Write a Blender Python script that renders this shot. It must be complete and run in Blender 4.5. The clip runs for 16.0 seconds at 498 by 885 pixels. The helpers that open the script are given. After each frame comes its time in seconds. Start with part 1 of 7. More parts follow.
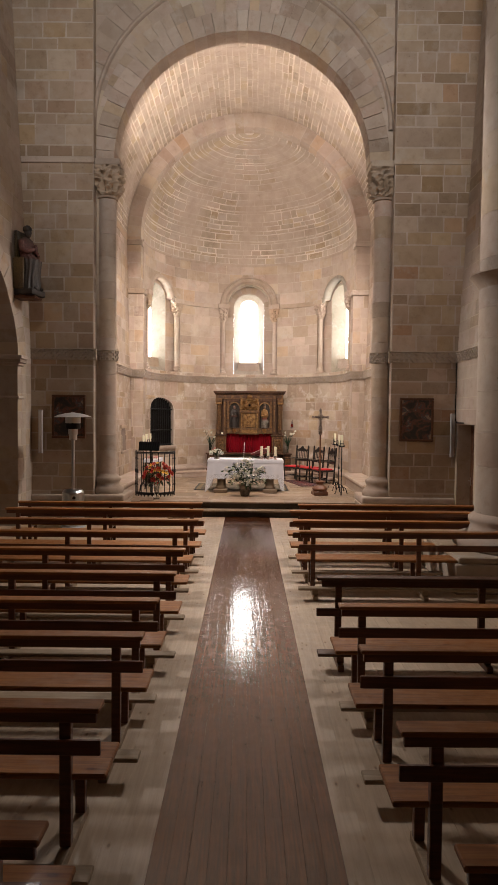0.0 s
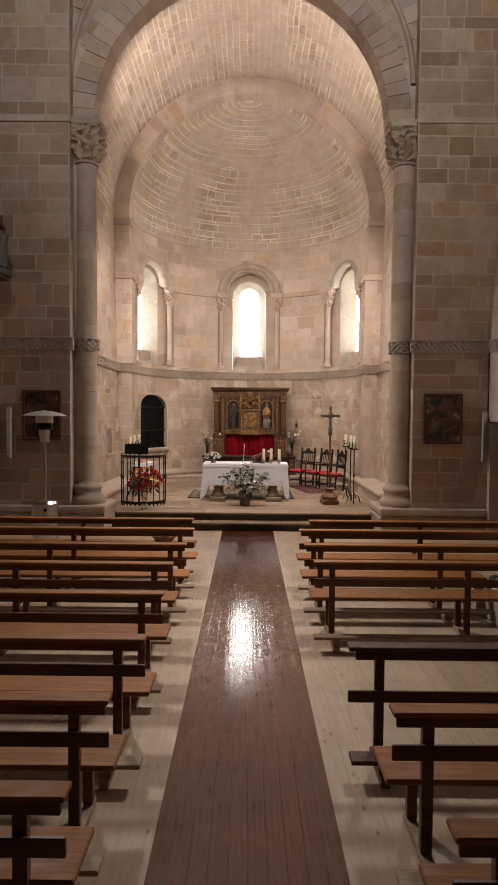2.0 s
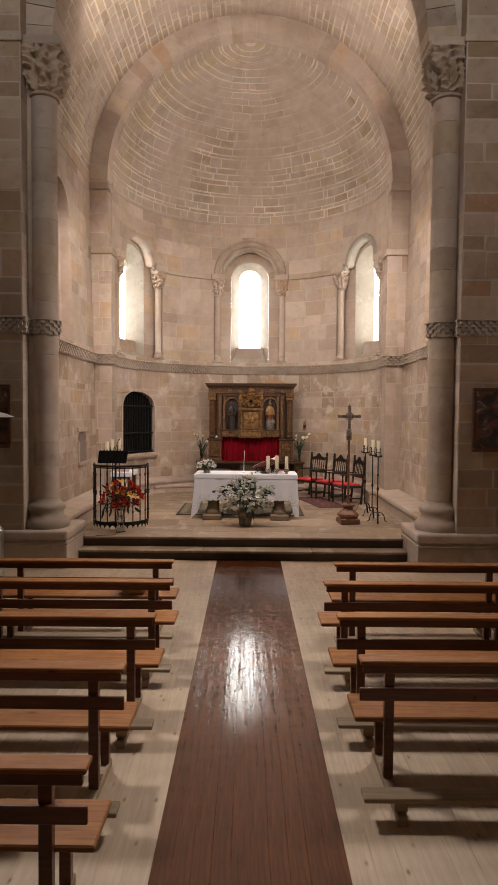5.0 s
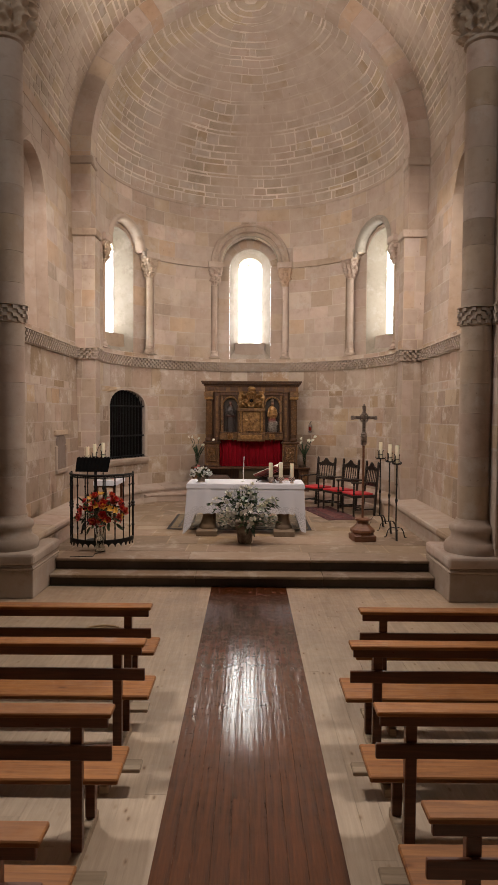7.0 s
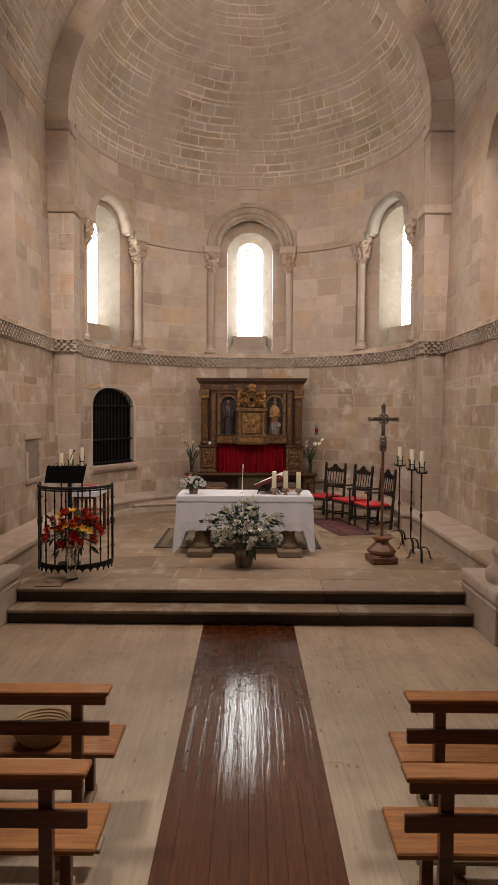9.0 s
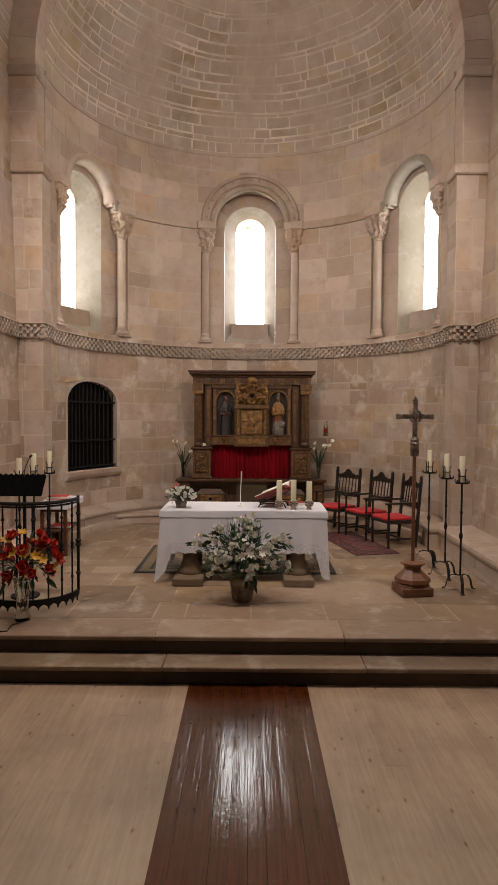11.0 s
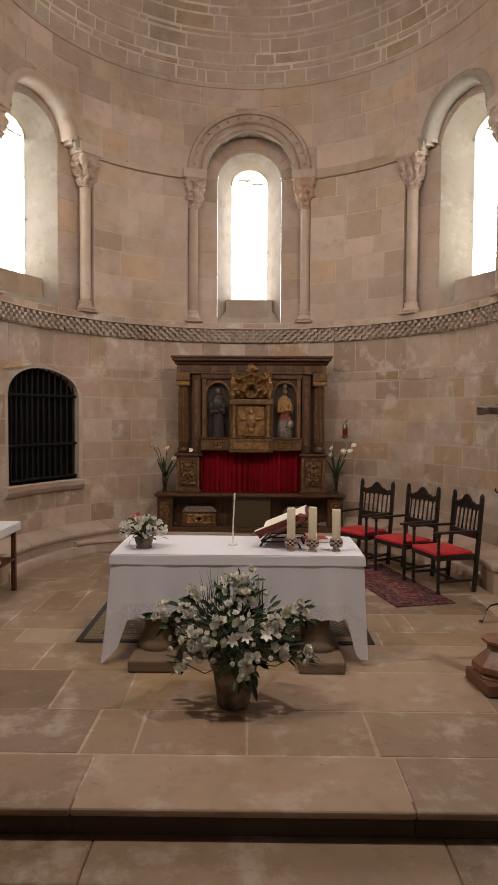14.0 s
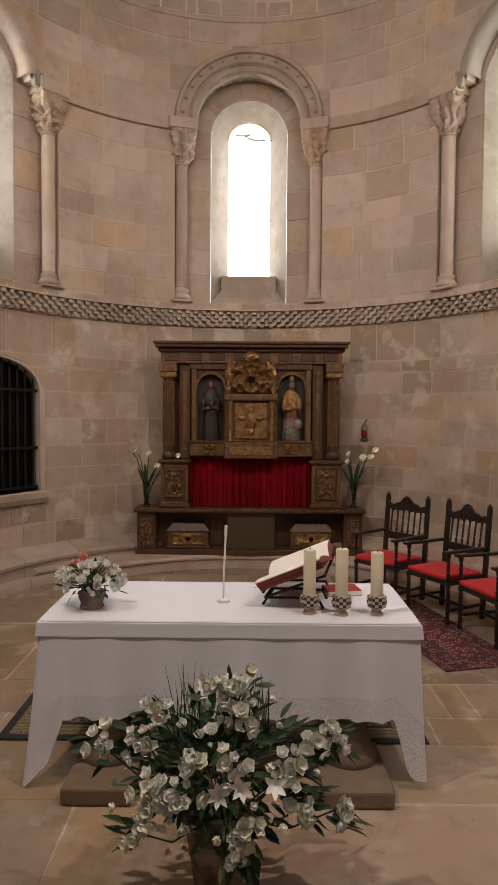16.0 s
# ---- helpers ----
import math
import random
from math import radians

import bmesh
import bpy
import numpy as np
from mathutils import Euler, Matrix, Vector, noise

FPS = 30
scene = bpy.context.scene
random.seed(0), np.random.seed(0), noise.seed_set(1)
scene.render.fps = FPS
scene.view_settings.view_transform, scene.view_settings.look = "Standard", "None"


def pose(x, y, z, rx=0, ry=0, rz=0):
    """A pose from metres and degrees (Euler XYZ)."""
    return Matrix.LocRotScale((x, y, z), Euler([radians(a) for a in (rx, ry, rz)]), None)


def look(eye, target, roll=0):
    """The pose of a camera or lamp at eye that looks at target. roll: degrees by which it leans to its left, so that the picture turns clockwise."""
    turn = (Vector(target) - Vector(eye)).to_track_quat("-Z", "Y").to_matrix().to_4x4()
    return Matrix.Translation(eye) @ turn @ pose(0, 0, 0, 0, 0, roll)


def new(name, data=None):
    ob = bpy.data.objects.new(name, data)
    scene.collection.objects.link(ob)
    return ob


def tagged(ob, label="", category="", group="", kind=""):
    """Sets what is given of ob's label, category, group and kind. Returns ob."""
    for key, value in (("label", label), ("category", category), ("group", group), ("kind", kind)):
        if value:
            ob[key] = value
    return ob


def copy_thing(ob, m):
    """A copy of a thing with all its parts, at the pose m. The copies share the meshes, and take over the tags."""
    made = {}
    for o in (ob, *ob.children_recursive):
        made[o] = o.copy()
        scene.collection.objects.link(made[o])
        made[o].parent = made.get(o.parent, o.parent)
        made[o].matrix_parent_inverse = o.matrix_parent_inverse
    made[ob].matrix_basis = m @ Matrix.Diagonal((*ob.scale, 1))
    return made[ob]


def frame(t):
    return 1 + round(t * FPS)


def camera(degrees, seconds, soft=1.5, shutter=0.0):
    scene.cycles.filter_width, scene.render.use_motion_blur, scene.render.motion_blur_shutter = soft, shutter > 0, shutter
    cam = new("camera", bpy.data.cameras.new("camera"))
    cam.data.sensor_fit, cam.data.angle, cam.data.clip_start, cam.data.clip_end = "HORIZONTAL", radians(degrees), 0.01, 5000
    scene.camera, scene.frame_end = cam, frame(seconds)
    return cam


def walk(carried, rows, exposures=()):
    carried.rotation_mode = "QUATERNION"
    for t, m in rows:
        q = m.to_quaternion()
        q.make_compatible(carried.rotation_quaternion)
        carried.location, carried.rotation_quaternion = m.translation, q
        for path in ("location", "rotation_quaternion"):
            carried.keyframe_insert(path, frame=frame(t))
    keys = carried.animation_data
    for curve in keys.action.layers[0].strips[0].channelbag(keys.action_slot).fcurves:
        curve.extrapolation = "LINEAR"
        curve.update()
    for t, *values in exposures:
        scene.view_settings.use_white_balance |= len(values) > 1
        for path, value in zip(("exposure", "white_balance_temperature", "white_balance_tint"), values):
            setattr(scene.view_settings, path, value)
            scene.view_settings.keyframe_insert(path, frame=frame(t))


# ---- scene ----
cam = camera(42.3, 16.0, soft=0.8)
ROWS = [
    (0.0, 0.0, 0.0, 2.45, 0.268, -2.353, -0.54),
    (0.5, -0.0021, 0.489, 2.4361, 0.276, -2.353, -0.53),
    (1.0, -0.0122, 0.969, 2.4512, 0.276, -2.394, -0.52),
    (1.5, -0.0168, 1.49, 2.4419, 0.276, -2.369, -0.52),
    (2.0, -0.0142, 1.983, 2.428, 0.292, -2.386, -0.51),
    (2.5, -0.0209, 2.466, 2.4094, 0.292, -2.394, -0.5),
    (3.0, -0.0264, 2.946, 2.399, 0.308, -2.41, -0.5),
    (3.5, -0.0342, 3.408, 2.3908, 0.308, -2.45, -0.48),
    (4.0, -0.0408, 3.866, 2.4117, 0.3, -2.467, -0.45),
    (6.5, -0.0473, 5.946, 2.4732, 0.341, -2.475, -0.42),
    (7.0, -0.0478, 6.335, 2.4709, 0.357, -2.45, -0.41),
    (7.5, -0.0507, 6.735, 2.4755, 0.357, -2.426, -0.39),
    (8.0, -0.0488, 7.127, 2.4767, 0.365, -2.426, -0.37),
    (8.5, -0.0482, 7.526, 2.4894, 0.357, -2.426, -0.36),
    (9.0, -0.0511, 7.94, 2.4883, 0.373, -2.467, -0.33),
    (11.5, -0.0584, 10.205, 2.4314, 0.398, -2.45, -0.36),
    (12.0, -0.0604, 10.662, 2.4222, 0.414, -2.426, -0.36),
    (12.5, -0.0496, 11.125, 2.414, 0.446, -2.402, -0.35),
    (13.0, -0.0388, 11.594, 2.4048, 0.479, -2.402, -0.35),
    (13.5, -0.0396, 12.049, 2.3955, 0.511, -2.394, -0.34),
    (14.0, -0.0345, 12.498, 2.3885, 0.511, -2.394, -0.37),
    (14.5, -0.0341, 12.944, 2.3862, 0.536, -2.402, -0.35),
    (15.0, -0.0313, 13.38, 2.3804, 0.552, -2.394, -0.36),
    (15.5, -0.0355, 13.823, 2.3769, 0.544, -2.41, -0.39),
    (16.0, -0.0363, 14.288, 2.3688, 0.544, -2.402, -0.39),
]
walk(cam, [(t, pose(x, y, z, 90 + pitch, roll, yaw)) for t, x, y, z, yaw, pitch, roll in ROWS],
     exposures=((0.0, 0.46), (1.5, 0.32), (4.0, 0.17), (6.5, -0.01), (9.0, -0.19), (11.5, -0.27), (13.0, -0.33), (16.0, -0.43)))

# ---- world and light ----
world = bpy.data.worlds.new("sky")
scene.world = world
world.use_nodes = True
wn = world.node_tree.nodes
sky = wn.new("ShaderNodeTexSky")
sky.sky_type = "NISHITA"
sky.sun_disc = False
sky.sun_elevation, sky.sun_rotation = radians(40), radians(150)
wn["Background"].inputs["Strength"].default_value = 0.10
world.node_tree.links.new(sky.outputs["Color"], wn["Background"].inputs["Color"])


def lamp(name, kind, place, target, power, colour, size=0.3, angle=120, blend=0.6):
    d = bpy.data.lights.new(name, kind)
    d.energy, d.color = power, colour
    if kind == "SPOT":
        d.spot_size, d.spot_blend, d.shadow_soft_size = radians(angle), blend, size
    elif kind == "AREA":
        d.shape, d.size = "DISK", size
    else:
        d.shadow_soft_size = size
    o = new(name, d)
    o.matrix_world = look(place, target)
    return o


WARM = (1.0, 0.955, 0.92)
CHOIR = (1.0, 0.848, 0.76)
DAY = (0.86, 0.93, 1.0)
SUNLAMP = bpy.data.lights.new("sun", "SUN")
SUNLAMP.energy, SUNLAMP.angle, SUNLAMP.color = 1.0, radians(12), (1.0, 0.95, 0.88)
new("sun", SUNLAMP).matrix_world = look((0, 0, 0), (-0.5, -0.75, -0.8))

# floodlights on the ledges behind the chancel arch: one pair up at the vault, one pair down at the altar
lamp("flood_lamp", "SPOT", (-2.95, 15.90, 8.25), (-0.3, 19.0, 11.0), 385, CHOIR, 0.12, 96, 0.5)
lamp("flood_lamp", "SPOT", (2.50, 15.90, 8.25), (0.0, 19.0, 11.0), 385, CHOIR, 0.12, 96, 0.5)
lamp("flood_lamp", "SPOT", (-2.95, 15.90, 7.70), (0.6, 20.6, 2.1), 1000, CHOIR, 0.05, 120, 0.85)
lamp("flood_lamp", "SPOT", (2.55, 15.90, 7.70), (-0.8, 20.6, 2.1), 930, CHOIR, 0.05, 120, 0.85)
# floodlights high beside the chancel arch, across the nave and down on the benches
lamp("nave_lamp", "SPOT", (-4.35, 13.9, 9.1), (3.4, 9.7, 2.2), 2050, WARM, 0.55, 73.5, 0.75)
lamp("nave_lamp", "SPOT", (3.95, 13.9, 9.1), (-3.8, 9.7, 2.2), 2050, WARM, 0.55, 73.5, 0.75)
# weaker fill pair up at the arch, added in mid-nave without a fixture
lamp("nave_lamp", "SPOT", (-2.6, 6.4, 10.4), (-1.4, 15.0, 10.6), 720, WARM, 0.15, 104, 1.0)
lamp("nave_lamp", "SPOT", (2.3, 6.4, 10.4), (1.8, 15.0, 10.6), 720, WARM, 0.15, 104, 1.0)


# ---- materials ----
def ramp(nt, fac, stops):
    r = nt.nodes.new("ShaderNodeValToRGB")
    el = r.color_ramp.elements
    while len(el) < len(stops):
        el.new(0.5)
    for e, (p, c) in zip(el, stops):
        e.position, e.color = p, (*c, 1)
    nt.links.new(fac, r.inputs["Fac"])
    return r.outputs["Color"]


def mixed(nt, fac, a, b, mode="MIX"):
    m = nt.nodes.new("ShaderNodeMix")
    m.data_type, m.blend_type = "RGBA", mode
    for sock, v in ((m.inputs["Factor"], fac), (m.inputs["A"], a), (m.inputs["B"], b)):
        if isinstance(v, (int, float)):
            sock.default_value = v
        elif isinstance(v, tuple):
            sock.default_value = (*v, 1)
        else:
            nt.links.new(v, sock)
    return m.outputs["Result"]


def noise_out(nt, scale, detail=4, rough=0.55, stretch=None, coords="Object", distort=0.0):
    tc = nt.nodes.new("ShaderNodeTexCoord")
    n = nt.nodes.new("ShaderNodeTexNoise")
    n.inputs["Scale"].default_value, n.inputs["Detail"].default_value = scale, detail
    n.inputs["Roughness"].default_value, n.inputs["Distortion"].default_value = rough, distort
    vec = tc.outputs[coords]
    if stretch:
        mp = nt.nodes.new("ShaderNodeMapping")
        mp.inputs["Scale"].default_value = stretch
        nt.links.new(vec, mp.inputs["Vector"])
        vec = mp.outputs["Vector"]
    nt.links.new(vec, n.inputs["Vector"])
    return n.outputs["Fac"]


def place_noise(nt, scale, detail=4, rough=0.6):
    """Noise laid over the whole place, so that it runs on from piece to piece."""
    g = nt.nodes.new("ShaderNodeNewGeometry")
    n = nt.nodes.new("ShaderNodeTexNoise")
    n.inputs["Scale"].default_value, n.inputs["Detail"].default_value, n.inputs["Roughness"].default_value = scale, detail, rough
    nt.links.new(g.outputs["Position"], n.inputs["Vector"])
    return n.outputs["Fac"]


def bumped(nt, bsdf, height, strength, distance):
    b = nt.nodes.new("ShaderNodeBump")
    b.inputs["Strength"].default_value, b.inputs["Distance"].default_value = strength, distance
    nt.links.new(height, b.inputs["Height"])
    nt.links.new(b.outputs["Normal"], bsdf.inputs["Normal"])


def material(name, colour=(0.5, 0.5, 0.5), rough=0.6, metal=0.0):
    m = bpy.data.materials.new(name)
    m.use_nodes = True
    b = m.node_tree.nodes["Principled BSDF"]
    b.inputs["Base Color"].default_value = (*colour, 1)
    b.inputs["Roughness"].default_value, b.inputs["Metallic"].default_value = rough, metal
    return m, m.node_tree, b


def stone_material(name, dark, mid, light, islands=False, rust=(0.36, 0.20, 0.12), tint=0.75, smear=0.45, rough=0.9, lime_tone=(0.46, 0.41, 0.36), plaster=0.0):
    """Sandstone: each block has its own tone and hue, with stains, blotches and smeared lime."""
    m, nt, b = material(name, mid, rough)
    if islands:
        rnd = nt.nodes.new("ShaderNodeNewGeometry").outputs["Random Per Island"]
    else:
        rnd = nt.nodes.new("ShaderNodeObjectInfo").outputs["Random"]
    base = ramp(nt, rnd, [(0.0, dark), (0.28, mid), (0.72, mid), (0.93, light), (1.0, rust)])
    base = mixed(nt, tint, mid, base)
    fr = nt.nodes.new("ShaderNodeMath")
    fr.operation = "MULTIPLY"
    fr.inputs[1].default_value = 7.31
    nt.links.new(rnd, fr.inputs[0])
    fr2 = nt.nodes.new("ShaderNodeMath")
    fr2.operation = "FRACT"
    nt.links.new(fr.outputs[0], fr2.inputs[0])
    hue = ramp(nt, fr2.outputs[0], [(0.0, (1.06, 1.0, 0.84)), (0.3, (1.0, 0.995, 0.97)), (0.55, (1.0, 1.0, 1.0)), (0.8, (1.04, 0.97, 0.96)), (1.0, (0.98, 1.0, 1.05))])
    base = mixed(nt, tint, base, hue, "MULTIPLY")
    blot = ramp(nt, place_noise(nt, 0.75, 5, 0.62), [(0.32, (0.76, 0.73, 0.70)), (0.52, (1.0, 0.99, 0.97)), (0.68, (1.08, 1.08, 1.10))])
    col = mixed(nt, 0.85, base, blot, "MULTIPLY")
    mid_n = place_noise(nt, 5.5, 7, 0.66)
    spots = ramp(nt, mid_n, [(0.30, (0.80, 0.76, 0.72)), (0.46, (1.0, 0.99, 0.98)), (0.66, (1.06, 1.06, 1.06))])
    col = mixed(nt, 0.8, col, spots, "MULTIPLY")
    lime = ramp(nt, place_noise(nt, 2.6, 8, 0.68), [(0.53, (0, 0, 0)), (0.64, (smear,) * 3)])
    col = mixed(nt, lime, col, lime_tone)
    if plaster:
        # old limewash that hides blocks and joints alike in places
        wash = ramp(nt, place_noise(nt, 0.62, 6, 0.60), [(0.44, (0, 0, 0)), (0.60, (plaster,) * 3)])
        tone = ramp(nt, place_noise(nt, 3.1, 6, 0.6), [(0.32, (0.365, 0.287, 0.228)), (0.68, (0.46, 0.376, 0.306))])
        col = mixed(nt, wash, col, tone)
    pits = ramp(nt, place_noise(nt, 16, 3, 0.5), [(0.24, (0.62, 0.55, 0.5)), (0.30, (1.0, 1.0, 1.0))])
    col = mixed(nt, 0.7, col, pits, "MULTIPLY")
    nt.links.new(col, b.inputs["Base Color"])
    bumped(nt, b, mid_n, 0.4, 0.014)
    b.inputs["Specular IOR Level"].default_value = 0.2
    return m


STONE = stone_material("sandstone", (0.292, 0.228, 0.18), (0.407, 0.327, 0.268), (0.49, 0.41, 0.348), False, (0.40, 0.275, 0.19), 0.92, plaster=0.5)
STONE_LOW = stone_material("lime_pointed_sandstone", (0.285, 0.215, 0.16), (0.395, 0.312, 0.245), (0.48, 0.40, 0.33), False, (0.39, 0.265, 0.175), 1.0, 0.75, 0.9, (0.55, 0.475, 0.405))
STONE_PIER = stone_material("brown_pier_sandstone", (0.255, 0.186, 0.130), (0.36, 0.274, 0.202), (0.44, 0.358, 0.28), False, (0.345, 0.208, 0.135), 1.0, 0.25, 0.9)
STONE_J = stone_material("sandstone_small", (0.33, 0.28, 0.24), (0.43, 0.365, 0.31), (0.52, 0.45, 0.38), True)
VAULT_J = stone_material("vault_stone", (0.315, 0.257, 0.202), (0.40, 0.335, 0.272), (0.48, 0.41, 0.338), True, (0.30, 0.225, 0.155), 1.0, plaster=0.85)
MORTAR = stone_material("lime_mortar", (0.43, 0.358, 0.297), (0.46, 0.388, 0.325), (0.49, 0.42, 0.355), rust=(0.47, 0.40, 0.335), smear=0.3, plaster=0.65)
POINTING = stone_material("pale_pointing_mortar", (0.56, 0.49, 0.415), (0.60, 0.525, 0.445), (0.64, 0.565, 0.485), rust=(0.58, 0.51, 0.43), smear=0.1, plaster=0.9)
JOINT = stone_material("worn_floor_joint", (0.40, 0.322, 0.25), (0.44, 0.36, 0.285), (0.48, 0.40, 0.32), rust=(0.42, 0.34, 0.265), smear=0.9, lime_tone=(0.66, 0.58, 0.49))
# stone toned dark: cuts bounce off unseen walls and paints the niche's shade
DIMMED = stone_material("dimmed_stone", (0.15, 0.125, 0.105), (0.18, 0.15, 0.125), (0.21, 0.175, 0.15), smear=0.1)
PAVING = stone_material("paving_stone", (0.195, 0.139, 0.093), (0.272, 0.200, 0.137), (0.352, 0.269, 0.190), False, (0.285, 0.216, 0.153), 1.0, 0.6, 0.5, (0.47, 0.395, 0.32))
PAVING.node_tree.nodes["Principled BSDF"].inputs["Specular IOR Level"].default_value = 0.4
# support stone, its colour lowered for the shade under the altar top
SHADED_SUPPORT = stone_material("shade_darkened_support_stone", (0.15, 0.11, 0.075), (0.18, 0.132, 0.09), (0.21, 0.158, 0.11), rust=(0.16, 0.115, 0.08), smear=0.1)
# dark riser stone, with the shadow below the nosings painted into its colour
SHADED_RISER = stone_material("shade_darkened_riser_stone", (0.075, 0.06, 0.047), (0.09, 0.072, 0.057), (0.11, 0.088, 0.07), rust=(0.07, 0.055, 0.042), smear=0.03)
BILLET = stone_material("carved_band_stone", (0.36, 0.30, 0.25), (0.41, 0.345, 0.29), (0.46, 0.39, 0.33), True, (0.38, 0.29, 0.22), 0.6)
LIMEWASH = stone_material("limewashed_stone", (0.25, 0.222, 0.185), (0.29, 0.258, 0.218), (0.335, 0.30, 0.255), smear=0.35)


def wood_material(name, dark, light, axis, rough=0.3, coat=0.0, grain=1.0, vary=0.5, island=False, knots=None):
    """Wood with grain along one axis of the piece."""
    m, nt, b = material(name, light, rough)
    st = [9.0, 9.0, 9.0]
    st[axis] = 0.55
    g = noise_out(nt, 4.0 * grain, 6, 0.65, tuple(st), "Object", 0.6)
    col = ramp(nt, g, [(0.28, dark), (0.66, light)])
    if knots:
        gp = nt.nodes.new("ShaderNodeNewGeometry")
        mp = nt.nodes.new("ShaderNodeMapping")
        mp.inputs["Scale"].default_value = knots
        nt.links.new(gp.outputs["Position"], mp.inputs["Vector"])
        vo = nt.nodes.new("ShaderNodeTexVoronoi")
        vo.inputs["Scale"].default_value = 1.0
        nt.links.new(mp.outputs["Vector"], vo.inputs["Vector"])
        col = mixed(nt, 0.85, col, ramp(nt, vo.outputs["Distance"], [(0.05, (0.40, 0.30, 0.22)), (0.10, (0.85, 0.78, 0.70)), (0.16, (1.0, 1.0, 1.0))]), "MULTIPLY")
    big = ramp(nt, place_noise(nt, 1.4, 3), [(0.3, (0.78, 0.76, 0.74)), (0.7, (1.1, 1.1, 1.1))])
    col = mixed(nt, 0.8, col, big, "MULTIPLY")
    rnd = nt.nodes.new("ShaderNodeObjectInfo").outputs["Random"] if not island else nt.nodes.new("ShaderNodeNewGeometry").outputs["Random Per Island"]
    tone = ramp(nt, rnd, [(0.0, (0.72, 0.70, 0.68)), (1.0, (1.16, 1.14, 1.12))])
    col = mixed(nt, vary, col, tone, "MULTIPLY")
    nt.links.new(col, b.inputs["Base Color"])
    worn = ramp(nt, place_noise(nt, 9, 5, 0.7), [(0.3, (rough * 0.7,) * 3), (0.75, (min(1, rough * 1.5),) * 3)])
    nt.links.new(worn, b.inputs["Roughness"])
    b.inputs["Coat Weight"].default_value, b.inputs["Coat Roughness"].default_value = coat, 0.06
    bumped(nt, b, g, 0.25, 0.004)
    return m


BENCH_WOOD = wood_material("varnished_bench_wood", (0.185, 0.064, 0.018), (0.40, 0.162, 0.046), 0, 0.5, 0.03, 1.0, 0.5, False, (2.6, 6.0, 6.0))
BENCH_RED = wood_material("red_brown_bench_wood", (0.075, 0.024, 0.011), (0.18, 0.062, 0.026), 0, 0.38, 0.12)
KNEELER = wood_material("unvarnished_kneeler_wood", (0.25, 0.17, 0.10), (0.40, 0.29, 0.19), 0, 0.6, 0.0)
BENCH_DARK = wood_material("dark_bench_wood", (0.055, 0.022, 0.011), (0.13, 0.052, 0.023), 0, 0.5, 0.05)
PLANK = wood_material("bleached_floor_plank", (0.40, 0.289, 0.195), (0.515, 0.383, 0.267), 1, 0.5, 0.0, 0.8, 0.3, False, (9.0, 4.0, 4.0))
for m in (BENCH_WOOD, BENCH_DARK):
    m.node_tree.nodes["Principled BSDF"].inputs["Specular IOR Level"].default_value = 0.3
RUNNER = wood_material("varnished_red_brown_plank", (0.042, 0.0098, 0.0020), (0.116, 0.031, 0.0056), 1, 0.45, 0.6, 1.0, 0.45)
rn = RUNNER.node_tree
rb = rn.nodes["Principled BSDF"]
rb.inputs["Coat Weight"].default_value, rb.inputs["Coat IOR"].default_value = 1.0, 1.62
rb.inputs["Specular IOR Level"].default_value = 0.08
rn.links.new(ramp(rn, noise_out(rn, 3.0, 5, 0.65, (2.2, 0.5, 1.0), "Object", 0.5), [(0.35, (0.022,) * 3), (0.62, (0.055,) * 3)]), rb.inputs["Coat Roughness"])
rip = rn.nodes.new("ShaderNodeBump")
rip.inputs["Strength"].default_value, rip.inputs["Distance"].default_value = 0.7, 0.0017
rn.links.new(noise_out(rn, 20.0, 5, 0.62, (1.4, 1.0, 1.0), "Object", 0.2), rip.inputs["Height"])
cup_b = rn.nodes.new("ShaderNodeBump")
cup_b.inputs["Strength"].default_value, cup_b.inputs["Distance"].default_value = 1.0, 0.0016
rn.links.new(noise_out(rn, 1.0, 3, 0.6, (42.0, 1.3, 1.0), "Object", 0.3), cup_b.inputs["Height"])
rn.links.new(rip.outputs["Normal"], cup_b.inputs["Normal"])
rn.links.new(cup_b.outputs["Normal"], rb.inputs["Coat Normal"])
RETABLE = wood_material("old_walnut", (0.030, 0.012, 0.005), (0.115, 0.050, 0.019), 2, 0.42, 0.1)
CHAIR_WOOD = wood_material("black_stained_oak", (0.007, 0.005, 0.004), (0.016, 0.010, 0.007), 2, 0.35, 0.2)


def part(name, bm, mat, parent=None, label=""):
    """Links a bmesh as one mesh object under a thing."""
    me = bpy.data.meshes.new(name)
    bm.to_mesh(me)
    bm.free()
    me.materials.append(mat)
    o = new(name, me)
    if parent is not None:
        o.parent = parent
    if label:
        o["label"] = label
    return o


def thing(name, place=(0, 0, 0), turn=0, label="", category="", group="", kind=""):
    o = new(name)
    o.empty_display_size = 0.1
    o.matrix_basis = pose(*place, 0, 0, turn)
    return tagged(o, label, category, group, kind)


def smooth(o, limit=40):
    for p in o.data.polygons:
        p.use_smooth = True
    o.data.set_sharp_from_angle(angle=radians(limit))
    return o


def box(bm, x0, x1, y0, y1, z0, z1, bevel=0.0, seg=1):
    r = bmesh.ops.create_cube(bm, size=1)
    vs = r["verts"]
    bmesh.ops.scale(bm, vec=(x1 - x0, y1 - y0, z1 - z0), verts=vs)
    bmesh.ops.translate(bm, vec=((x0 + x1) / 2, (y0 + y1) / 2, (z0 + z1) / 2), verts=vs)
    if bevel:
        es = list({e for v in vs for e in v.link_edges})
        bmesh.ops.bevel(bm, geom=es, offset=bevel, segments=seg, affect="EDGES", profile=0.6)
    return bm


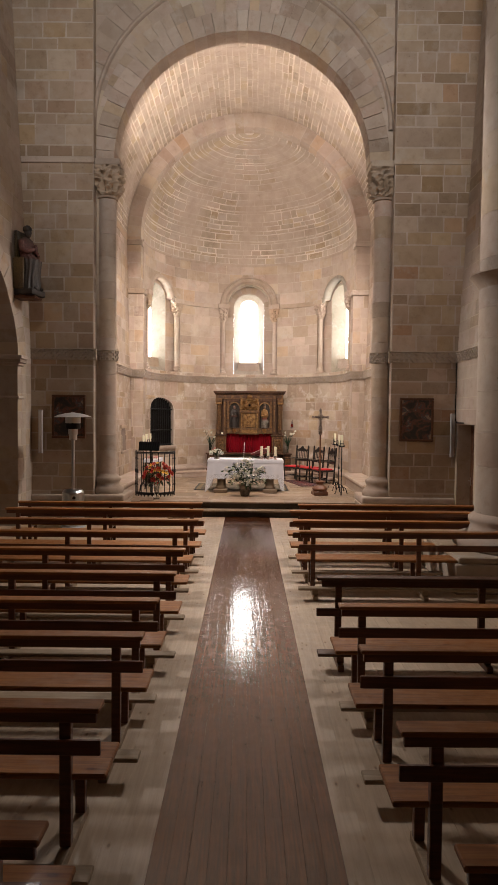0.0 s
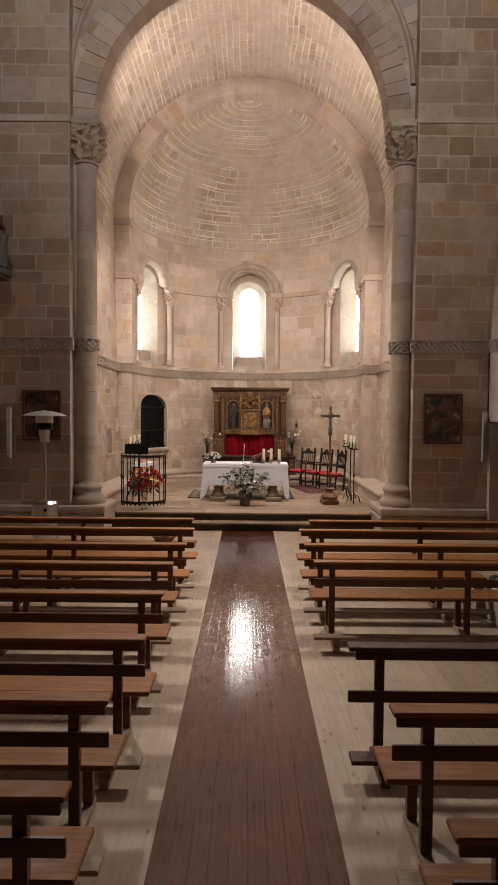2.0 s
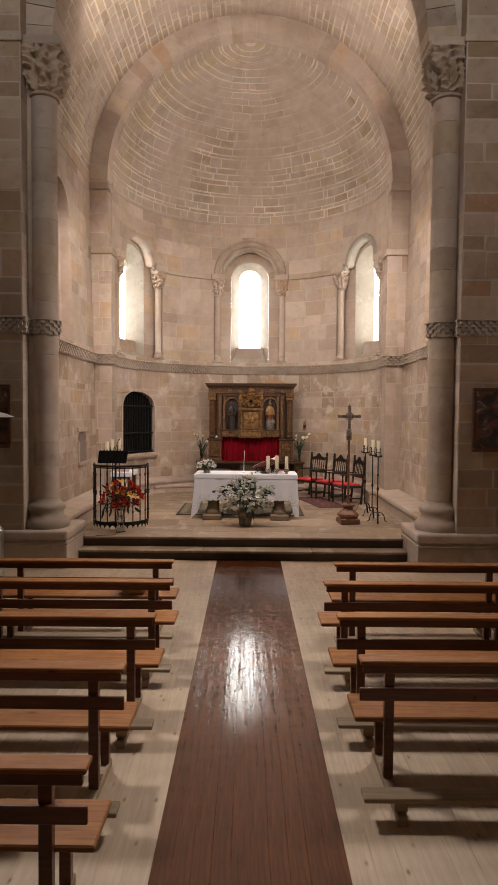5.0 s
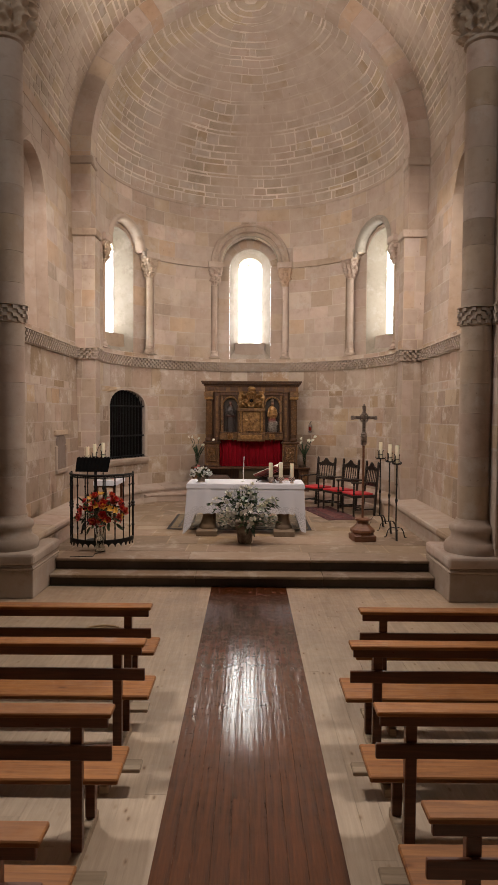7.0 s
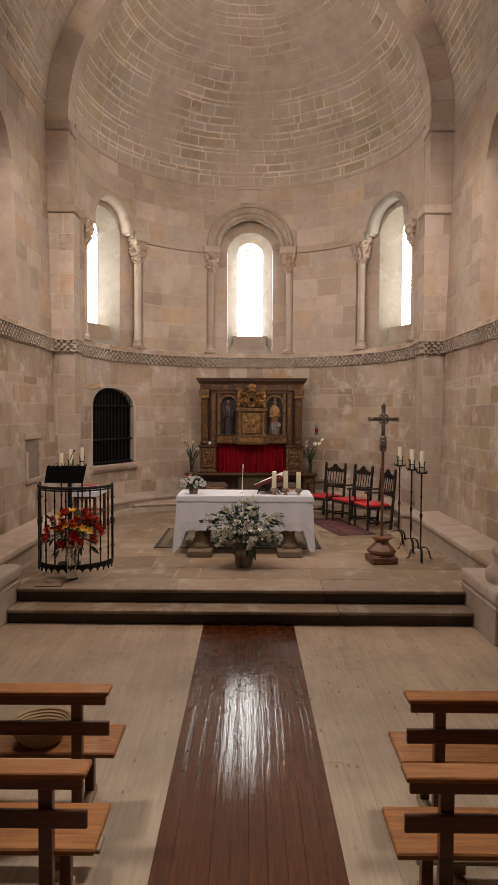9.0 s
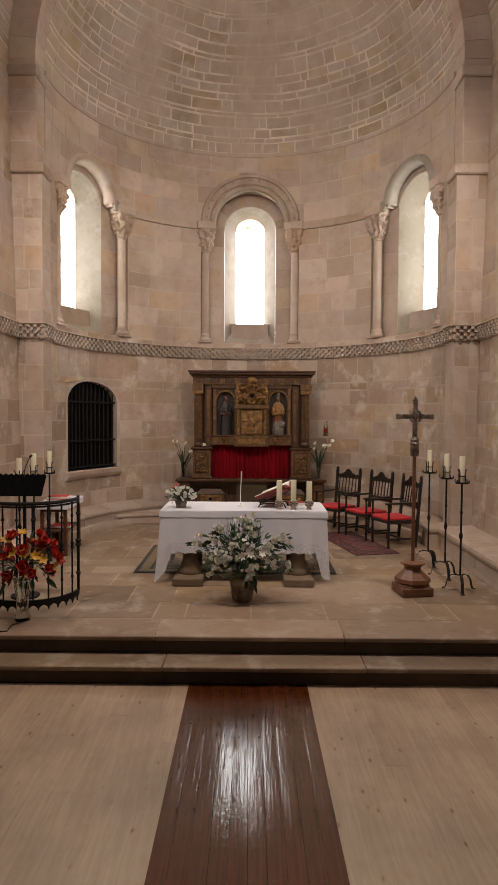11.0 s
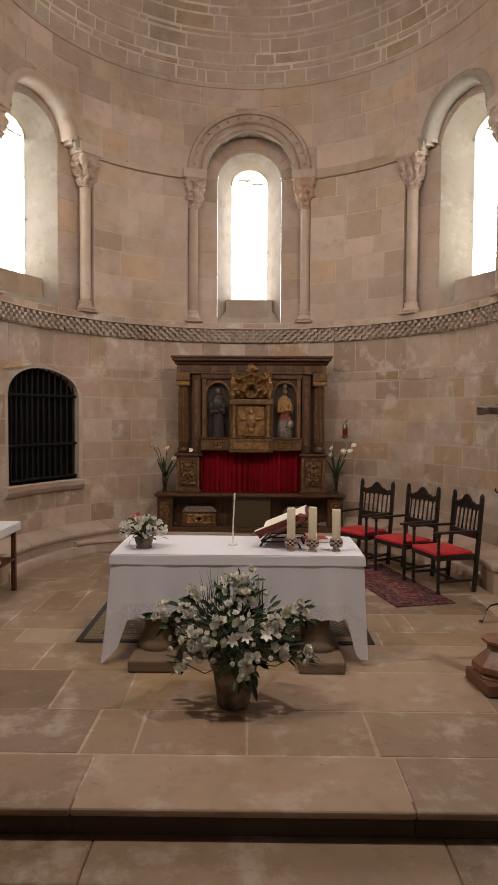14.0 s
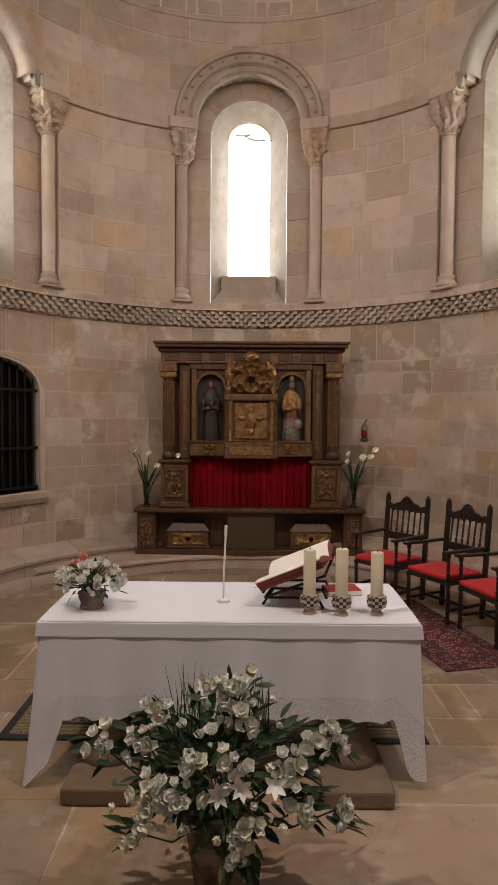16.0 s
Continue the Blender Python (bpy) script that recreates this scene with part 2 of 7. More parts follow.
def boxed(*a, **k):
    return box(bmesh.new(), *a, **k)


def lathe(profile, n=24, a0=0.0, a1=360.0, bm=None, centre=(0, 0, 0), squash=1.0):
    """A turned form: profile is (radius, height) from the bottom up."""
    bm = bm or bmesh.new()
    full = abs(a1 - a0) >= 359.9
    m = n if full else n + 1
    rings = []
    for r, z in profile:
        ring = []
        for i in range(m):
            a = radians(a0 + (a1 - a0) * i / n)
            ring.append(bm.verts.new((centre[0] + r * math.cos(a), centre[1] + squash * r * math.sin(a), centre[2] + z)))
        rings.append(ring)
    for p, q in zip(rings, rings[1:]):
        for i in range(n):
            j = (i + 1) % m
            bm.faces.new((p[i], p[j], q[j], q[i]))
    if full:
        bm.faces.new(rings[0][::-1])
        bm.faces.new(rings[-1])
    return bm


def tube(points, r, n=8, bm=None, closed=False, radii=None):
    """A round bar along a line of points."""
    bm = bm or bmesh.new()
    pts = [Vector(p) for p in points]
    rings = []
    last = None
    for i, p in enumerate(pts):
        a = pts[i - 1] if (i or closed) else pts[0]
        b = pts[(i + 1) % len(pts)] if (i + 1 < len(pts) or closed) else pts[-1]
        d = (b - a).normalized()
        ref = last if last is not None and abs(last.dot(d)) < 0.95 else (Vector((0, 0, 1)) if abs(d.z) < 0.9 else Vector((1, 0, 0)))
        u = (ref - d * ref.dot(d)).normalized()
        last = u
        v = d.cross(u)
        rr = radii[i] if radii else r
        rings.append([bm.verts.new(p + rr * (math.cos(2 * math.pi * k / n) * u + math.sin(2 * math.pi * k / n) * v)) for k in range(n)])
    pairs = list(zip(rings, rings[1:])) + ([(rings[-1], rings[0])] if closed else [])
    for p, q in pairs:
        for k in range(n):
            bm.faces.new((p[k], p[(k + 1) % n], q[(k + 1) % n], q[k]))
    if not closed:
        bm.faces.new(rings[0][::-1])
        bm.faces.new(rings[-1])
    return bm


# ---- masonry ----
def steps(a, b, size, rng, jitter=0.22):
    n = max(1, round((b - a) / size))
    cut = [a + (b - a) * (i + (rng.uniform(-jitter, jitter) if 0 < i < n else 0)) / n for i in range(n + 1)]
    return cut


def snapped(zs, *values):
    """Courses with their nearest joints moved to the given heights."""
    out = list(zs)
    for v in values:
        i = min(range(1, len(out) - 1), key=lambda k: abs(out[k] - v))
        out[i] = v
    return out


def block(fm, la, ra, lb, rb, za, zb, proud, chamfer, n=1, back=-0.03):
    """One block: left and right edge at its foot (la, ra) and head (lb, rb)."""
    vs, fs = [], []
    for j, (z, l, r, s) in enumerate(((za, la, ra, 1), (zb, lb, rb, -1))):
        for i in range(n + 1):
            f = i / n
            vs.append(fm(l + (r - l) * f, z, back))
    for j, (z, l, r, s) in enumerate(((za, la, ra, 1), (zb, lb, rb, -1))):
        l2, r2 = l + chamfer, max(l + chamfer, r - chamfer)
        for i in range(n + 1):
            f = i / n
            vs.append(fm(l2 + (r2 - l2) * f, z + s * chamfer, proud))
    m = n + 1
    B0, B1, F0, F1 = 0, m, 2 * m, 3 * m
    for i in range(n):
        fs.append((F0 + i, F0 + i + 1, F1 + i + 1, F1 + i))
        fs.append((B0 + i, B0 + i + 1, F0 + i + 1, F0 + i))
        fs.append((F1 + i, F1 + i + 1, B1 + i + 1, B1 + i))
    fs.append((B0, F0, F1, B1))
    fs.append((F0 + n, B0 + n, B1 + n, F1 + n))
    return vs, fs


def masonry(parent, fm, u0, u1, zs, width, mat, holes=(), seed=1, proud=0.003, chamfer=0.003, joint=0.015, n=1, joined="", name="stone", jit=0.3):
    """Lays courses of blocks over a surface fm(u, z, out); holes give (left, right) at a height, or None."""
    rng = random.Random(seed)
    V, F = [], []
    for za, zb in zip(zs, zs[1:]):
        spans = [((u0, u0), (u1, u1))]
        for h in holes:
            ia, ib, im = h(za + 0.002), h(zb - 0.002), h((za + zb) / 2)
            if not ia and not ib and not im:
                continue
            c = sum(im or ia or ib) / 2
            ia, ib = ia or (c, c), ib or (c, c)
            out = []
            for (l, r) in spans:
                if ia[1] <= l[0] and ib[1] <= l[1] or ia[0] >= r[0] and ib[0] >= r[1]:
                    out.append((l, r))
                    continue
                if ia[0] > l[0] or ib[0] > l[1]:
                    out.append((l, (max(l[0], ia[0]), max(l[1], ib[0]))))
                if ia[1] < r[0] or ib[1] < r[1]:
                    out.append(((min(r[0], ia[1]), min(r[1], ib[1])), r))
            spans = out
        for l, r in spans:
            length = ((r[0] - l[0]) + (r[1] - l[1])) / 2
            if length < 0.03:
                continue
            k = max(1, round(length / (width * rng.uniform(0.8, 1.25))))
            cuts = [0.0] + [(i + rng.uniform(-jit, jit)) / k for i in range(1, k)] + [1.0]
            if k == 1 and length > width * 0.9:
                cuts = [0.0, rng.uniform(0.35, 0.65), 1.0]
            lo_u, hi_u = max(l), min(r)
            bot = [l[0]] + [lo_u + (hi_u - lo_u) * c for c in cuts[1:-1]] + [r[0]]
            top = [l[1]] + [lo_u + (hi_u - lo_u) * c for c in cuts[1:-1]] + [r[1]]
            for j in range(len(cuts) - 1):
                la, ra = bot[j] + joint / 2, bot[j + 1] - joint / 2
                ea, eb = top[j] + joint / 2, top[j + 1] - joint / 2
                if ra - la < 0.02 and eb - ea < 0.02:
                    continue
                p = proud + rng.uniform(-0.4, 0.5) * proud
                g = joint * 0.42
                la, ra, ea, eb = (x + rng.uniform(-g, g) for x in (la, ra, ea, eb))
                vs, fs = block(fm, la, max(ra, la + 0.004), ea, max(eb, ea + 0.004), za + joint / 2 + rng.uniform(-g, g), zb - joint / 2 + rng.uniform(-g, g), p, chamfer, n)
                if joined:
                    o = len(V)
                    V.extend(vs)
                    F.extend(tuple(i + o for i in f) for f in fs)
                else:
                    piece(parent, name, vs, fs, mat)
    if joined:
        me = bpy.data.meshes.new(joined)
        me.from_pydata([tuple(v) for v in V], [], F)
        me.materials.append(mat)
        o = new(joined, me)
        o.parent = parent
        return o


def piece(parent, name, vs, fs, mat):
    c = sum((Vector(v) for v in vs), Vector()) / len(vs)
    me = bpy.data.meshes.new(name)
    me.from_pydata([tuple(Vector(v) - c) for v in vs], [], fs)
    me.materials.append(mat)
    o = new(name, me)
    o.location = c
    if parent is not None:
        o.parent = parent
    return o


def voussoirs(parent, fm, c, zc, r0, r1, n, mat, a0=0.0, a1=180.0, proud=0.012, back=-0.05, joint=0.010, seed=3, name="voussoir"):
    """Wedge stones of an arch in the surface fm(u, z, out)."""
    rng = random.Random(seed)
    cut = [a0 + (a1 - a0) * (i + (rng.uniform(-0.12, 0.12) if 0 < i < n else 0)) / n for i in range(n + 1)]
    for a, b in zip(cut, cut[1:]):
        ja = math.degrees(joint / 2 / r0)
        p = proud * rng.uniform(0.7, 1.4)
        vs, fs = [], []
        seg = 2
        for d, inset in ((back, 0.0), (p, 0.007)):
            for r, s in ((r0, 1), (r1, -1)):
                for i in range(seg + 1):
                    ang = radians(a + ja + (b - a - 2 * ja) * i / seg)
                    rr = r + s * inset
                    vs.append(fm(c + rr * math.cos(ang), zc + rr * math.sin(ang), d))
        m = seg + 1
        B0, B1, F0, F1 = 0, m, 2 * m, 3 * m
        for i in range(seg):
            fs += [(F0 + i, F1 + i, F1 + i + 1, F0 + i + 1), (B0 + i, F0 + i, F0 + i + 1, B0 + i + 1), (F1 + i, B1 + i, B1 + i + 1, F1 + i + 1)]
        fs += [(B0, B1, F1, F0), (F0 + seg, F1 + seg, B1 + seg, B0 + seg)]
        piece(parent, name, vs, fs, mat)


def arched(c, half, zb, spring, r=None, rise=None):
    """The (left, right) of an arched opening at a height; rise: for a flattened arch."""
    r = r or half
    rise = rise or r

    def at(z):
        if z < zb or z > spring + rise:
            return None
        w = half if z <= spring else r * math.sqrt(max(0.0, 1 - ((z - spring) / rise) ** 2))
        return (c - w, c + w)
    return at


def sheet(fm, us, zs_of, mat, name, parent, d=0.0, nz=1):
    """A surface of upright strips: zs_of(u) gives the height spans at u."""
    bm = bmesh.new()
    for ua, ub in zip(us, us[1:]):
        sa, sb = zs_of(ua + 1e-5), zs_of(ub - 1e-5)
        for (a0, a1), (b0, b1) in zip(sa, sb):
            for k in range(nz):
                f, g = k / nz, (k + 1) / nz
                q = [fm(ua, a0 + (a1 - a0) * f, d), fm(ub, b0 + (b1 - b0) * f, d), fm(ub, b0 + (b1 - b0) * g, d), fm(ua, a0 + (a1 - a0) * g, d)]
                bm.faces.new([bm.verts.new(v) for v in q])
    bmesh.ops.remove_doubles(bm, verts=bm.verts, dist=1e-4)
    return part(name, bm, mat, parent)


def contour(c, half, zb, spring, n=16, rise=None):
    """An arched outline from the foot at one side over the crown to the other foot."""
    return [(c + half, zb)] + [(c + half * math.cos(math.pi * i / n), spring + (rise or half) * math.sin(math.pi * i / n)) for i in range(n + 1)] + [(c - half, zb)]


def skin(fm, loops, mat, name, parent, close=True):
    """Joins outlines, each (list of (u, z), depth), by strips."""
    bm = bmesh.new()
    rows = [[bm.verts.new(fm(u, z, d)) for u, z in line] for line, d in loops]
    for p, q in zip(rows, rows[1:]):
        k = len(p)
        for i in range(k if close else k - 1):
            bm.faces.new((p[i], p[(i + 1) % k], q[(i + 1) % k], q[i]))
    return part(name, bm, mat, parent)


def moulding(fm, us, profile, mat, name, parent, label=""):
    """A run of moulding along u: profile is (z, out)."""
    bm = bmesh.new()
    rows = [[bm.verts.new(fm(u, z, d)) for z, d in profile] for u in us]
    for p, q in zip(rows, rows[1:]):
        for i in range(len(p) - 1):
            bm.faces.new((p[i], q[i], q[i + 1], p[i + 1]))
    if (rows[0][0].co - rows[-1][0].co).length > 1e-3:
        bm.faces.new(rows[0])
        bm.faces.new(rows[-1][::-1])
    return part(name, bm, mat, parent, label)


def billets(fm, u0, u1, z0, z1, mat, parent, name="billet_band", pitch=0.054, rows=4, out=0.085):
    """A chequered band of small blocks in rows, over a plain bed."""
    n = max(2, round((u1 - u0) / pitch))
    us = [u0 + (u1 - u0) * i / n for i in range(n + 1)]
    moulding(fm, us, [(z0 - 0.02, -0.02), (z0 - 0.012, out * 0.3), (z0, out * 0.3), (z1, out * 0.3), (z1 + 0.002, out), (z1 + 0.022, out), (z1 + 0.03, -0.02)], mat, name, parent)
    V, F = [], []
    h = (z1 - z0) / rows
    for r in range(rows):
        for i in range(n):
            if (i + r) % 2:
                continue
            vs, fs = block(fm, us[i] - 0.001, us[i + 1] + 0.001, us[i] - 0.001, us[i + 1] + 0.001, z0 + r * h, z0 + (r + 1) * h - 0.002, out * 0.92, 0.005, 1, 0.0)
            k = len(V)
            V.extend(vs)
            F.extend(tuple(i2 + k for i2 in f) for f in fs)
    me = bpy.data.meshes.new("billets")
    me.from_pydata([tuple(v) for v in V], [], F)
    me.materials.append(mat)
    o = new("billets", me)
    o.parent = parent
    return tagged(o, kind="stuff")


# ---- plan ----
AX = -0.15                 # axis of the choir
APSE_Y, APSE_R = 20.25, 3.28
SPRING = 7.90              # springing of the choir vault and the half dome
PLAT = 0.34                # height of the choir floor
WALL_Y = 14.85             # face of the piers beside the chancel arch
ARCH_X, ARCH_Z, ARCH_R = -0.29, 8.31, 2.96
PIL_LOW, PIL_TOP = 3.21, 3.29   # half widths between the apse pilasters, below and above their lower impost


def choir_half(z):
    """The choir walls lean outwards under the vault."""
    return 3.53 + 0.0235 * z


VAULT_R = choir_half(SPRING)


def on_apse(u, z, d):
    """u: metres of arc to the right of the axis; d: out of the wall into the room."""
    a = u / APSE_R
    r = APSE_R - d
    return Vector((AX + r * math.sin(a), APSE_Y + r * math.cos(a), z))


def facing(axis, at, sign):
    """A flat wall: axis 'y' faces along y at y = at; u is the other coordinate."""
    if axis == "y":
        return lambda u, z, d: Vector((u, at + sign * d, z))
    return lambda u, z, d: Vector((at + sign * d, u, z))


def choir_side(sign):
    return lambda u, z, d: Vector((AX + sign * (choir_half(z) - d), u, z))


def nave_side(at, sign):
    """A nave wall that leans out above the carved band."""
    return lambda u, z, d: Vector((at + sign * d - sign * 0.05 * max(0.0, z - 3.9), u, z))


def structure(name, label, category="wall"):
    return tagged(thing(name), label, category, "", "structure")


# ---- nave ----
NAVE_L, NAVE_R, NAVE_BACK, NAVE_TOP = -5.10, 4.70, -6.0, 12.6
rng = random.Random(7)

floor = structure("floor", "pale bleached timber boards of the nave floor", "floor")
part("subfloor", boxed(NAVE_L - 3.2, NAVE_R + 0.9, NAVE_BACK - 0.5, 15.49, -0.25, -0.012), PLANK, floor)

runner = structure("floor_runner", "glossy red-brown varnished plank aisle strip", "floor")


def planks(parent, x0, x1, wide, y0, y1, long, top, mat, seed, gap=0.0005, tilt=0.0025, name="plank", crown=0.0001):
    r = random.Random(seed)
    n = round((x1 - x0) / wide)
    w = (x1 - x0) / n
    made = {}
    for i in range(n):
        cuts = [y0]
        y = y0 + r.uniform(0.3, 1.0) * long
        while y < y1 - 0.4:
            cuts.append(y)
            y += long * r.uniform(0.85, 1.15)
        cuts.append(y1)
        for a, b in zip(cuts, cuts[1:]):
            key = round(b - a, 2)
            if key not in made:
                h = (b - a) / 2 - gap / 2
                e = w / 2 - gap / 2
                prof = [(-e, -0.03), (-e, -0.001)] + [(-e + 0.0008 + (2 * e - 0.0016) * k / 6, crown * (1 - (k / 3 - 1) ** 2)) for k in range(7)] + [(e, -0.001), (e, -0.03)]
                bm = bmesh.new()
                ends = [[bm.verts.new((x, y, z)) for x, z in prof] for y in (-h, h)]
                for k in range(len(prof) - 1):
                    bm.faces.new((ends[0][k], ends[0][k + 1], ends[1][k + 1], ends[1][k])).smooth = 2 <= k <= 7
                bm.faces.new(ends[0])
                bm.faces.new(ends[1][::-1])
                bmesh.ops.recalc_face_normals(bm, faces=bm.faces)
                for ed in bm.edges:
                    ed.smooth = all(f.smooth for f in ed.link_faces)
                me = bpy.data.meshes.new(name)
                bm.to_mesh(me)
                bm.free()
                me.materials.append(mat)
                made[key] = me
            o = new(name, made[key])
            o.parent = parent
            o.location = (x0 + w * (i + 0.5), (a + b) / 2, top + r.uniform(-0.0012, 0.0012))
            o.rotation_euler = (r.uniform(-tilt, tilt) * 0.015, r.uniform(-tilt, tilt), 0)


# east wall of the nave: two piers with the chancel arch between them
wall_e = structure("wall_east", "sandstone ashlar wall beside the chancel arch")
PIER_L, PIER_R = -3.66, 3.19
for x0, x1 in ((NAVE_L - 1.1, PIER_L), (PIER_R, NAVE_R + 0.9)):
    part("core", boxed(x0, x1, WALL_Y + 0.012, 15.62, 0, NAVE_TOP), MORTAR, wall_e)
fw = facing("y", WALL_Y + 0.012, -1)
fi = facing("y", 15.14, -1)

arch_wall = structure("chancel_arch", "round stepped sandstone chancel arch", "arch")


JAMB_L, JAMB_R = -3.46, 3.10


def arch_spans(u):
    w = abs(u - ARCH_X)
    if w < ARCH_R:
        return [(ARCH_Z + math.sqrt(ARCH_R ** 2 - w * w), NAVE_TOP)]
    return [(ARCH_Z if JAMB_L < u < JAMB_R else 0.0, NAVE_TOP)]


arch_cuts = sorted({PIER_L, JAMB_L, JAMB_R, PIER_R, *[ARCH_X - ARCH_R * math.cos(math.pi * i / 48) for i in range(49)]})
for a, b in ((PIER_L, JAMB_L), (JAMB_L, ARCH_X - ARCH_R), (ARCH_X - ARCH_R, ARCH_X + ARCH_R), (ARCH_X + ARCH_R, JAMB_R), (JAMB_R, PIER_R)):
    sub = [c for c in arch_cuts if a - 1e-6 <= c <= b + 1e-6]
    sheet(fi, sub, arch_spans, MORTAR, "arch_face", arch_wall)
    sheet(facing("y", 15.6, 1), sub, arch_spans, MORTAR, "arch_rear", arch_wall)
legs = [(JAMB_R, 0.0), (JAMB_R, ARCH_Z)] + [(ARCH_X + ARCH_R * math.cos(math.pi * i / 40), ARCH_Z + ARCH_R * math.sin(math.pi * i / 40)) for i in range(41)] + [(JAMB_L, ARCH_Z), (JAMB_L, 0.0)]
skin(fi, [(legs, 0.0), (legs, -0.46)], MORTAR, "arch_soffit", arch_wall, False)

# left and right walls of the nave
wall_w = structure("wall_left", "sandstone nave wall with a round arch opening")
ARCH_LC, ARCH_LH, ARCH_LS = 11.8, 2.2, 3.72
fl = nave_side(NAVE_L, 1)
lo = arched(ARCH_LC, ARCH_LH, 0, ARCH_LS)


def left_spans(u):
    w = abs(u - ARCH_LC)
    if w < ARCH_LH:
        return [(ARCH_LS + math.sqrt(ARCH_LH ** 2 - w * w), NAVE_TOP)]
    return [(0.0, NAVE_TOP)]


def cuts_for(a, b, c, h, n):
    base = [a, c - h, c + h, b] + [c - h * math.cos(math.pi * i / n) for i in range(1, n)]
    return sorted(x for x in base if a <= x <= b)


sheet(fl, cuts_for(NAVE_BACK, WALL_Y + 0.012, ARCH_LC, ARCH_LH, 28), left_spans, MORTAR, "core", wall_w, 0.0, 24)
skin(fl, [(contour(ARCH_LC, ARCH_LH, 0, ARCH_LS, 28), 0.0), (contour(ARCH_LC, ARCH_LH, 0, ARCH_LS, 28), -1.0)], STONE, "reveal", wall_w, False)
aisle = structure("wall_aisle", "plain stone wall of the side aisle seen through the arch")
# the aisle's dimness is put into its stone colour
part("wall", boxed(-8.4, -8.2, NAVE_BACK, 15.9, 0, 9.0), DIMMED, aisle)
part("end_wall", boxed(-8.2, NAVE_L - 1.1, 15.5, 15.9, 0, 9.0), DIMMED, aisle)
part("vault", boxed(-8.4, NAVE_L - 0.9, NAVE_BACK, 15.9, 7.0, 7.3), DIMMED, aisle)

wall_r = structure("wall_right", "sandstone nave wall with a low side doorway")
fr = nave_side(NAVE_R, -1)
DOOR_A, DOOR_B, DOOR_T = 13.62, 14.72, 2.30


def right_spans(u):
    return [(DOOR_T, NAVE_TOP)] if DOOR_A < u < DOOR_B else [(0.0, NAVE_TOP)]


sheet(fr, [NAVE_BACK, 0, 4, 8, DOOR_A, DOOR_B, WALL_Y + 0.012], right_spans, MORTAR, "core", wall_r, 0.0, 24)
bm = bmesh.new()
box(bm, NAVE_R, NAVE_R + 0.55, DOOR_A - 0.01, DOOR_A + 0.0, 0, DOOR_T)
box(bm, NAVE_R, NAVE_R + 0.55, DOOR_B, DOOR_B + 0.01, 0, DOOR_T)
box(bm, NAVE_R, NAVE_R + 0.55, DOOR_A, DOOR_B, DOOR_T, DOOR_T + 0.01)
part("reveal", bm, STONE, wall_r)
part("outer_face", boxed(NAVE_R + 0.55, NAVE_R + 0.75, DOOR_A - 1, DOOR_B + 1, 0, 4), MORTAR, wall_r)
part("lintel", boxed(NAVE_R - 0.02, NAVE_R + 0.3, DOOR_A - 0.18, DOOR_B + 0.13, DOOR_T, DOOR_T + 0.34, 0.01), STONE, wall_r)

wall_b = structure("wall_back", "plain stone wall at the back of the nave")
# unseen closing wall, coloured dark so less light bounces into the nave
part("core", boxed(NAVE_L - 3.4, NAVE_R + 0.8, NAVE_BACK - 0.5, NAVE_BACK, 0, NAVE_TOP + 5), DIMMED, wall_b)

# nave vault, above the view, coloured dark to reduce bounced light
vault_n = structure("ceiling_nave", "plain sandstone barrel vault over the nave", "ceiling")
bm = bmesh.new()
cx, rr = (NAVE_L + NAVE_R) / 2, (NAVE_R - NAVE_L) / 2 + 0.50
rows = []
for i in range(33):
    a = math.pi * i / 32
    rows.append([bm.verts.new((cx + rr * math.cos(a), y, NAVE_TOP - 0.05 + rr * math.sin(a))) for y in (NAVE_BACK, 16.0)])
for p, q in zip(rows, rows[1:]):
    bm.faces.new((p[0], p[1], q[1], q[0]))
part("vault", bm, DIMMED, vault_n)
part("end_wall", boxed(NAVE_L - 0.7, NAVE_R + 0.7, 15.95, 16.05, 11.8, NAVE_TOP + 5.2), MORTAR, wall_e)

# ---- choir bay ----
CH_L, CH_R, CH_Y0, CH_Y1 = AX - choir_half(1.7), AX + choir_half(1.7), 15.62, 19.85
wall_cl = structure("wall_choir_north", "sandstone choir wall with a deep blind window")
wall_cr = structure("wall_choir_south", "sandstone choir wall with a deep blind window")
fcl, fcr = choir_side(-1), choir_side(1)
BW_C, BW_H, BW_S, BW_B = 17.42, 0.72, 6.33, 3.96


def choir_spans(u):
    w = abs(u - BW_C)
    if w < BW_H:
        return [(0.0, BW_B), (BW_S + math.sqrt(BW_H ** 2 - w * w), SPRING)]
    return [(0.0, SPRING)]


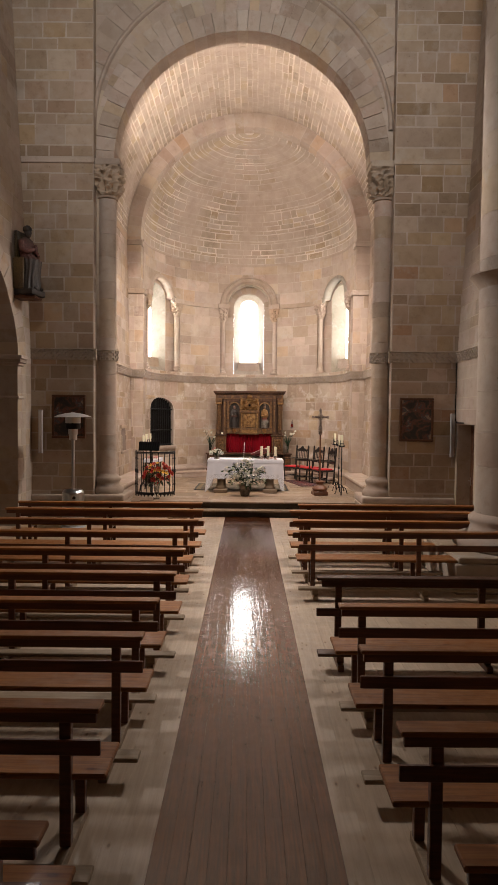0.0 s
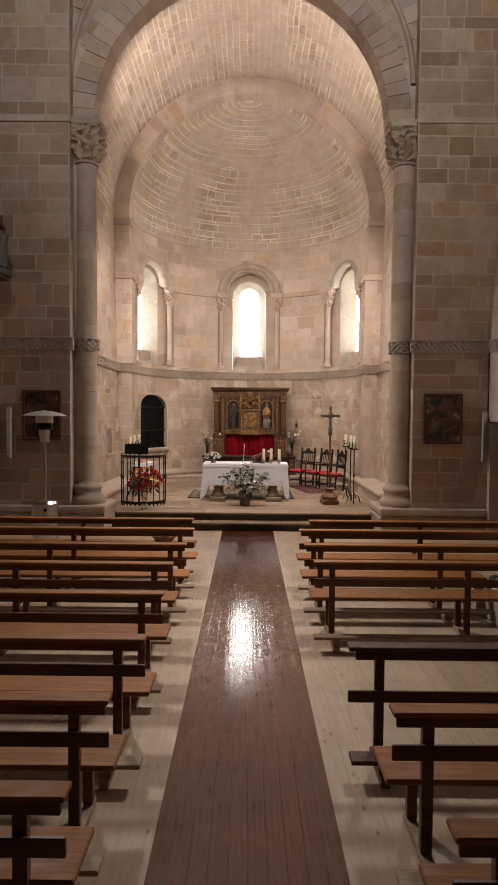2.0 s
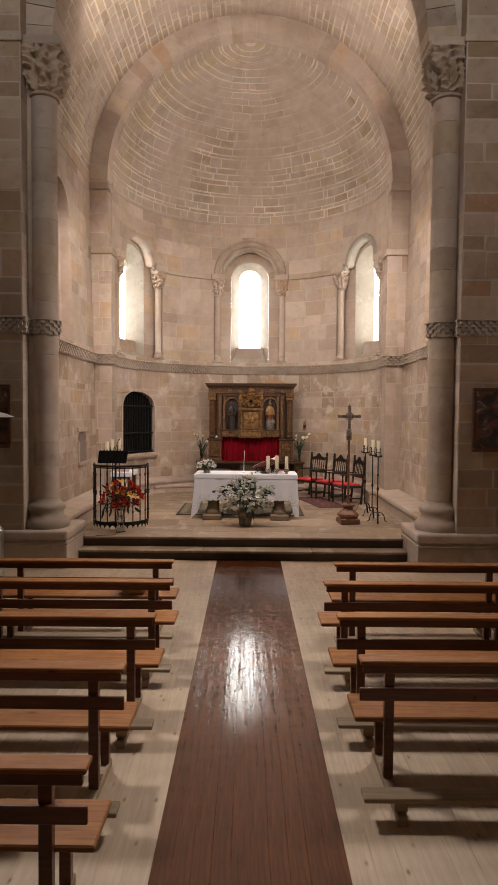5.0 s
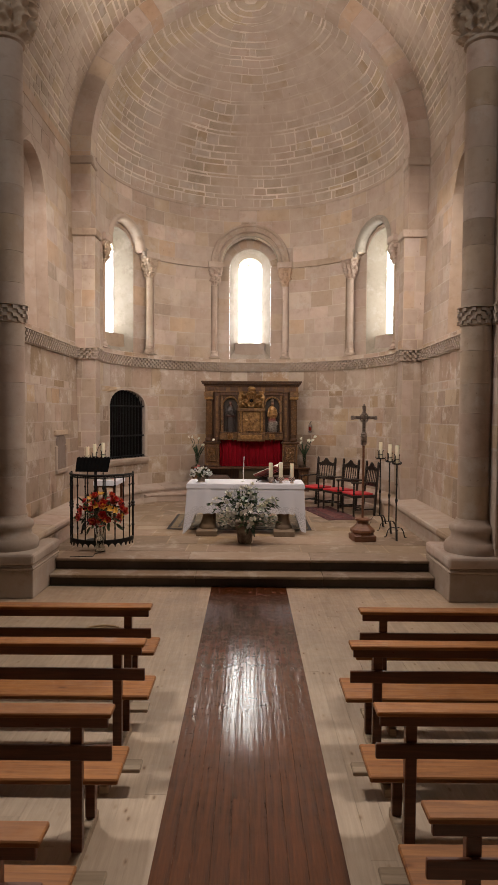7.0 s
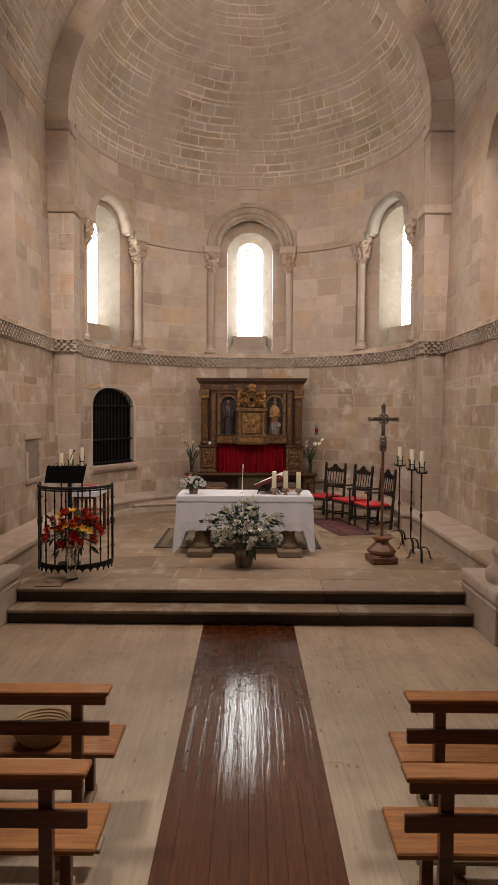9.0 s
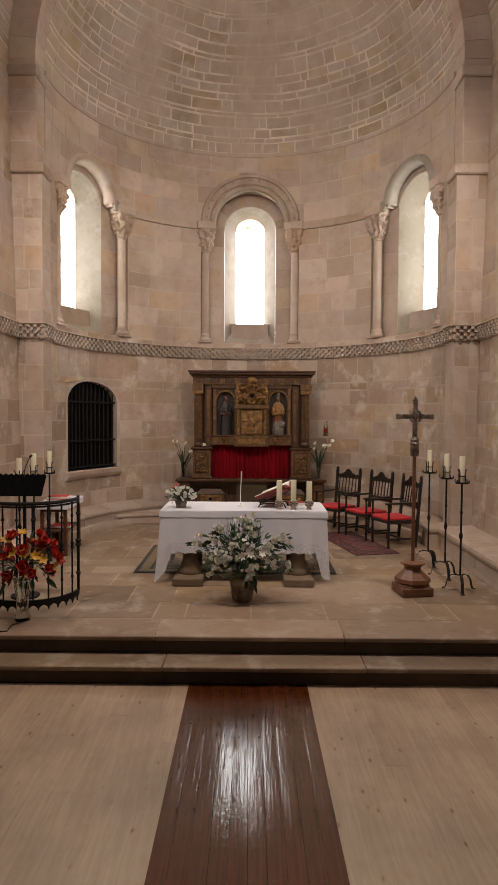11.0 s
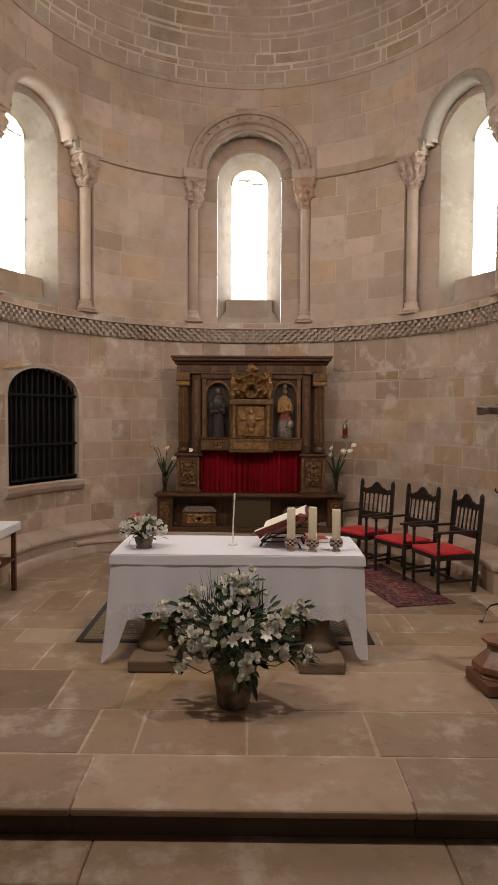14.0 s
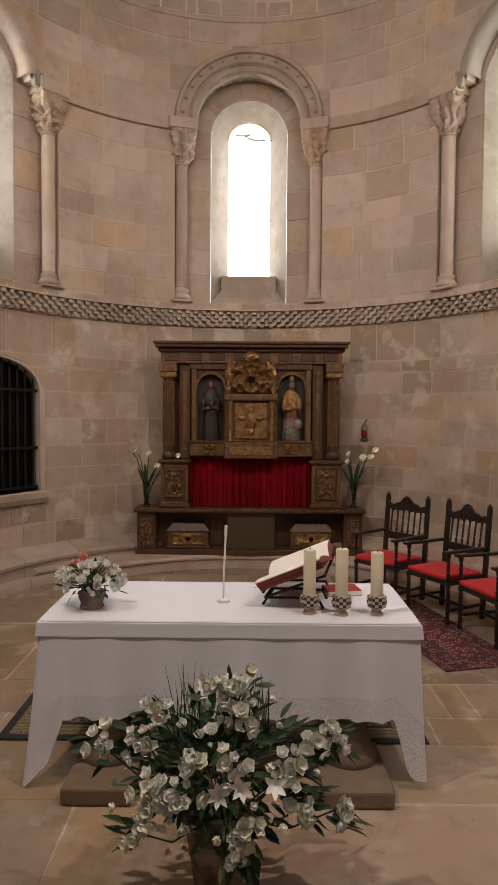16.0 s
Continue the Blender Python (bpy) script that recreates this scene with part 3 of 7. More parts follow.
for f, w, nm in ((fcl, wall_cl, "n"), (fcr, wall_cr, "s")):
    cuts = cuts_for(CH_Y0, CH_Y1 + 0.45, BW_C, BW_H, 20)
    a = [c for c in cuts if c <= BW_C - BW_H + 1e-6]
    b = [c for c in cuts if BW_C - BW_H - 1e-6 <= c <= BW_C + BW_H + 1e-6]
    c3 = [c for c in cuts if c >= BW_C + BW_H - 1e-6]
    for group in (a, b, c3):
        sheet(f, group, choir_spans, MORTAR, "core", w)
    skin(f, [(contour(BW_C, BW_H, BW_B, BW_S), 0.0), (contour(BW_C, BW_H - 0.02, BW_B + 0.02, BW_S), -0.22), (contour(BW_C, 0.40, BW_B + 0.15, BW_S - 0.05), -0.5)], STONE, "splay", w)
    bm = bmesh.new()
    bm.faces.new([bm.verts.new(f(u, z, -0.49)) for u, z in contour(BW_C, 0.42, BW_B + 0.1, BW_S - 0.05)])
    part("blocking", bm, STONE, w)
    part("outer_face", boxed(*( (CH_L - 0.9, CH_L - 0.6) if nm == "n" else (CH_R + 0.6, CH_R + 0.9)), CH_Y0, 24.2, 0, 9), MORTAR, w)

# barrel vault of the choir, of small courses
vault_c = structure("ceiling_choir", "barrel vault of small pale sandstone courses", "ceiling")


def on_vault(u, z, d):
    """u runs along the choir, z is the arc from the springing at one side."""
    z += 0.030 * math.sin(math.pi * z / (math.pi * VAULT_R)) * noise.noise((u * 1.1, z * 0.9, 3.0))
    a = math.pi - z / VAULT_R
    return Vector((AX + (VAULT_R - d) * math.cos(a), u, SPRING + (VAULT_R - d) * math.sin(a)))


arc = math.pi * VAULT_R
bm = bmesh.new()
rows = [[bm.verts.new(on_vault(y, arc * i / 60, 0.0)) for y in (CH_Y0, CH_Y1 + 0.02)] for i in range(61)]
for p, q in zip(rows, rows[1:]):
    bm.faces.new((p[0], p[1], q[1], q[0]))
part("mortar_bed", bm, POINTING, vault_c)
zs = steps(0, arc, 0.155, rng, 0.24)
masonry(vault_c, on_vault, CH_Y0, CH_Y1, zs, 0.34, VAULT_J, seed=11, proud=0.005, chamfer=0.005, joint=0.024, joined="vault_stones", jit=0.35)

# ---- apse ----
apse_arch = structure("apse_arch", "plain round sandstone arch on pilasters before the apse", "arch")
for sx in (-1, 1):
    for half, z0, z1 in ((PIL_LOW, 0, 6.25), (PIL_TOP, 6.25, SPRING)):
        a, b = AX + sx * half, AX + sx * 3.78
        part("pilaster_core", boxed(min(a, b), max(a, b), CH_Y1, APSE_Y + 0.02, z0, z1), MORTAR, apse_arch)
bm = bmesh.new()
rows = []
for i in range(49):
    a = math.pi * i / 48
    rows.append([bm.verts.new((AX + r * math.cos(a), y, SPRING + r * math.sin(a))) for r, y in ((VAULT_R + 0.05, CH_Y1), (PIL_TOP, CH_Y1), (PIL_TOP, APSE_Y + 0.03))])
for p, q in zip(rows, rows[1:]):
    for k in range(2):
        bm.faces.new((p[k], p[k + 1], q[k + 1], q[k]))
part("arch_core", bm, MORTAR, apse_arch)

apse = structure("wall_apse", "curved sandstone apse wall with three round-arched windows")
APSE_ANG = (-64.0, 0.0, 64.0)
WIN_U = [radians(a) * APSE_R for a in APSE_ANG]
W_JS, W_HS, W_B, W_S = (1.00, 1.04, 1.00), (0.62, 0.78, 0.62), 3.96, 6.42
CUP_U = -radians(63.5) * APSE_R
CUP_H, CUP_B, CUP_S, CUP_RISE = 0.69, 1.42, 2.66, 0.39
END_U = radians(90) * APSE_R
apse_holes = [arched(u, j, W_B, W_S, h) for u, j, h in zip(WIN_U, W_JS, W_HS)] + [arched(CUP_U, CUP_H + 0.06, CUP_B, CUP_S, None, CUP_RISE + 0.06)]


def apse_spans(u):
    spans = [(0.0, SPRING)]
    for c, j, h, b, s, up in [(w, j, h, W_B, W_S, h) for w, j, h in zip(WIN_U, W_JS, W_HS)] + [(CUP_U, CUP_H, CUP_H, CUP_B, CUP_S, CUP_RISE)]:
        w = abs(u - c)
        if w < j:
            top = s + up * math.sqrt(max(0.0, 1 - (w / h) ** 2))
            out = []
            for a, e in spans:
                if a < b < e:
                    out += [(a, b), (top, e)]
                else:
                    out.append((a, e))
            spans = out
    return spans


brk = sorted({-END_U, END_U, *[u + s * h for u, j, k in zip(WIN_U, W_JS, W_HS) for s in (-1, 1) for h in (k, j)], CUP_U - CUP_H, CUP_U + CUP_H})
for a, b in zip(brk, brk[1:]):
    if b - a < 1e-3:
        continue
    k = max(2, round((b - a) / 0.07))
    sheet(on_apse, [a + (b - a) * i / k for i in range(k + 1)], apse_spans, MORTAR, "core", apse)

sheet(on_apse, [-END_U + 2 * END_U * i / 40 for i in range(41)], lambda u: [(0.0, 3.4)], MORTAR, "outer_face", apse, -0.55)

dome = structure("ceiling_apse", "half dome of small sandstone courses over the apse", "ceiling")


def on_dome(u, z, d):
    """u: angle times radius round the apse; z: arc up the half dome."""
    z += 0.055 * math.sin(min(z, 5.0) * math.pi / 5.2) * noise.noise((u * 0.75, z * 0.9, 7.0))
    a, e = u / APSE_R, z / APSE_R
    r = APSE_R - d
    return Vector((AX + r * math.cos(e) * math.sin(a), APSE_Y + r * math.cos(e) * math.cos(a), SPRING + r * math.sin(e)))


bm = bmesh.new()
grid = [[bm.verts.new(on_dome(-END_U + 2 * END_U * i / 48, APSE_R * math.pi / 2 * j / 24 * 0.9999, 0)) for i in range(49)] for j in range(25)]
for p, q in zip(grid, grid[1:]):
    for i in range(48):
        bm.faces.new((p[i], p[i + 1], q[i + 1], q[i]))
part("mortar_bed", bm, POINTING, dome)
zs = steps(0.02, APSE_R * 1.53, 0.175, rng, 0.40)
for i, (za, zb) in enumerate(zip(zs, zs[1:])):
    e = (za + zb) / 2 / APSE_R
    masonry(dome, on_dome, -END_U, END_U, [za, zb], 0.40 / math.cos(e), VAULT_J, seed=100 + i, proud=0.005, chamfer=0.005, joint=0.024, n=2, joined="dome_stones", jit=0.46)

# choir floor and its two steps
choir_floor = structure("floor_choir", "worn pale flagstones of the raised choir floor", "floor")
part("bed", boxed(AX - 3.7, AX + 3.7, 15.86, 24.0, 0.0, PLAT - 0.006), JOINT, choir_floor)
step = structure("step", "broad worn stone steps up to the choir", "step")


# ---- windows of the apse ----
PANE, PN, PB = material("window_glass", (0.95, 0.96, 0.95), 0.25)
PB.inputs["Transmission Weight"].default_value, PB.inputs["IOR"].default_value = 1.0, 1.05
CAME, CN, CB = material("lead_came", (0.05, 0.05, 0.05), 0.6, 0.6)
GLOW, GN, GB = material("bright_overcast_sky", (0, 0, 0), 1.0)
GB.inputs["Emission Color"].default_value, GB.inputs["Emission Strength"].default_value = (1.0, 0.985, 0.955, 1), 10.5


def footed(line):
    """Closes an outline along its foot by short steps, so that it follows a curved wall."""
    (a, z), (b, _) = line[-1], line[0]
    return line + [(a + (b - a) * k / 10, z) for k in range(1, 10)]


def stepped(j, h, zb, spring, n=16):
    """Outline of a window: wide between the jambs, narrower in the arch."""
    return footed([(j, zb), (j, spring)] + [(h * math.cos(math.pi * i / n), spring + h * math.sin(math.pi * i / n)) for i in range(n + 1)] + [(-j, spring), (-j, zb)])


def ring(f, zc, profile, n, mat, name, parent, a0=0.0, a1=180.0):
    """A moulded ring over an opening: profile is (radius, out)."""
    bm = bmesh.new()
    rows = []
    for i in range(n + 1):
        a = radians(a0 + (a1 - a0) * i / n)
        rows.append([bm.verts.new(f(r * math.cos(a), zc + r * math.sin(a), d)) for r, d in profile])
    for p, q in zip(rows, rows[1:]):
        for k in range(len(profile) - 1):
            bm.faces.new((p[k], q[k], q[k + 1], p[k + 1]))
    return smooth(part(name, bm, mat, parent), 50)


def capital_mesh(r, w, h, seed, rough=0.02, fine=9.0, n=72, m=30):
    """A carved capital: a bell that widens from a round neck to a square head, cut into leaves and figures."""
    bm = bmesh.new()
    rows = []
    off = Vector((seed * 3.1, seed * 1.7, 0))
    for j in range(m + 1):
        f = j / m
        ring_v = []
        for i in range(n):
            a = 2 * math.pi * i / n
            c, s_ = math.cos(a), math.sin(a)
            sq = 1 / max(abs(c), abs(s_)) ** 0.8
            rad = r + (w * sq - r) * (0.35 * f + 0.65 * f ** 1.7) + 0.10 * r * math.sin(min(1, f * 2.2) * math.pi)
            p = Vector((rad * c, rad * s_, h * f))
            leaf = (abs(math.sin(a * 4 + f * 1.5)) ** 0.5 - 0.4) * max(0, math.sin(f * math.pi * 1.05)) * 1.6
            k = (0.6 - 2.2 * abs(noise.noise((p + off) * fine))) + 0.5 * noise.noise((p + off) * fine * 2.4)
            edge = 1 if 0 < j < m else 0
            p += Vector((c, s_, 0)) * (leaf + k) * rough * edge
            ring_v.append(bm.verts.new(p))
        rows.append(ring_v)
    for p, q in zip(rows, rows[1:]):
        for i in range(n):
            bm.faces.new((p[i], p[(i + 1) % n], q[(i + 1) % n], q[i]))
    bm.faces.new(rows[-1])
    return bm


def upright(o, f, u, z, d):
    """Stands a part on a curved wall, turned to face out of it."""
    p, q = f(u, z, d), f(u, z, d + 0.1)
    o.matrix_basis = Matrix.Translation(p) @ Matrix.Rotation(math.atan2(q.y - p.y, q.x - p.x) + math.pi / 2, 4, "Z")


def window(n, uc, W_J, W_H, centre):
    f = lambda u, z, d: on_apse(uc + u, z, d)
    w = structure("window_%d" % n, "round-headed splayed stone window with columns and bright glass", "window")
    out = stepped(W_J, W_H, W_B, W_S)
    skin(f, [(out, 0.0), (out, -0.22)], STONE, "order_reveal", w)
    back = [(0.515, W_B + 0.01), (0.515, W_S - 0.04)] + [(0.515 * math.cos(math.pi * i / 16), W_S - 0.04 + 0.515 * math.sin(math.pi * i / 16)) for i in range(17)] + [(-0.515, W_S - 0.04), (-0.515, W_B + 0.01)]
    back = footed(back)
    skin(f, [(out, -0.22), (back, -0.225)], MORTAR, "order_bed", w)
    fo = lambda u, z, d: f(u, z, d - 0.22)
    zs_w = steps(W_B, W_S, 0.40, random.Random(40 + n), 0.1)
    for side in (-1, 1):
        for za, zb in zip(zs_w, zs_w[1:]):
            a, b = sorted((side * 0.5155, side * W_J))
            vs, fs = block(fo, a + 0.004, b - 0.004, a + 0.004, b - 0.004, za + 0.005, zb - 0.005, 0.006, 0.004)
            piece(w, "stone", vs, fs, STONE)
    voussoirs(w, fo, 0.0, W_S, 0.5155, W_H - 0.002, 11, STONE, proud=0.006, back=-0.02, seed=50 + n)
    inner = [(0.265, 4.43), (0.265, 6.48)] + [(0.265 * math.cos(math.pi * i / 16), 6.48 + 0.265 * math.sin(math.pi * i / 16)) for i in range(17)] + [(-0.265, 6.48), (-0.265, 4.43)]
    inner = footed(inner)
    smooth(skin(f, [(back, -0.214), (inner, -0.62)], LIMEWASH, "splay", w), 30)
    bm = bmesh.new()
    for uu in (0,):
        vs = [f(-0.36, 4.02, -0.34), f(0.36, 4.02, -0.34), f(0.36, 4.42, -0.37), f(-0.36, 4.42, -0.37), f(0.36, 4.44, -0.64), f(-0.36, 4.44, -0.64), f(-0.36, 3.98, -0.64), f(0.36, 3.98, -0.64)]
        vv = [bm.verts.new(v) for v in vs]
        for q in ((0, 1, 2, 3), (3, 2, 4, 5), (0, 3, 5, 6), (1, 7, 4, 2)):
            bm.faces.new([vv[i] for i in q])
    part("sill_block", bm, STONE, w)
    # glazing
    bm = bmesh.new()
    bm.faces.new([bm.verts.new(f(u, z, -0.60)) for u, z in ((-0.36, 4.42), (0.36, 4.42), (0.36, 6.48), (-0.36, 6.48))])
    part("pane", bm, PANE, w).visible_shadow = False
    bm = bmesh.new()
    bm.faces.new([bm.verts.new(f(0.36 * math.cos(math.pi * i / 16), 6.482 + 0.36 * math.sin(math.pi * i / 16), -0.60)) for i in range(17)])
    part("pane", bm, ALABASTER, w, "yellowed translucent top pane").visible_shadow = False
    g = random.Random(60 + n)
    part("glazing_bar", tube([f(-0.34, 5.30, -0.595), f(0.34, 5.30, -0.595)], 0.006), CAME, w)
    part("glazing_bar", tube([f(-0.34, 6.48, -0.595), f(0.34, 6.48, -0.595)], 0.005), CAME, w)
    bm = bmesh.new()
    crack = [(-0.18, 6.56), (-0.07, 6.57), (0.0, 6.51), (0.12, 6.49), (0.20, 6.50)]
    tube([f(u, z, -0.595) for u, z in crack], 0.009, 5, bm)
    tube([f(u, z, -0.595) for u, z in [(0.0, 6.51), (0.01, 6.62), (0.06, 6.72)]], 0.006, 5, bm)
    tube([f(u, z, -0.595) for u, z in [(0.01, 6.58), (-0.06, 6.54)]], 0.012, 5, bm)
    part("broken_lead", bm, CAME, w)
    # columns in the jambs
    for side in (-1, 1):
        u = side * (W_J - 0.10)
        col = part("column", lathe([(0.086, 0), (0.086, 1.70)], 20), STONE, w)
        smooth(col)
        upright(col, f, u, 4.16, -0.075)
        base = part("column_base", lathe([(0.12, 0), (0.135, 0.02), (0.135, 0.05), (0.115, 0.075), (0.10, 0.10), (0.11, 0.125), (0.11, 0.145), (0.085, 0.165), (0.08, 0.19)], 24), STONE, w)
        smooth(base, 60)
        upright(base, f, u, 3.985, -0.075)
        pl = part("plinth", boxed(-0.15, 0.15, -0.13, 0.13, -0.03, 0.005, 0.01), STONE, w)
        upright(pl, f, u, 3.985, -0.075)
        cp = part("capital", capital_mesh(0.085, 0.180, 0.45, n * 7 + side, 0.055, 11.0), STONE, w, "carved capital with birds and leaves")
        smooth(cp, 70)
        upright(cp, f, u, 5.86, -0.075)
        nk = part("neck_ring", lathe([(0.08, 0), (0.098, 0.012), (0.098, 0.024), (0.08, 0.036)], 20), STONE, w)
        upright(nk, f, u, 5.835, -0.075)
        im = part("impost", boxed(-0.20, 0.20, -0.19, 0.14, 0.0, 0.155, 0.02, 2), STONE, w)
        upright(im, f, u, 6.31, -0.075)
    # moulded arch
    if centre:
        prof = [(0.725, -0.22), (0.725, -0.02), (0.74, 0.03), (0.775, 0.055), (0.81, 0.05), (0.83, 0.02), (0.838, -0.01), (0.852, 0.02), (0.87, 0.045), (0.90, 0.030), (0.985, 0.030), (0.995, 0.075), (1.04, 0.085), (1.055, 0.06), (1.06, -0.02)]
        ring(f, W_S + 0.01, prof, 40, STONE, "archivolt", w)
        ring(f, W_S + 0.01, [(0.722, -0.20), (0.720, -0.02), (0.732, 0.02), (0.752, 0.045)], 40, LIMEWASH, "arch_edge", w)
        bm = bmesh.new()
        for i in range(15):
            a = radians(8 + 164 * i / 14)
            r = bmesh.ops.create_icosphere(bm, subdivisions=2, radius=0.024)
            bmesh.ops.translate(bm, vec=f(0.945 * math.cos(a), W_S + 0.01 + 0.945 * math.sin(a), 0.052), verts=r["verts"])
        smooth(part("stud_row", bm, STONE, w))
        bm = bmesh.new()
        for i in range(17):
            a = radians(6 + 168 * i / 16)
            r = bmesh.ops.create_icosphere(bm, subdivisions=1, radius=0.018)
            bmesh.ops.translate(bm, vec=f(0.715 * math.cos(a), W_S + 0.01 + 0.715 * math.sin(a), -0.12), verts=r["verts"])
        part("inner_studs", bm, STONE, w)
    else:
        prof = [(0.56, -0.22), (0.555, -0.05), (0.565, 0.0), (0.59, 0.05), (0.635, 0.075), (0.68, 0.06), (0.71, 0.02), (0.72, -0.02)]
        ring(f, W_S + 0.03, prof, 40, LIMEWASH if uc > 0 else STONE, "archivolt", w)
        bm = box(bmesh.new(), -0.06, 0.06, -0.05, 0.05, -0.09, 0.10, 0.02)
        bmesh.ops.subdivide_edges(bm, edges=bm.edges, cuts=2)
        for v in bm.verts:
            v.co += v.normal * noise.noise(v.co * 22) * 0.03
        fr_ = part("broken_springer", bm, LIMEWASH, w, "broken carved stone stub")
        upright(fr_, f, -0.70 if uc > 0 else 0.70, 6.42, 0.03)
    bm = bmesh.new()
    bm.faces.new([bm.verts.new(f(u, z, -1.1)) for u, z in ((-1.1, 3.4), (1.1, 3.4), (1.1, 7.6), (-1.1, 7.6))])
    tagged(part("backdrop", bm, GLOW, None), "bright white sky outside the window", "sky", "", "structure")
    return w


ALABASTER, AN, AB = material("yellowed_glass", (0.9, 0.80, 0.55), 0.4)
AB.inputs["Transmission Weight"].default_value, AB.inputs["IOR"].default_value = 0.9, 1.05
AN.links.new(ramp(AN, place_noise(AN, 7, 4), [(0.35, (0.10, 0.065, 0.02)), (0.65, (0.42, 0.36, 0.25))]), AB.inputs["Base Color"])
for n, uc in enumerate(WIN_U):
    window(n + 1, uc, W_JS[n], W_HS[n], n == 1)


# ---- benches ----
def bench_base(wood, name, label):
    """A bench at its near post line; x runs from the aisle end outwards, y towards the altar."""
    t = thing(name, (0, 0, 0), 0, label, "bench", "nave benches")
    L = 3.35
    part("back_cap", boxed(0, L, -0.050, 0.080, 0.834, 0.862, 0.006), wood, t)
    part("back_rail", boxed(0.02, L - 0.02, -0.034, -0.004, 0.775, 0.834, 0.004), BENCH_RED, t)
    part("back_slat", boxed(0.0, L, -0.030, -0.004, 0.59, 0.675, 0.005), BENCH_RED, t)
    part("seat", boxed(-0.02, L + 0.02, 0.02, 0.39, 0.425, 0.46, 0.008), wood, t)
    part("kneeler", boxed(-0.03, L + 0.03, -0.40, -0.27, 0.13, 0.16, 0.006), KNEELER, t)
    for x in (0.20, L / 2, L - 0.20):
        part("post", boxed(x - 0.032, x + 0.032, -0.004, 0.045, 0.06, 0.834, 0.004), BENCH_RED, t)
        part("leg", boxed(x - 0.03, x + 0.03, 0.30, 0.35, 0.06, 0.425, 0.004), BENCH_RED, t)
        part("runner", boxed(x - 0.03, x + 0.03, -0.42, 0.40, 0.0, 0.06, 0.006), KNEELER, t)
        part("kneeler_block", boxed(x - 0.04, x + 0.04, -0.37, -0.30, 0.06, 0.13, 0.004), KNEELER, t)
        part("bearer", boxed(x - 0.02, x + 0.02, 0.045, 0.38, 0.375, 0.425, 0.004), BENCH_RED, t)
    return t


LEFT = ((11.66, -0.89), (10.82, -0.80), (9.75, -0.80), (8.75, -0.84), (7.6, -0.78), (6.46, -0.75), (5.48, -0.79), (4.59, -0.77), (3.48, -0.81), (2.39, -0.78), (1.35, -0.8))
RIGHT = ((11.62, 0.85), (10.82, 0.65), (9.82, 0.64), (8.9, 0.67), (5.38, 0.75), (4.37, 0.76), (3.24, 0.77), (2.27, 0.77), (1.25, 0.77))
b0 = bench_base(BENCH_WOOD, "bench", "red-brown varnished wooden church bench with kneeler")
b0.matrix_basis = pose(RIGHT[0][1], RIGHT[0][0], 0)
brng = random.Random(5)
for y, x in RIGHT[1:]:
    copy_thing(b0, pose(x, y, 0, 0, 0, brng.uniform(-0.5, 0.5)))
for y, x in LEFT:
    copy_thing(b0, pose(x - 3.35, y, 0, 0, 0, brng.uniform(-0.4, 0.4)))
bd = thing("kneeling_rail", (0.66, 6.35, 0), 0, "dark brown wooden kneeling rail without a seat", "bench")
part("back_cap", boxed(0, 3.3, -0.06, 0.07, 0.834, 0.862, 0.006), BENCH_DARK, bd)
part("back_rail", boxed(0.05, 3.25, -0.03, 0.0, 0.765, 0.834, 0.004), BENCH_DARK, bd)
part("lower_slat", boxed(0.0, 3.3, -0.034, -0.006, 0.47, 0.55, 0.005), BENCH_DARK, bd)
part("kneeler", boxed(0.0, 3.3, -0.22, -0.08, 0.13, 0.16, 0.006), BENCH_DARK, bd)
for x in (0.22, 1.65, 3.08):
    part("post", boxed(x - 0.032, x + 0.032, -0.006, 0.045, 0.05, 0.834, 0.004), BENCH_DARK, bd)
    part("runner", boxed(x - 0.03, x + 0.03, -0.26, 0.18, 0.0, 0.06, 0.006), BENCH_DARK, bd)
    part("kneeler_block", boxed(x - 0.035, x + 0.035, -0.19, -0.11, 0.06, 0.13, 0.004), BENCH_DARK, bd)

# ---- plain materials of the things ----
IRON, iron_n, iron_b = material("black_wrought_iron", (0.006, 0.0055, 0.0055), 0.62, 0.0)
iron_b.inputs["Specular IOR Level"].default_value = 0.3
bumped(iron_n, iron_b, noise_out(iron_n, 40, 3), 0.3, 0.002)
STEEL, _, _ = material("brushed_steel", (0.55, 0.55, 0.55), 0.28, 1.0)
GREYPLASTIC, _, _ = material("grey_painted_metal", (0.42, 0.43, 0.45), 0.5)
WAX, _, wax_b = material("candle_wax", (0.66, 0.60, 0.44), 0.45)
wax_b.inputs["Subsurface Weight"].default_value = 0.1
BLACKCLOTH, _, bcb = material("black_openwork", (0.004, 0.004, 0.004), 1.0)
bcb.inputs["Specular IOR Level"].default_value = 0.05
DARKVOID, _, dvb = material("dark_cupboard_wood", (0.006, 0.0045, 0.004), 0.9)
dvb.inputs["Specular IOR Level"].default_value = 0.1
COPPER, cop_n, cop_b = material("tarnished_silver", (0.25, 0.20, 0.17), 0.45, 0.85)
cop_n.links.new(ramp(cop_n, noise_out(cop_n, 18, 4), [(0.3, (0.10, 0.08, 0.07)), (0.7, (0.34, 0.28, 0.24))]), cop_b.inputs["Base Color"])
GILT, gilt_n, gilt_b = material("worn_gilding", (0.35, 0.20, 0.06), 0.42, 0.55)
gilt_n.links.new(ramp(gilt_n, noise_out(gilt_n, 14, 6, 0.7), [(0.30, (0.085, 0.042, 0.016)), (0.52, (0.28, 0.155, 0.055)), (0.75, (0.46, 0.28, 0.12))]), gilt_b.inputs["Base Color"])
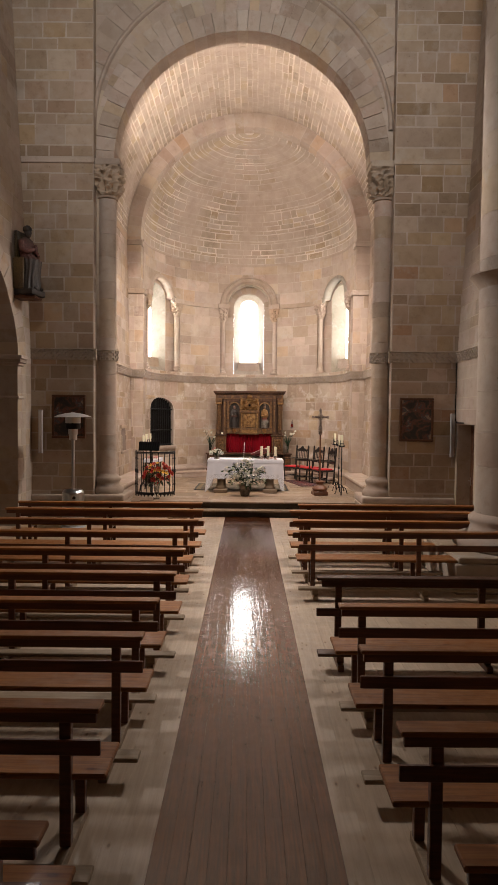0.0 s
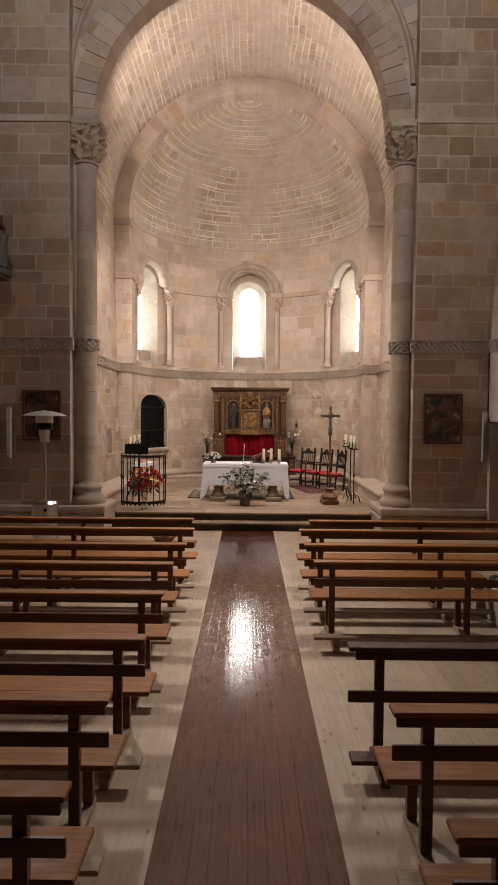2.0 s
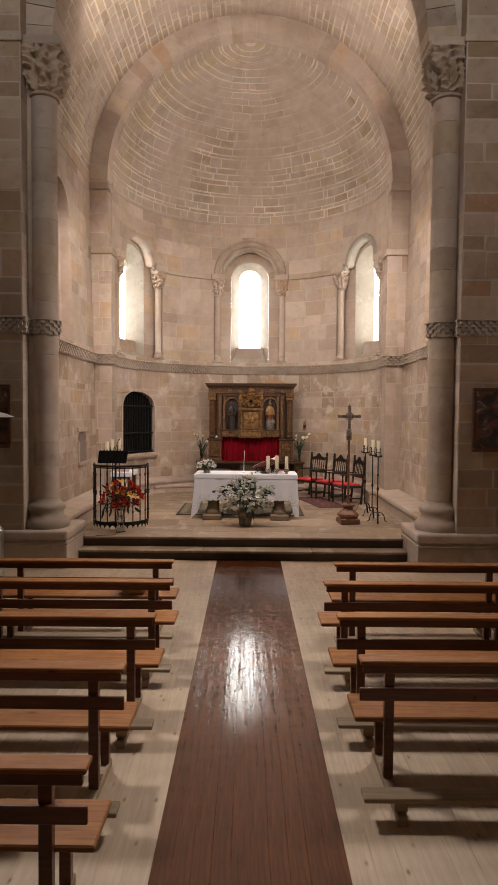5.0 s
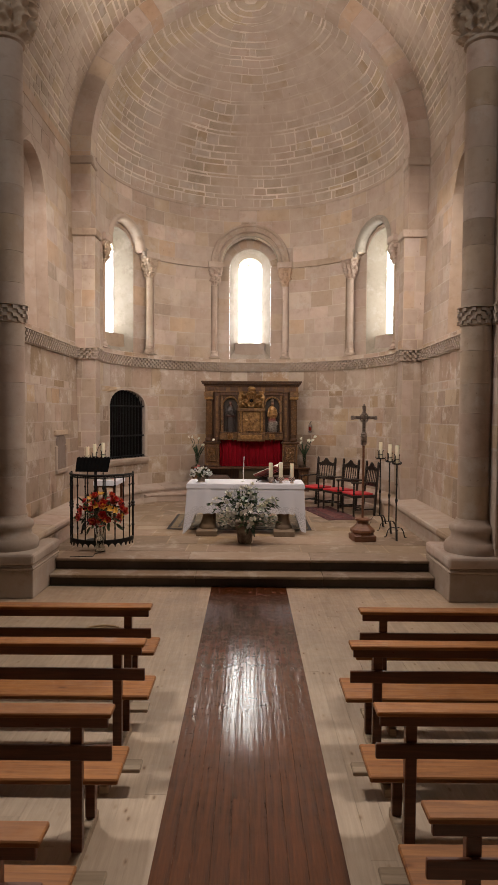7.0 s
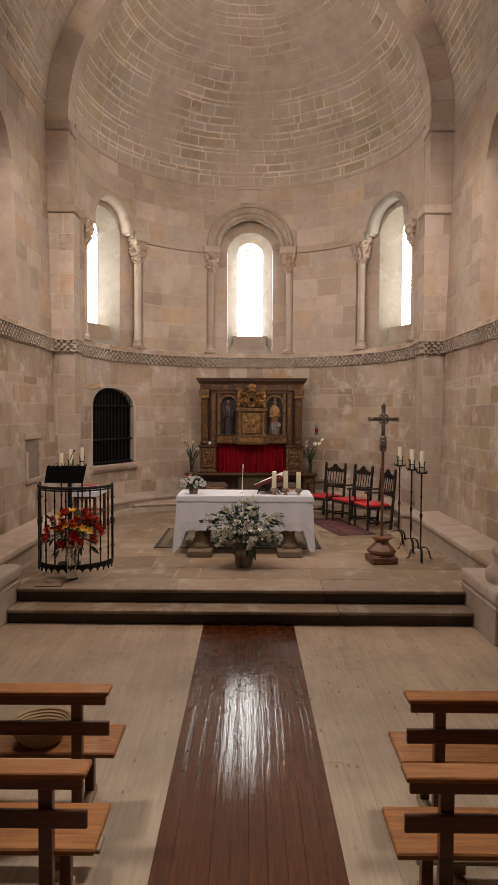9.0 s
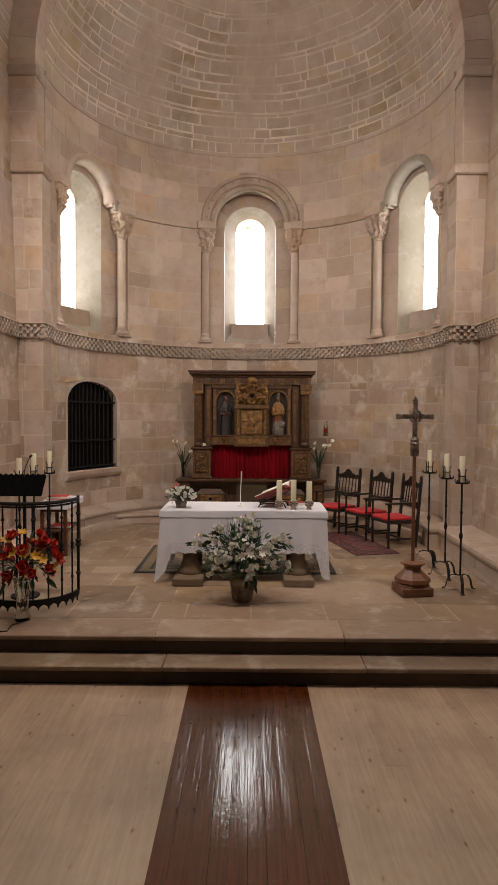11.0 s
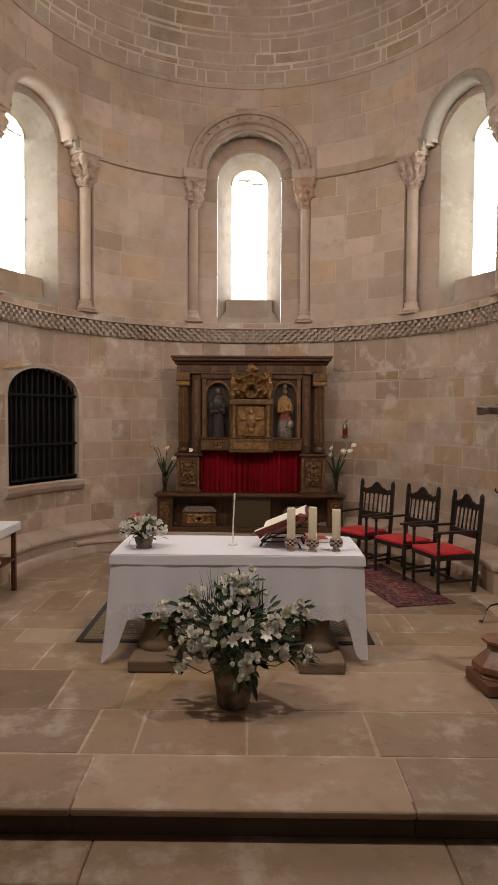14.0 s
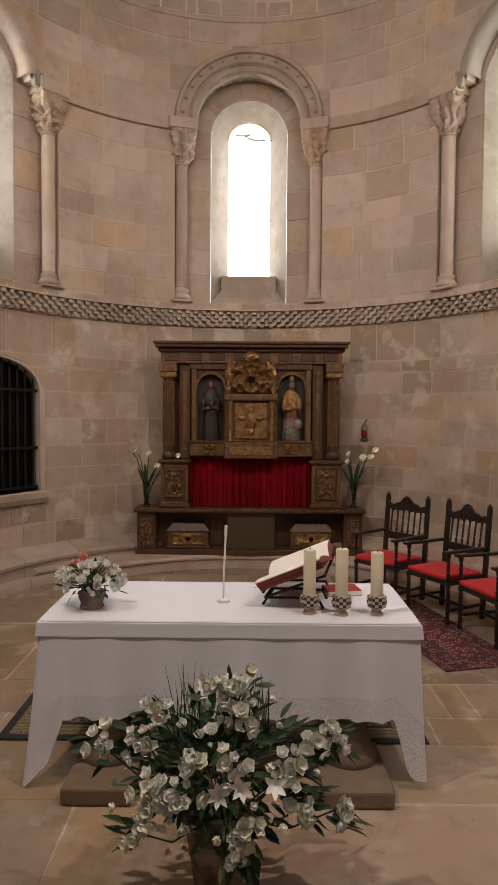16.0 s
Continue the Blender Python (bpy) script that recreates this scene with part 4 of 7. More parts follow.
bumped(gilt_n, gilt_b, noise_out(gilt_n, 55, 4), 0.6, 0.006)
GILTDARK, gd_n, gd_b = material("dull_gilded_wood", (0.16, 0.10, 0.035), 0.5, 0.25)
gd_n.links.new(ramp(gd_n, noise_out(gd_n, 11, 6, 0.7), [(0.30, (0.042, 0.020, 0.009)), (0.55, (0.165, 0.086, 0.032)), (0.8, (0.30, 0.165, 0.065))]), gd_b.inputs["Base Color"])
bumped(gd_n, gd_b, noise_out(gd_n, 40, 4), 0.5, 0.004)
OLIVE, _, _ = material("olive_painted_panel", (0.060, 0.042, 0.018), 0.5)


def painted_wood(name, stops, rough, metal):
    """Painted and gilded carving: colours change with the height of the figure, broken by wear."""
    m, nt, b = material(name, (0.1, 0.1, 0.1), rough, metal)
    tc = nt.nodes.new("ShaderNodeTexCoord")
    sp = nt.nodes.new("ShaderNodeSeparateXYZ")
    nt.links.new(tc.outputs["Generated"], sp.inputs["Vector"])
    ad = nt.nodes.new("ShaderNodeMath")
    ad.operation = "MULTIPLY_ADD"
    ad.inputs[1].default_value = 0.16
    nt.links.new(noise_out(nt, 14, 4), ad.inputs[0])
    nt.links.new(sp.outputs["Z"], ad.inputs[2])
    wear = ramp(nt, noise_out(nt, 30, 5, 0.7), [(0.35, (0.45, 0.42, 0.40)), (0.62, (1.1, 1.1, 1.1))])
    nt.links.new(mixed(nt, 1.0, ramp(nt, ad.outputs[0], stops), wear, "MULTIPLY"), b.inputs["Base Color"])
    return m


POLY_DARK = painted_wood("dark_polychrome_wood", [(0.0, (0.028, 0.019, 0.015)), (0.36, (0.055, 0.042, 0.034)), (0.56, (0.06, 0.045, 0.036)), (0.64, (0.14, 0.042, 0.030)), (0.82, (0.11, 0.04, 0.03)), (0.90, (0.06, 0.035, 0.026)), (1.0, (0.035, 0.024, 0.019))], 0.6, 0.0)
HABIT = painted_wood("dark_habit_wood", [(0.0, (0.022, 0.015, 0.012)), (0.55, (0.030, 0.020, 0.016)), (0.60, (0.13, 0.06, 0.04)), (0.66, (0.028, 0.019, 0.015)), (0.90, (0.03, 0.02, 0.016)), (0.95, (0.16, 0.075, 0.05))], 0.5, 0.0)
POLY_GOLD = painted_wood("gilded_polychrome_wood", [(0.0, (0.09, 0.07, 0.055)), (0.36, (0.30, 0.27, 0.23)), (0.46, (0.20, 0.04, 0.03)), (0.54, (0.33, 0.18, 0.06)), (0.84, (0.36, 0.20, 0.07)), (0.90, (0.26, 0.14, 0.09)), (1.0, (0.12, 0.09, 0.06))], 0.45, 0.25)
OLDGOLD = painted_wood("worn_ochre_wood", [(0.0, (0.05, 0.032, 0.018)), (0.5, (0.17, 0.105, 0.038)), (1.0, (0.045, 0.03, 0.02))], 0.6, 0.0)
NICHE, _, _ = material("dark_niche_paint", (0.035, 0.024, 0.016), 0.7)


def fabric(name, colour, scale=400, rough=0.9, soft=1.0):
    m, nt, b = material(name, colour, rough)
    c = ramp(nt, place_noise(nt, 5, 4), [(0.3, tuple(x * (1 - 0.15 * soft) for x in colour)), (0.7, tuple(min(1, x * (1 + 0.1 * soft)) for x in colour))])
    nt.links.new(c, b.inputs["Base Color"])
    bumped(nt, b, place_noise(nt, scale, 2), 0.2, 0.001)
    b.inputs["Sheen Weight"].default_value = 0.1
    return m


LINEN = fabric("white_linen", (0.665, 0.67, 0.72), soft=0.2)
CUSHION = fabric("red_velvet", (0.52, 0.012, 0.018))
CURTAIN = fabric("dark_red_velvet", (0.21, 0.0025, 0.009))
CURTAIN.node_tree.nodes["Principled BSDF"].inputs["Sheen Weight"].default_value = 0.0
CURTAIN.node_tree.nodes["Principled BSDF"].inputs["Specular IOR Level"].default_value = 0.15
LACE, lace_n, lace_b = material("white_lace", (0.74, 0.745, 0.80), 0.9)
g_ = lace_n.nodes.new("ShaderNodeNewGeometry")
nets = []
for scale, edge, thin in ((95, 0.30, 0.50), (260, 0.42, 0.45)):
    vo = lace_n.nodes.new("ShaderNodeTexVoronoi")
    vo.inputs["Scale"].default_value = scale
    lace_n.links.new(g_.outputs["Position"], vo.inputs["Vector"])
    nets.append(ramp(lace_n, vo.outputs["Distance"], [(edge - 0.04, (1 - thin,) * 3), (edge + 0.04, (1.0,) * 3)]))
lace_n.links.new(mixed(lace_n, 1.0, nets[0], nets[1], "MULTIPLY"), lace_b.inputs["Alpha"])


def carved(bm, amount, scale, seed=0.0):
    """Roughens a form as if carved."""
    bm.normal_update()
    off = Vector((seed, seed * 2.3, -seed))
    move = [(v, v.normal * (noise.noise(v.co * scale + off) + 0.5 * noise.noise(v.co * scale * 2.3 + off)) * amount) for v in bm.verts]
    for v, d in move:
        v.co += d
    return bm


def relief(w, h, depth, seed, nx=26, nz=26, centre=True):
    """A carved panel in the xz plane, facing -y."""
    bm = bmesh.new()
    rows = []
    for j in range(nz + 1):
        row = []
        for i in range(nx + 1):
            x, z = (i / nx - 0.5) * w, j / nz * h
            e = min(i, nx - i, j, nz - j)
            q = Vector((abs(x) / w * 5 if centre else x / w * 5, seed, z / h * 5 * h / w))
            d = 0 if e == 0 else depth * (0.5 + 0.9 * noise.noise(q) + 0.6 * noise.noise(q * 2.1))
            row.append(bm.verts.new((x, -max(0, d), z)))
        rows.append(row)
    for p, q in zip(rows, rows[1:]):
        for i in range(nx):
            bm.faces.new((p[i], p[i + 1], q[i + 1], q[i]))
    return bm


# ---- things in the nave ----
# engaged columns that carry the chancel arch
def big_column(x, r, mirrored):
    t = thing("engaged_column", (x, 15.25, 0), 0, "tall sandstone column with carved capital on a moulded plinth", "column", "chancel arch columns")
    tagged(t, kind="structure")
    zs_c = steps(1.06, 7.46, 0.46, random.Random(int(x * 10) + 90), 0.2)
    for a, b in zip(zs_c, zs_c[1:]):
        smooth(part("drum", lathe([(r, a + 0.002), (r, b - 0.002)], 32), STONE, t))
    smooth(part("base", lathe([(r + 0.16, 0.60), (r + 0.17, 0.64), (r + 0.17, 0.70), (r + 0.13, 0.75), (r + 0.08, 0.79), (r + 0.07, 0.86), (r + 0.10, 0.90), (r + 0.105, 0.95), (r + 0.08, 0.985), (r + 0.03, 1.01), (r + 0.01, 1.06)], 40), STONE, t), 60)
    smooth(part("neck_ring", lathe([(r, 7.44), (r + 0.035, 7.46), (r + 0.035, 7.50), (r, 7.52)], 32), STONE, t))
    c = part("capital", capital_mesh(r + 0.01, 0.34, 0.66, x, 0.09, 8.0, 96, 40), STONE, t, "capital carved with worn leaves and figures")
    smooth(c, 70)
    c.location = (0, 0, 7.50)
    part("abacus", boxed(-0.35, 0.35, -0.34, 0.35, 8.15, 8.30, 0.03, 2), STONE, t)
    f = lambda u, z, d: Vector(((r + d) * math.sin(u / r), -(r + d) * math.cos(u / r), z))
    billets(f, -r * 1.9, r * 1.9, 3.72, 3.94, BILLET, t, out=0.055)


big_column(-3.42, 0.205, False)
big_column(3.02, 0.215, True)

# moulded plinths of the piers
plinth = structure("plinth", "moulded sandstone plinth along the nave piers", "plinth")
for a, b, c, d in ((NAVE_L, -2.96, 14.72, 15.95), (2.57, NAVE_R, 14.72, 15.95)):
    for j, (z0, z1, o) in enumerate(((0.0, 0.38, 0.0), (0.38, 0.415, 0.010), (0.415, 0.445, -0.012), (0.445, 0.60, 0.02))):
        inner = d
        xa, xb = (a, b + o) if a < 0 else (a - o, b)
        part("plinth_block", boxed(xa, xb, 14.80 - o, inner, z0, z1, (0.02, 0.012, 0.004, 0.06)[j], (2, 1, 1, 4)[j]), STONE, plinth)
# ledge strings at the springing
part("string_course", boxed(NAVE_L - 0.2, PIER_L + 0.03, WALL_Y - 0.03, WALL_Y + 0.02, 8.16, 8.30, 0.012), STONE, wall_e)
part("string_course", boxed(PIER_R - 0.03, NAVE_R + 0.2, WALL_Y - 0.015, WALL_Y + 0.02, 8.18, 8.30, 0.01), STONE, wall_e)
billets(fw, NAVE_L, PIER_L + 0.07, 3.72, 3.94, BILLET, wall_e, out=0.055)
billets(fw, PIER_R - 0.07, NAVE_R, 3.72, 3.94, BILLET, wall_e, out=0.055)
billets(facing("x", PIER_L, 1), WALL_Y, 15.2, 3.72, 3.94, BILLET, wall_e, out=0.055)
billets(facing("x", PIER_R, -1), WALL_Y, 15.2, 3.72, 3.94, BILLET, wall_e, out=0.055)
billets(fr, 13.2, WALL_Y, 3.72, 3.94, BILLET, wall_r, out=0.055)
smooth(ring(lambda u, z, d: fi(u + ARCH_X, z, d), ARCH_Z + 0.74, [(3.37, 0.0), (3.375, 0.055), (3.40, 0.085), (3.44, 0.085), (3.47, 0.055), (3.48, 0.0)], 60, STONE, "roll_moulding", arch_wall))

# imposts of the side arch
for z0, z1, o in ((3.50, 3.56, 0.05), (3.56, 3.64, 0.10), (3.64, 3.72, 0.14), (2.78, 2.84, 0.05)):
    part("impost", boxed(NAVE_L - 1.0, NAVE_L + o, 14.0 - o, 14.3, z0, z1, 0.012), STONE, wall_w)
fjamb = facing("y", 14.0, -1)

# half column on the pier at the side of the nave
pc = tagged(thing("pier_column", (3.94, 9.72, 0), 0, "massive round sandstone pier column on moulded base", "column"), kind="structure")
part("pier_core", boxed(0.25, 0.9, -0.62, 0.62, 0, NAVE_TOP), STONE, pc)
zs_c = steps(1.02, 12.4, 0.62, random.Random(77), 0.2)
for a, b in zip(zs_c, zs_c[1:]):
    smooth(part("drum", lathe([(0.53, a + 0.002), (0.53, b - 0.002)], 40), STONE, pc))
smooth(part("base", lathe([(0.78, 0.50), (0.84, 0.54), (0.84, 0.62), (0.78, 0.68), (0.68, 0.72), (0.62, 0.80), (0.60, 0.86), (0.62, 0.90), (0.62, 0.95), (0.58, 0.985), (0.54, 1.02)], 48), STONE, pc), 60)
part("plinth", boxed(-1.10, 0.9, -0.88, 0.88, 0.0, 0.42, 0.02), STONE, pc)
part("plinth_top", boxed(-1.05, 0.9, -0.84, 0.84, 0.42, 0.51, 0.04, 2), STONE, pc)
smooth(part("corbel", lathe([(0.53, 4.38), (0.56, 4.44), (0.62, 4.52), (0.68, 4.57), (0.68, 4.59), (0.53, 4.60)], 40), STONE, pc), 50)

# side door
dr = tagged(thing("door_1", (NAVE_R + 0.30, DOOR_A, 0), 0, "dark brown panelled wooden side door", "door"), kind="structure")
part("leaf", boxed(0, 0.05, 0.02, DOOR_B - DOOR_A - 0.02, 0.01, DOOR_T - 0.01, 0.004), BENCH_DARK, dr)
for k in range(4):
    for j in range(2):
        part("panel", boxed(-0.012, 0.002, 0.12 + j * 0.46, 0.50 + j * 0.46, 0.15 + k * 0.53, 0.58 + k * 0.53, 0.012), BENCH_DARK, dr)
hd = part("door_handle", boxed(-0.06, -0.045, 0.92, 1.02, 1.02, 1.04, 0.004), STEEL, dr)
part("handle_plate", boxed(-0.02, -0.012, 0.97, 1.01, 0.92, 1.10, 0.002), STEEL, hd)
part("door_frame", boxed(-0.03, 0.07, -0.04, 0.02, 0, DOOR_T), BENCH_DARK, dr)


# paintings on the piers
def painting(x, seed, label):
    t = thing("painting", (x, WALL_Y - 0.012, 1.90), 0, label, "painting", "pier paintings")
    w, h = 0.78, 1.0
    m, nt, b = material("dark_oil_paint", (0.05, 0.03, 0.02), 0.4)
    c = ramp(nt, noise_out(nt, 3.3 + seed, 4, 0.6, (1, 1, 1), "Object", 0.8), [(0.40, (0.012, 0.011, 0.010)), (0.48, (0.035, 0.024, 0.015)), (0.55, (0.15, 0.048, 0.026)), (0.60, (0.05, 0.055, 0.065)), (0.66, (0.32, 0.22, 0.14))])
    nt.links.new(c, b.inputs["Base Color"])
    part("canvas", boxed(-w / 2 + 0.04, w / 2 - 0.04, -0.02, 0.0, 0.04, h - 0.04), m, t)
    for a in ((-w / 2, w / 2, 0, 0.055), (-w / 2, w / 2, h - 0.055, h)):
        part("frame_rail", boxed(a[0], a[1], -0.045, 0.004, a[2], a[3], 0.012, 2), BENCH_DARK, t)
    for a in (-w / 2, w / 2 - 0.055):
        part("frame_stile", boxed(a, a + 0.055, -0.043, 0.004, 0.055, h - 0.055, 0.012, 2), BENCH_DARK, t)


painting(-4.22, 0.0, "old dark oil painting in a brown wooden frame")
painting(3.78, 1.4, "blackened oil painting in a plain dark frame")

for x in (-4.86, 4.60):
    t = thing("column_speaker", (x, WALL_Y - 0.02, 1.55), 0, "slim grey column loudspeaker on the pier", "loudspeaker", "loudspeakers")
    part("case", boxed(-0.045, 0.045, -0.08, -0.005, 0.0, 1.0, 0.012, 2), GREYPLASTIC, t)
    part("grille", boxed(-0.036, 0.036, -0.086, -0.08, 0.03, 0.97, 0.003), STEEL, t)
    part("bracket", boxed(-0.02, 0.02, -0.005, 0.03, 0.45, 0.55), GREYPLASTIC, t)
# cable down the corner
tagged(part("cable", tube([(4.66, 14.80, 3.7), (4.665, 14.79, 3.0), (4.66, 14.80, 2.45), (4.66, 14.70, 2.34), (4.66, 14.2, 2.34)], 0.012), IRON), "black cable running down the wall corner", "cable")

# gas heater
ht = thing("patio_heater", (-3.88, 13.95, 0), 0, "steel mushroom gas heater beside the pier", "heater")
part("cabinet", lathe([(0.23, 0.03), (0.235, 0.05), (0.235, 0.80), (0.20, 0.86), (0.06, 0.88)], 32), STEEL, ht)
part("foot_ring", lathe([(0.27, 0.0), (0.275, 0.015), (0.26, 0.035)], 32), GREYPLASTIC, ht)
kn = part("knob", lathe([(0.035, 0), (0.035, 0.02)], 16), IRON, ht)
kn.matrix_basis = pose(0.08, -0.22, 0.70, 90, 0, 0)
for k in range(9):
    part("vent_slot", boxed(-0.004 + 0.03 * (k - 4), 0.004 + 0.03 * (k - 4), -0.244, -0.225, 0.52, 0.58), IRON, ht)
part("pole", tube([(0, 0, 0.86), (0, 0, 2.02)], 0.032, 16), STEEL, ht)
smooth(part("burner", lathe([(0.06, 2.0), (0.085, 2.02), (0.085, 2.12), (0.10, 2.14), (0.10, 2.30), (0.16, 2.40), (0.16, 2.55)], 24), STEEL, ht))
smooth(part("burner_screen", lathe([(0.15, 2.26), (0.155, 2.28), (0.155, 2.44), (0.14, 2.46)], 24), IRON, ht))
ht.scale = (1, 1, 0.945)
ALU, _, _ = material("matt_aluminium", (0.55, 0.53, 0.51), 0.5, 0.6)
smooth(part("reflector", lathe([(0.395, 2.53), (0.40, 2.535), (0.30, 2.58), (0.15, 2.62), (0.05, 2.63), (0.02, 2.64)], 40), ALU, ht))

# carved seated figure on the side wall, facing into the nave
def blob(bm, c, s, sub=3):
    r = bmesh.ops.create_icosphere(bm, subdivisions=sub, radius=1)
    bmesh.ops.scale(bm, vec=s, verts=r["verts"])
    bmesh.ops.translate(bm, vec=c, verts=r["verts"])


def drapery(bm, rings, folds, depth, phase, n=72):
    """A hanging garment: rings of (x, y, z, half depth, half width), cut into upright folds that deepen downwards."""
    rows = []
    for j, (cx, cy, z, rx, ry) in enumerate(rings):
        f = j / (len(rings) - 1)
        row = []
        for i in range(n):
            a = 2 * math.pi * i / n
            k = 1 + depth * (0.35 + 0.65 * f) * (abs(math.sin(a * folds / 2 + phase + 0.9 * math.sin(3 * f + a))) - 0.5)
            row.append(bm.verts.new((cx + rx * k * math.cos(a), cy + ry * k * math.sin(a), z)))
        rows.append(row)
    for p, q in zip(rows, rows[1:]):
        for i in range(n):
            bm.faces.new((p[i], q[i], q[(i + 1) % n], p[(i + 1) % n]))
    bm.faces.new(rows[0])
    bm.faces.new(rows[-1][::-1])


bm = bmesh.new()
box(bm, -0.24, -0.15, -0.24, 0.24, 0.10, 1.42, 0.03, 2)
box(bm, -0.22, 0.10, -0.33, -0.26, 0.12, 0.80, 0.02, 2)
box(bm, -0.22, 0.10, 0.26, 0.33, 0.12, 0.80, 0.02, 2)
throne = len(bm.faces)
box(bm, -0.24, 0.36, -0.30, 0.30, -0.02, 0.12, 0.03, 2)
drapery(bm, [(-0.02, 0, 1.28, 0.07, 0.10), (-0.02, 0, 1.22, 0.14, 0.24), (0.0, 0, 1.08, 0.17, 0.26), (0.02, 0, 0.92, 0.17, 0.23), (0.05, 0, 0.78, 0.20, 0.25)], 14, 0.10, 0.3)
drapery(bm, [(0.06, 0, 0.84, 0.22, 0.25), (0.13, 0, 0.76, 0.26, 0.28), (0.16, 0, 0.60, 0.20, 0.27), (0.15, 0, 0.40, 0.17, 0.26), (0.14, 0, 0.22, 0.19, 0.27), (0.14, 0, 0.11, 0.21, 0.28)], 11, 0.24, 1.1)
tube([(-0.02, -0.24, 1.16), (0.04, -0.29, 0.98), (0.16, -0.22, 0.94), (0.25, -0.06, 1.00)], 0.06, 10, bm, radii=[0.075, 0.08, 0.065, 0.04])
tube([(-0.02, 0.24, 1.16), (0.04, 0.28, 0.96), (0.18, 0.20, 0.90), (0.27, 0.06, 0.93)], 0.06, 10, bm, radii=[0.075, 0.08, 0.065, 0.04])
blob(bm, (0.26, 0.0, 1.01), (0.07, 0.06, 0.11), 2)
blob(bm, (0.03, 0, 1.39), (0.095, 0.085, 0.125))
lathe([(0.09, 1.42), (0.115, 1.45), (0.112, 1.50), (0.085, 1.54), (0.03, 1.55)], 20, bm=bm, centre=(0.01, 0, 0))
for y in (-0.12, 0.12):
    blob(bm, (0.31, y, 0.13), (0.10, 0.055, 0.045), 2)
carved(bm, 0.012, 16, 2.0)
st = tagged(smooth(part("statue", bm, POLY_DARK), 60), "dark carved wooden seated statue high on the wall", "statue")
st.data.materials.append(OLDGOLD)
for p in st.data.polygons[:throne]:
    p.material_index = 1
st.matrix_basis = pose(NAVE_L + 0.17, 14.15, 5.03, 0, 0, -16) @ Matrix.Diagonal((0.80, 0.80, 0.97, 1))
bk = tagged(part("bracket", boxed(-0.06, 0.46, -0.22, 0.22, -0.06, 0.0, 0.02), BENCH_DARK), "dark wooden bracket shelf under the statue", "shelf")
bk.matrix_basis = pose(NAVE_L - 0.04, 14.15, 5.01)

# wicker basket on the first bench
bs = thing("basket", (0, 0, 0), 0, "small round wicker basket on the bench seat", "basket")
bs.location = (-1.36, 11.66 + 0.20, 0.46)
WICKER, wk_n, wk_b = material("wicker", (0.35, 0.22, 0.10), 0.7)
for k in range(7):
    r = 0.115 + 0.012 * k
    part("coil", tube([(r * math.cos(a * math.pi / 12), r * math.sin(a * math.pi / 12), 0.012 + 0.016 * k) for a in range(24)], 0.010, 6, closed=True), WICKER, bs)
part("bottom", lathe([(0.115, 0.0), (0.115, 0.01)], 24), WICKER, bs)

# ---- choir: ledges, cupboard, niche ----
ledge = structure("stone_ledge", "low moulded stone bench along the choir walls", "ledge")
lp = [(0.30, 0.50), (0.40, 0.47), (0.55, 0.47), (0.58, 0.50), (0.60, 0.52), (0.64, 0.53), (0.68, 0.52), (0.70, 0.49), (0.71, 0.30), (0.73, -0.02)]
for f, n in ((fcl, "a"), (fcr, "b")):
    cuts = steps(CH_Y0, CH_Y1 + 0.3, 1.0, random.Random(3), 0.1)
    for a, b in zip(cuts, cuts[1:]):
        moulding(f, [a + 0.003, b - 0.003], lp, STONE, "ledge_block", ledge)
ap = [(0.30, 0.42), (0.42, 0.42), (0.45, 0.40), (0.45, 0.30), (0.56, 0.30), (0.585, 0.325), (0.62, 0.33), (0.65, 0.31), (0.665, 0.27), (0.70, 0.10), (0.74, -0.02)]
cuts = [-END_U + 2 * END_U * i / 12 for i in range(13)]
for a, b in zip(cuts, cuts[1:]):
    smooth(moulding(on_apse, [a + 0.004 + (b - a - 0.008) * k / 6 for k in range(7)], ap, STONE, "ledge_block", ledge), 35)
for sx in (-1, 1):
    for z0, z1, d in ((0.30, 0.60, 0.0), (0.60, 0.69, 0.03)):
        xa, xb = sorted((AX + sx * (2.88 - d), AX + sx * 3.30))
        part("corner_block", boxed(xa, xb, 19.86 - d, 20.30, z0, z1, 0.015 + d * 0.8, 3), STONE, ledge)
# curved step below the retable, which runs out into the ledge


def step_r(a):
    f = max(0.0, min(1.0, (abs(a) - 38) / 18))
    return 2.50 + 0.42 * f * f * (3 - 2 * f)


bm = bmesh.new()
n = 36
turns = [-58 + 116 * i / n for i in range(n + 1)]
pts = [(AX + step_r(a) * math.sin(radians(a)), APSE_Y + step_r(a) * math.cos(radians(a))) for a in turns]
prof = [(0.0, 0.34), (0.0, 0.46), (0.025, 0.475), (0.03, 0.50), (0.015, 0.525), (-0.01, 0.53)]
rows = []
for x, y in pts:
    dx, dy = x - AX, y - APSE_Y
    k = math.hypot(dx, dy)
    rows.append([bm.verts.new((x - dx / k * o, y - dy / k * o, z)) for o, z in prof] + [bm.verts.new((AX + dx / k * 3.2, APSE_Y + dy / k * 3.2, 0.53))])
for p, q in zip(rows, rows[1:]):
    for k in range(len(p) - 1):
        bm.faces.new((p[k], p[k + 1], q[k + 1], q[k]))
bm.faces.new(rows[0])
bm.faces.new(rows[-1][::-1])
tagged(part("step_retable", bm, STONE), "curved stone step under the retable", "step", "", "structure")

cup = tagged(thing("door_2"), "arched dark wooden cupboard door behind an iron grille", "door", "", "structure")
fc = lambda u, z, d: on_apse(CUP_U + u, z, d)
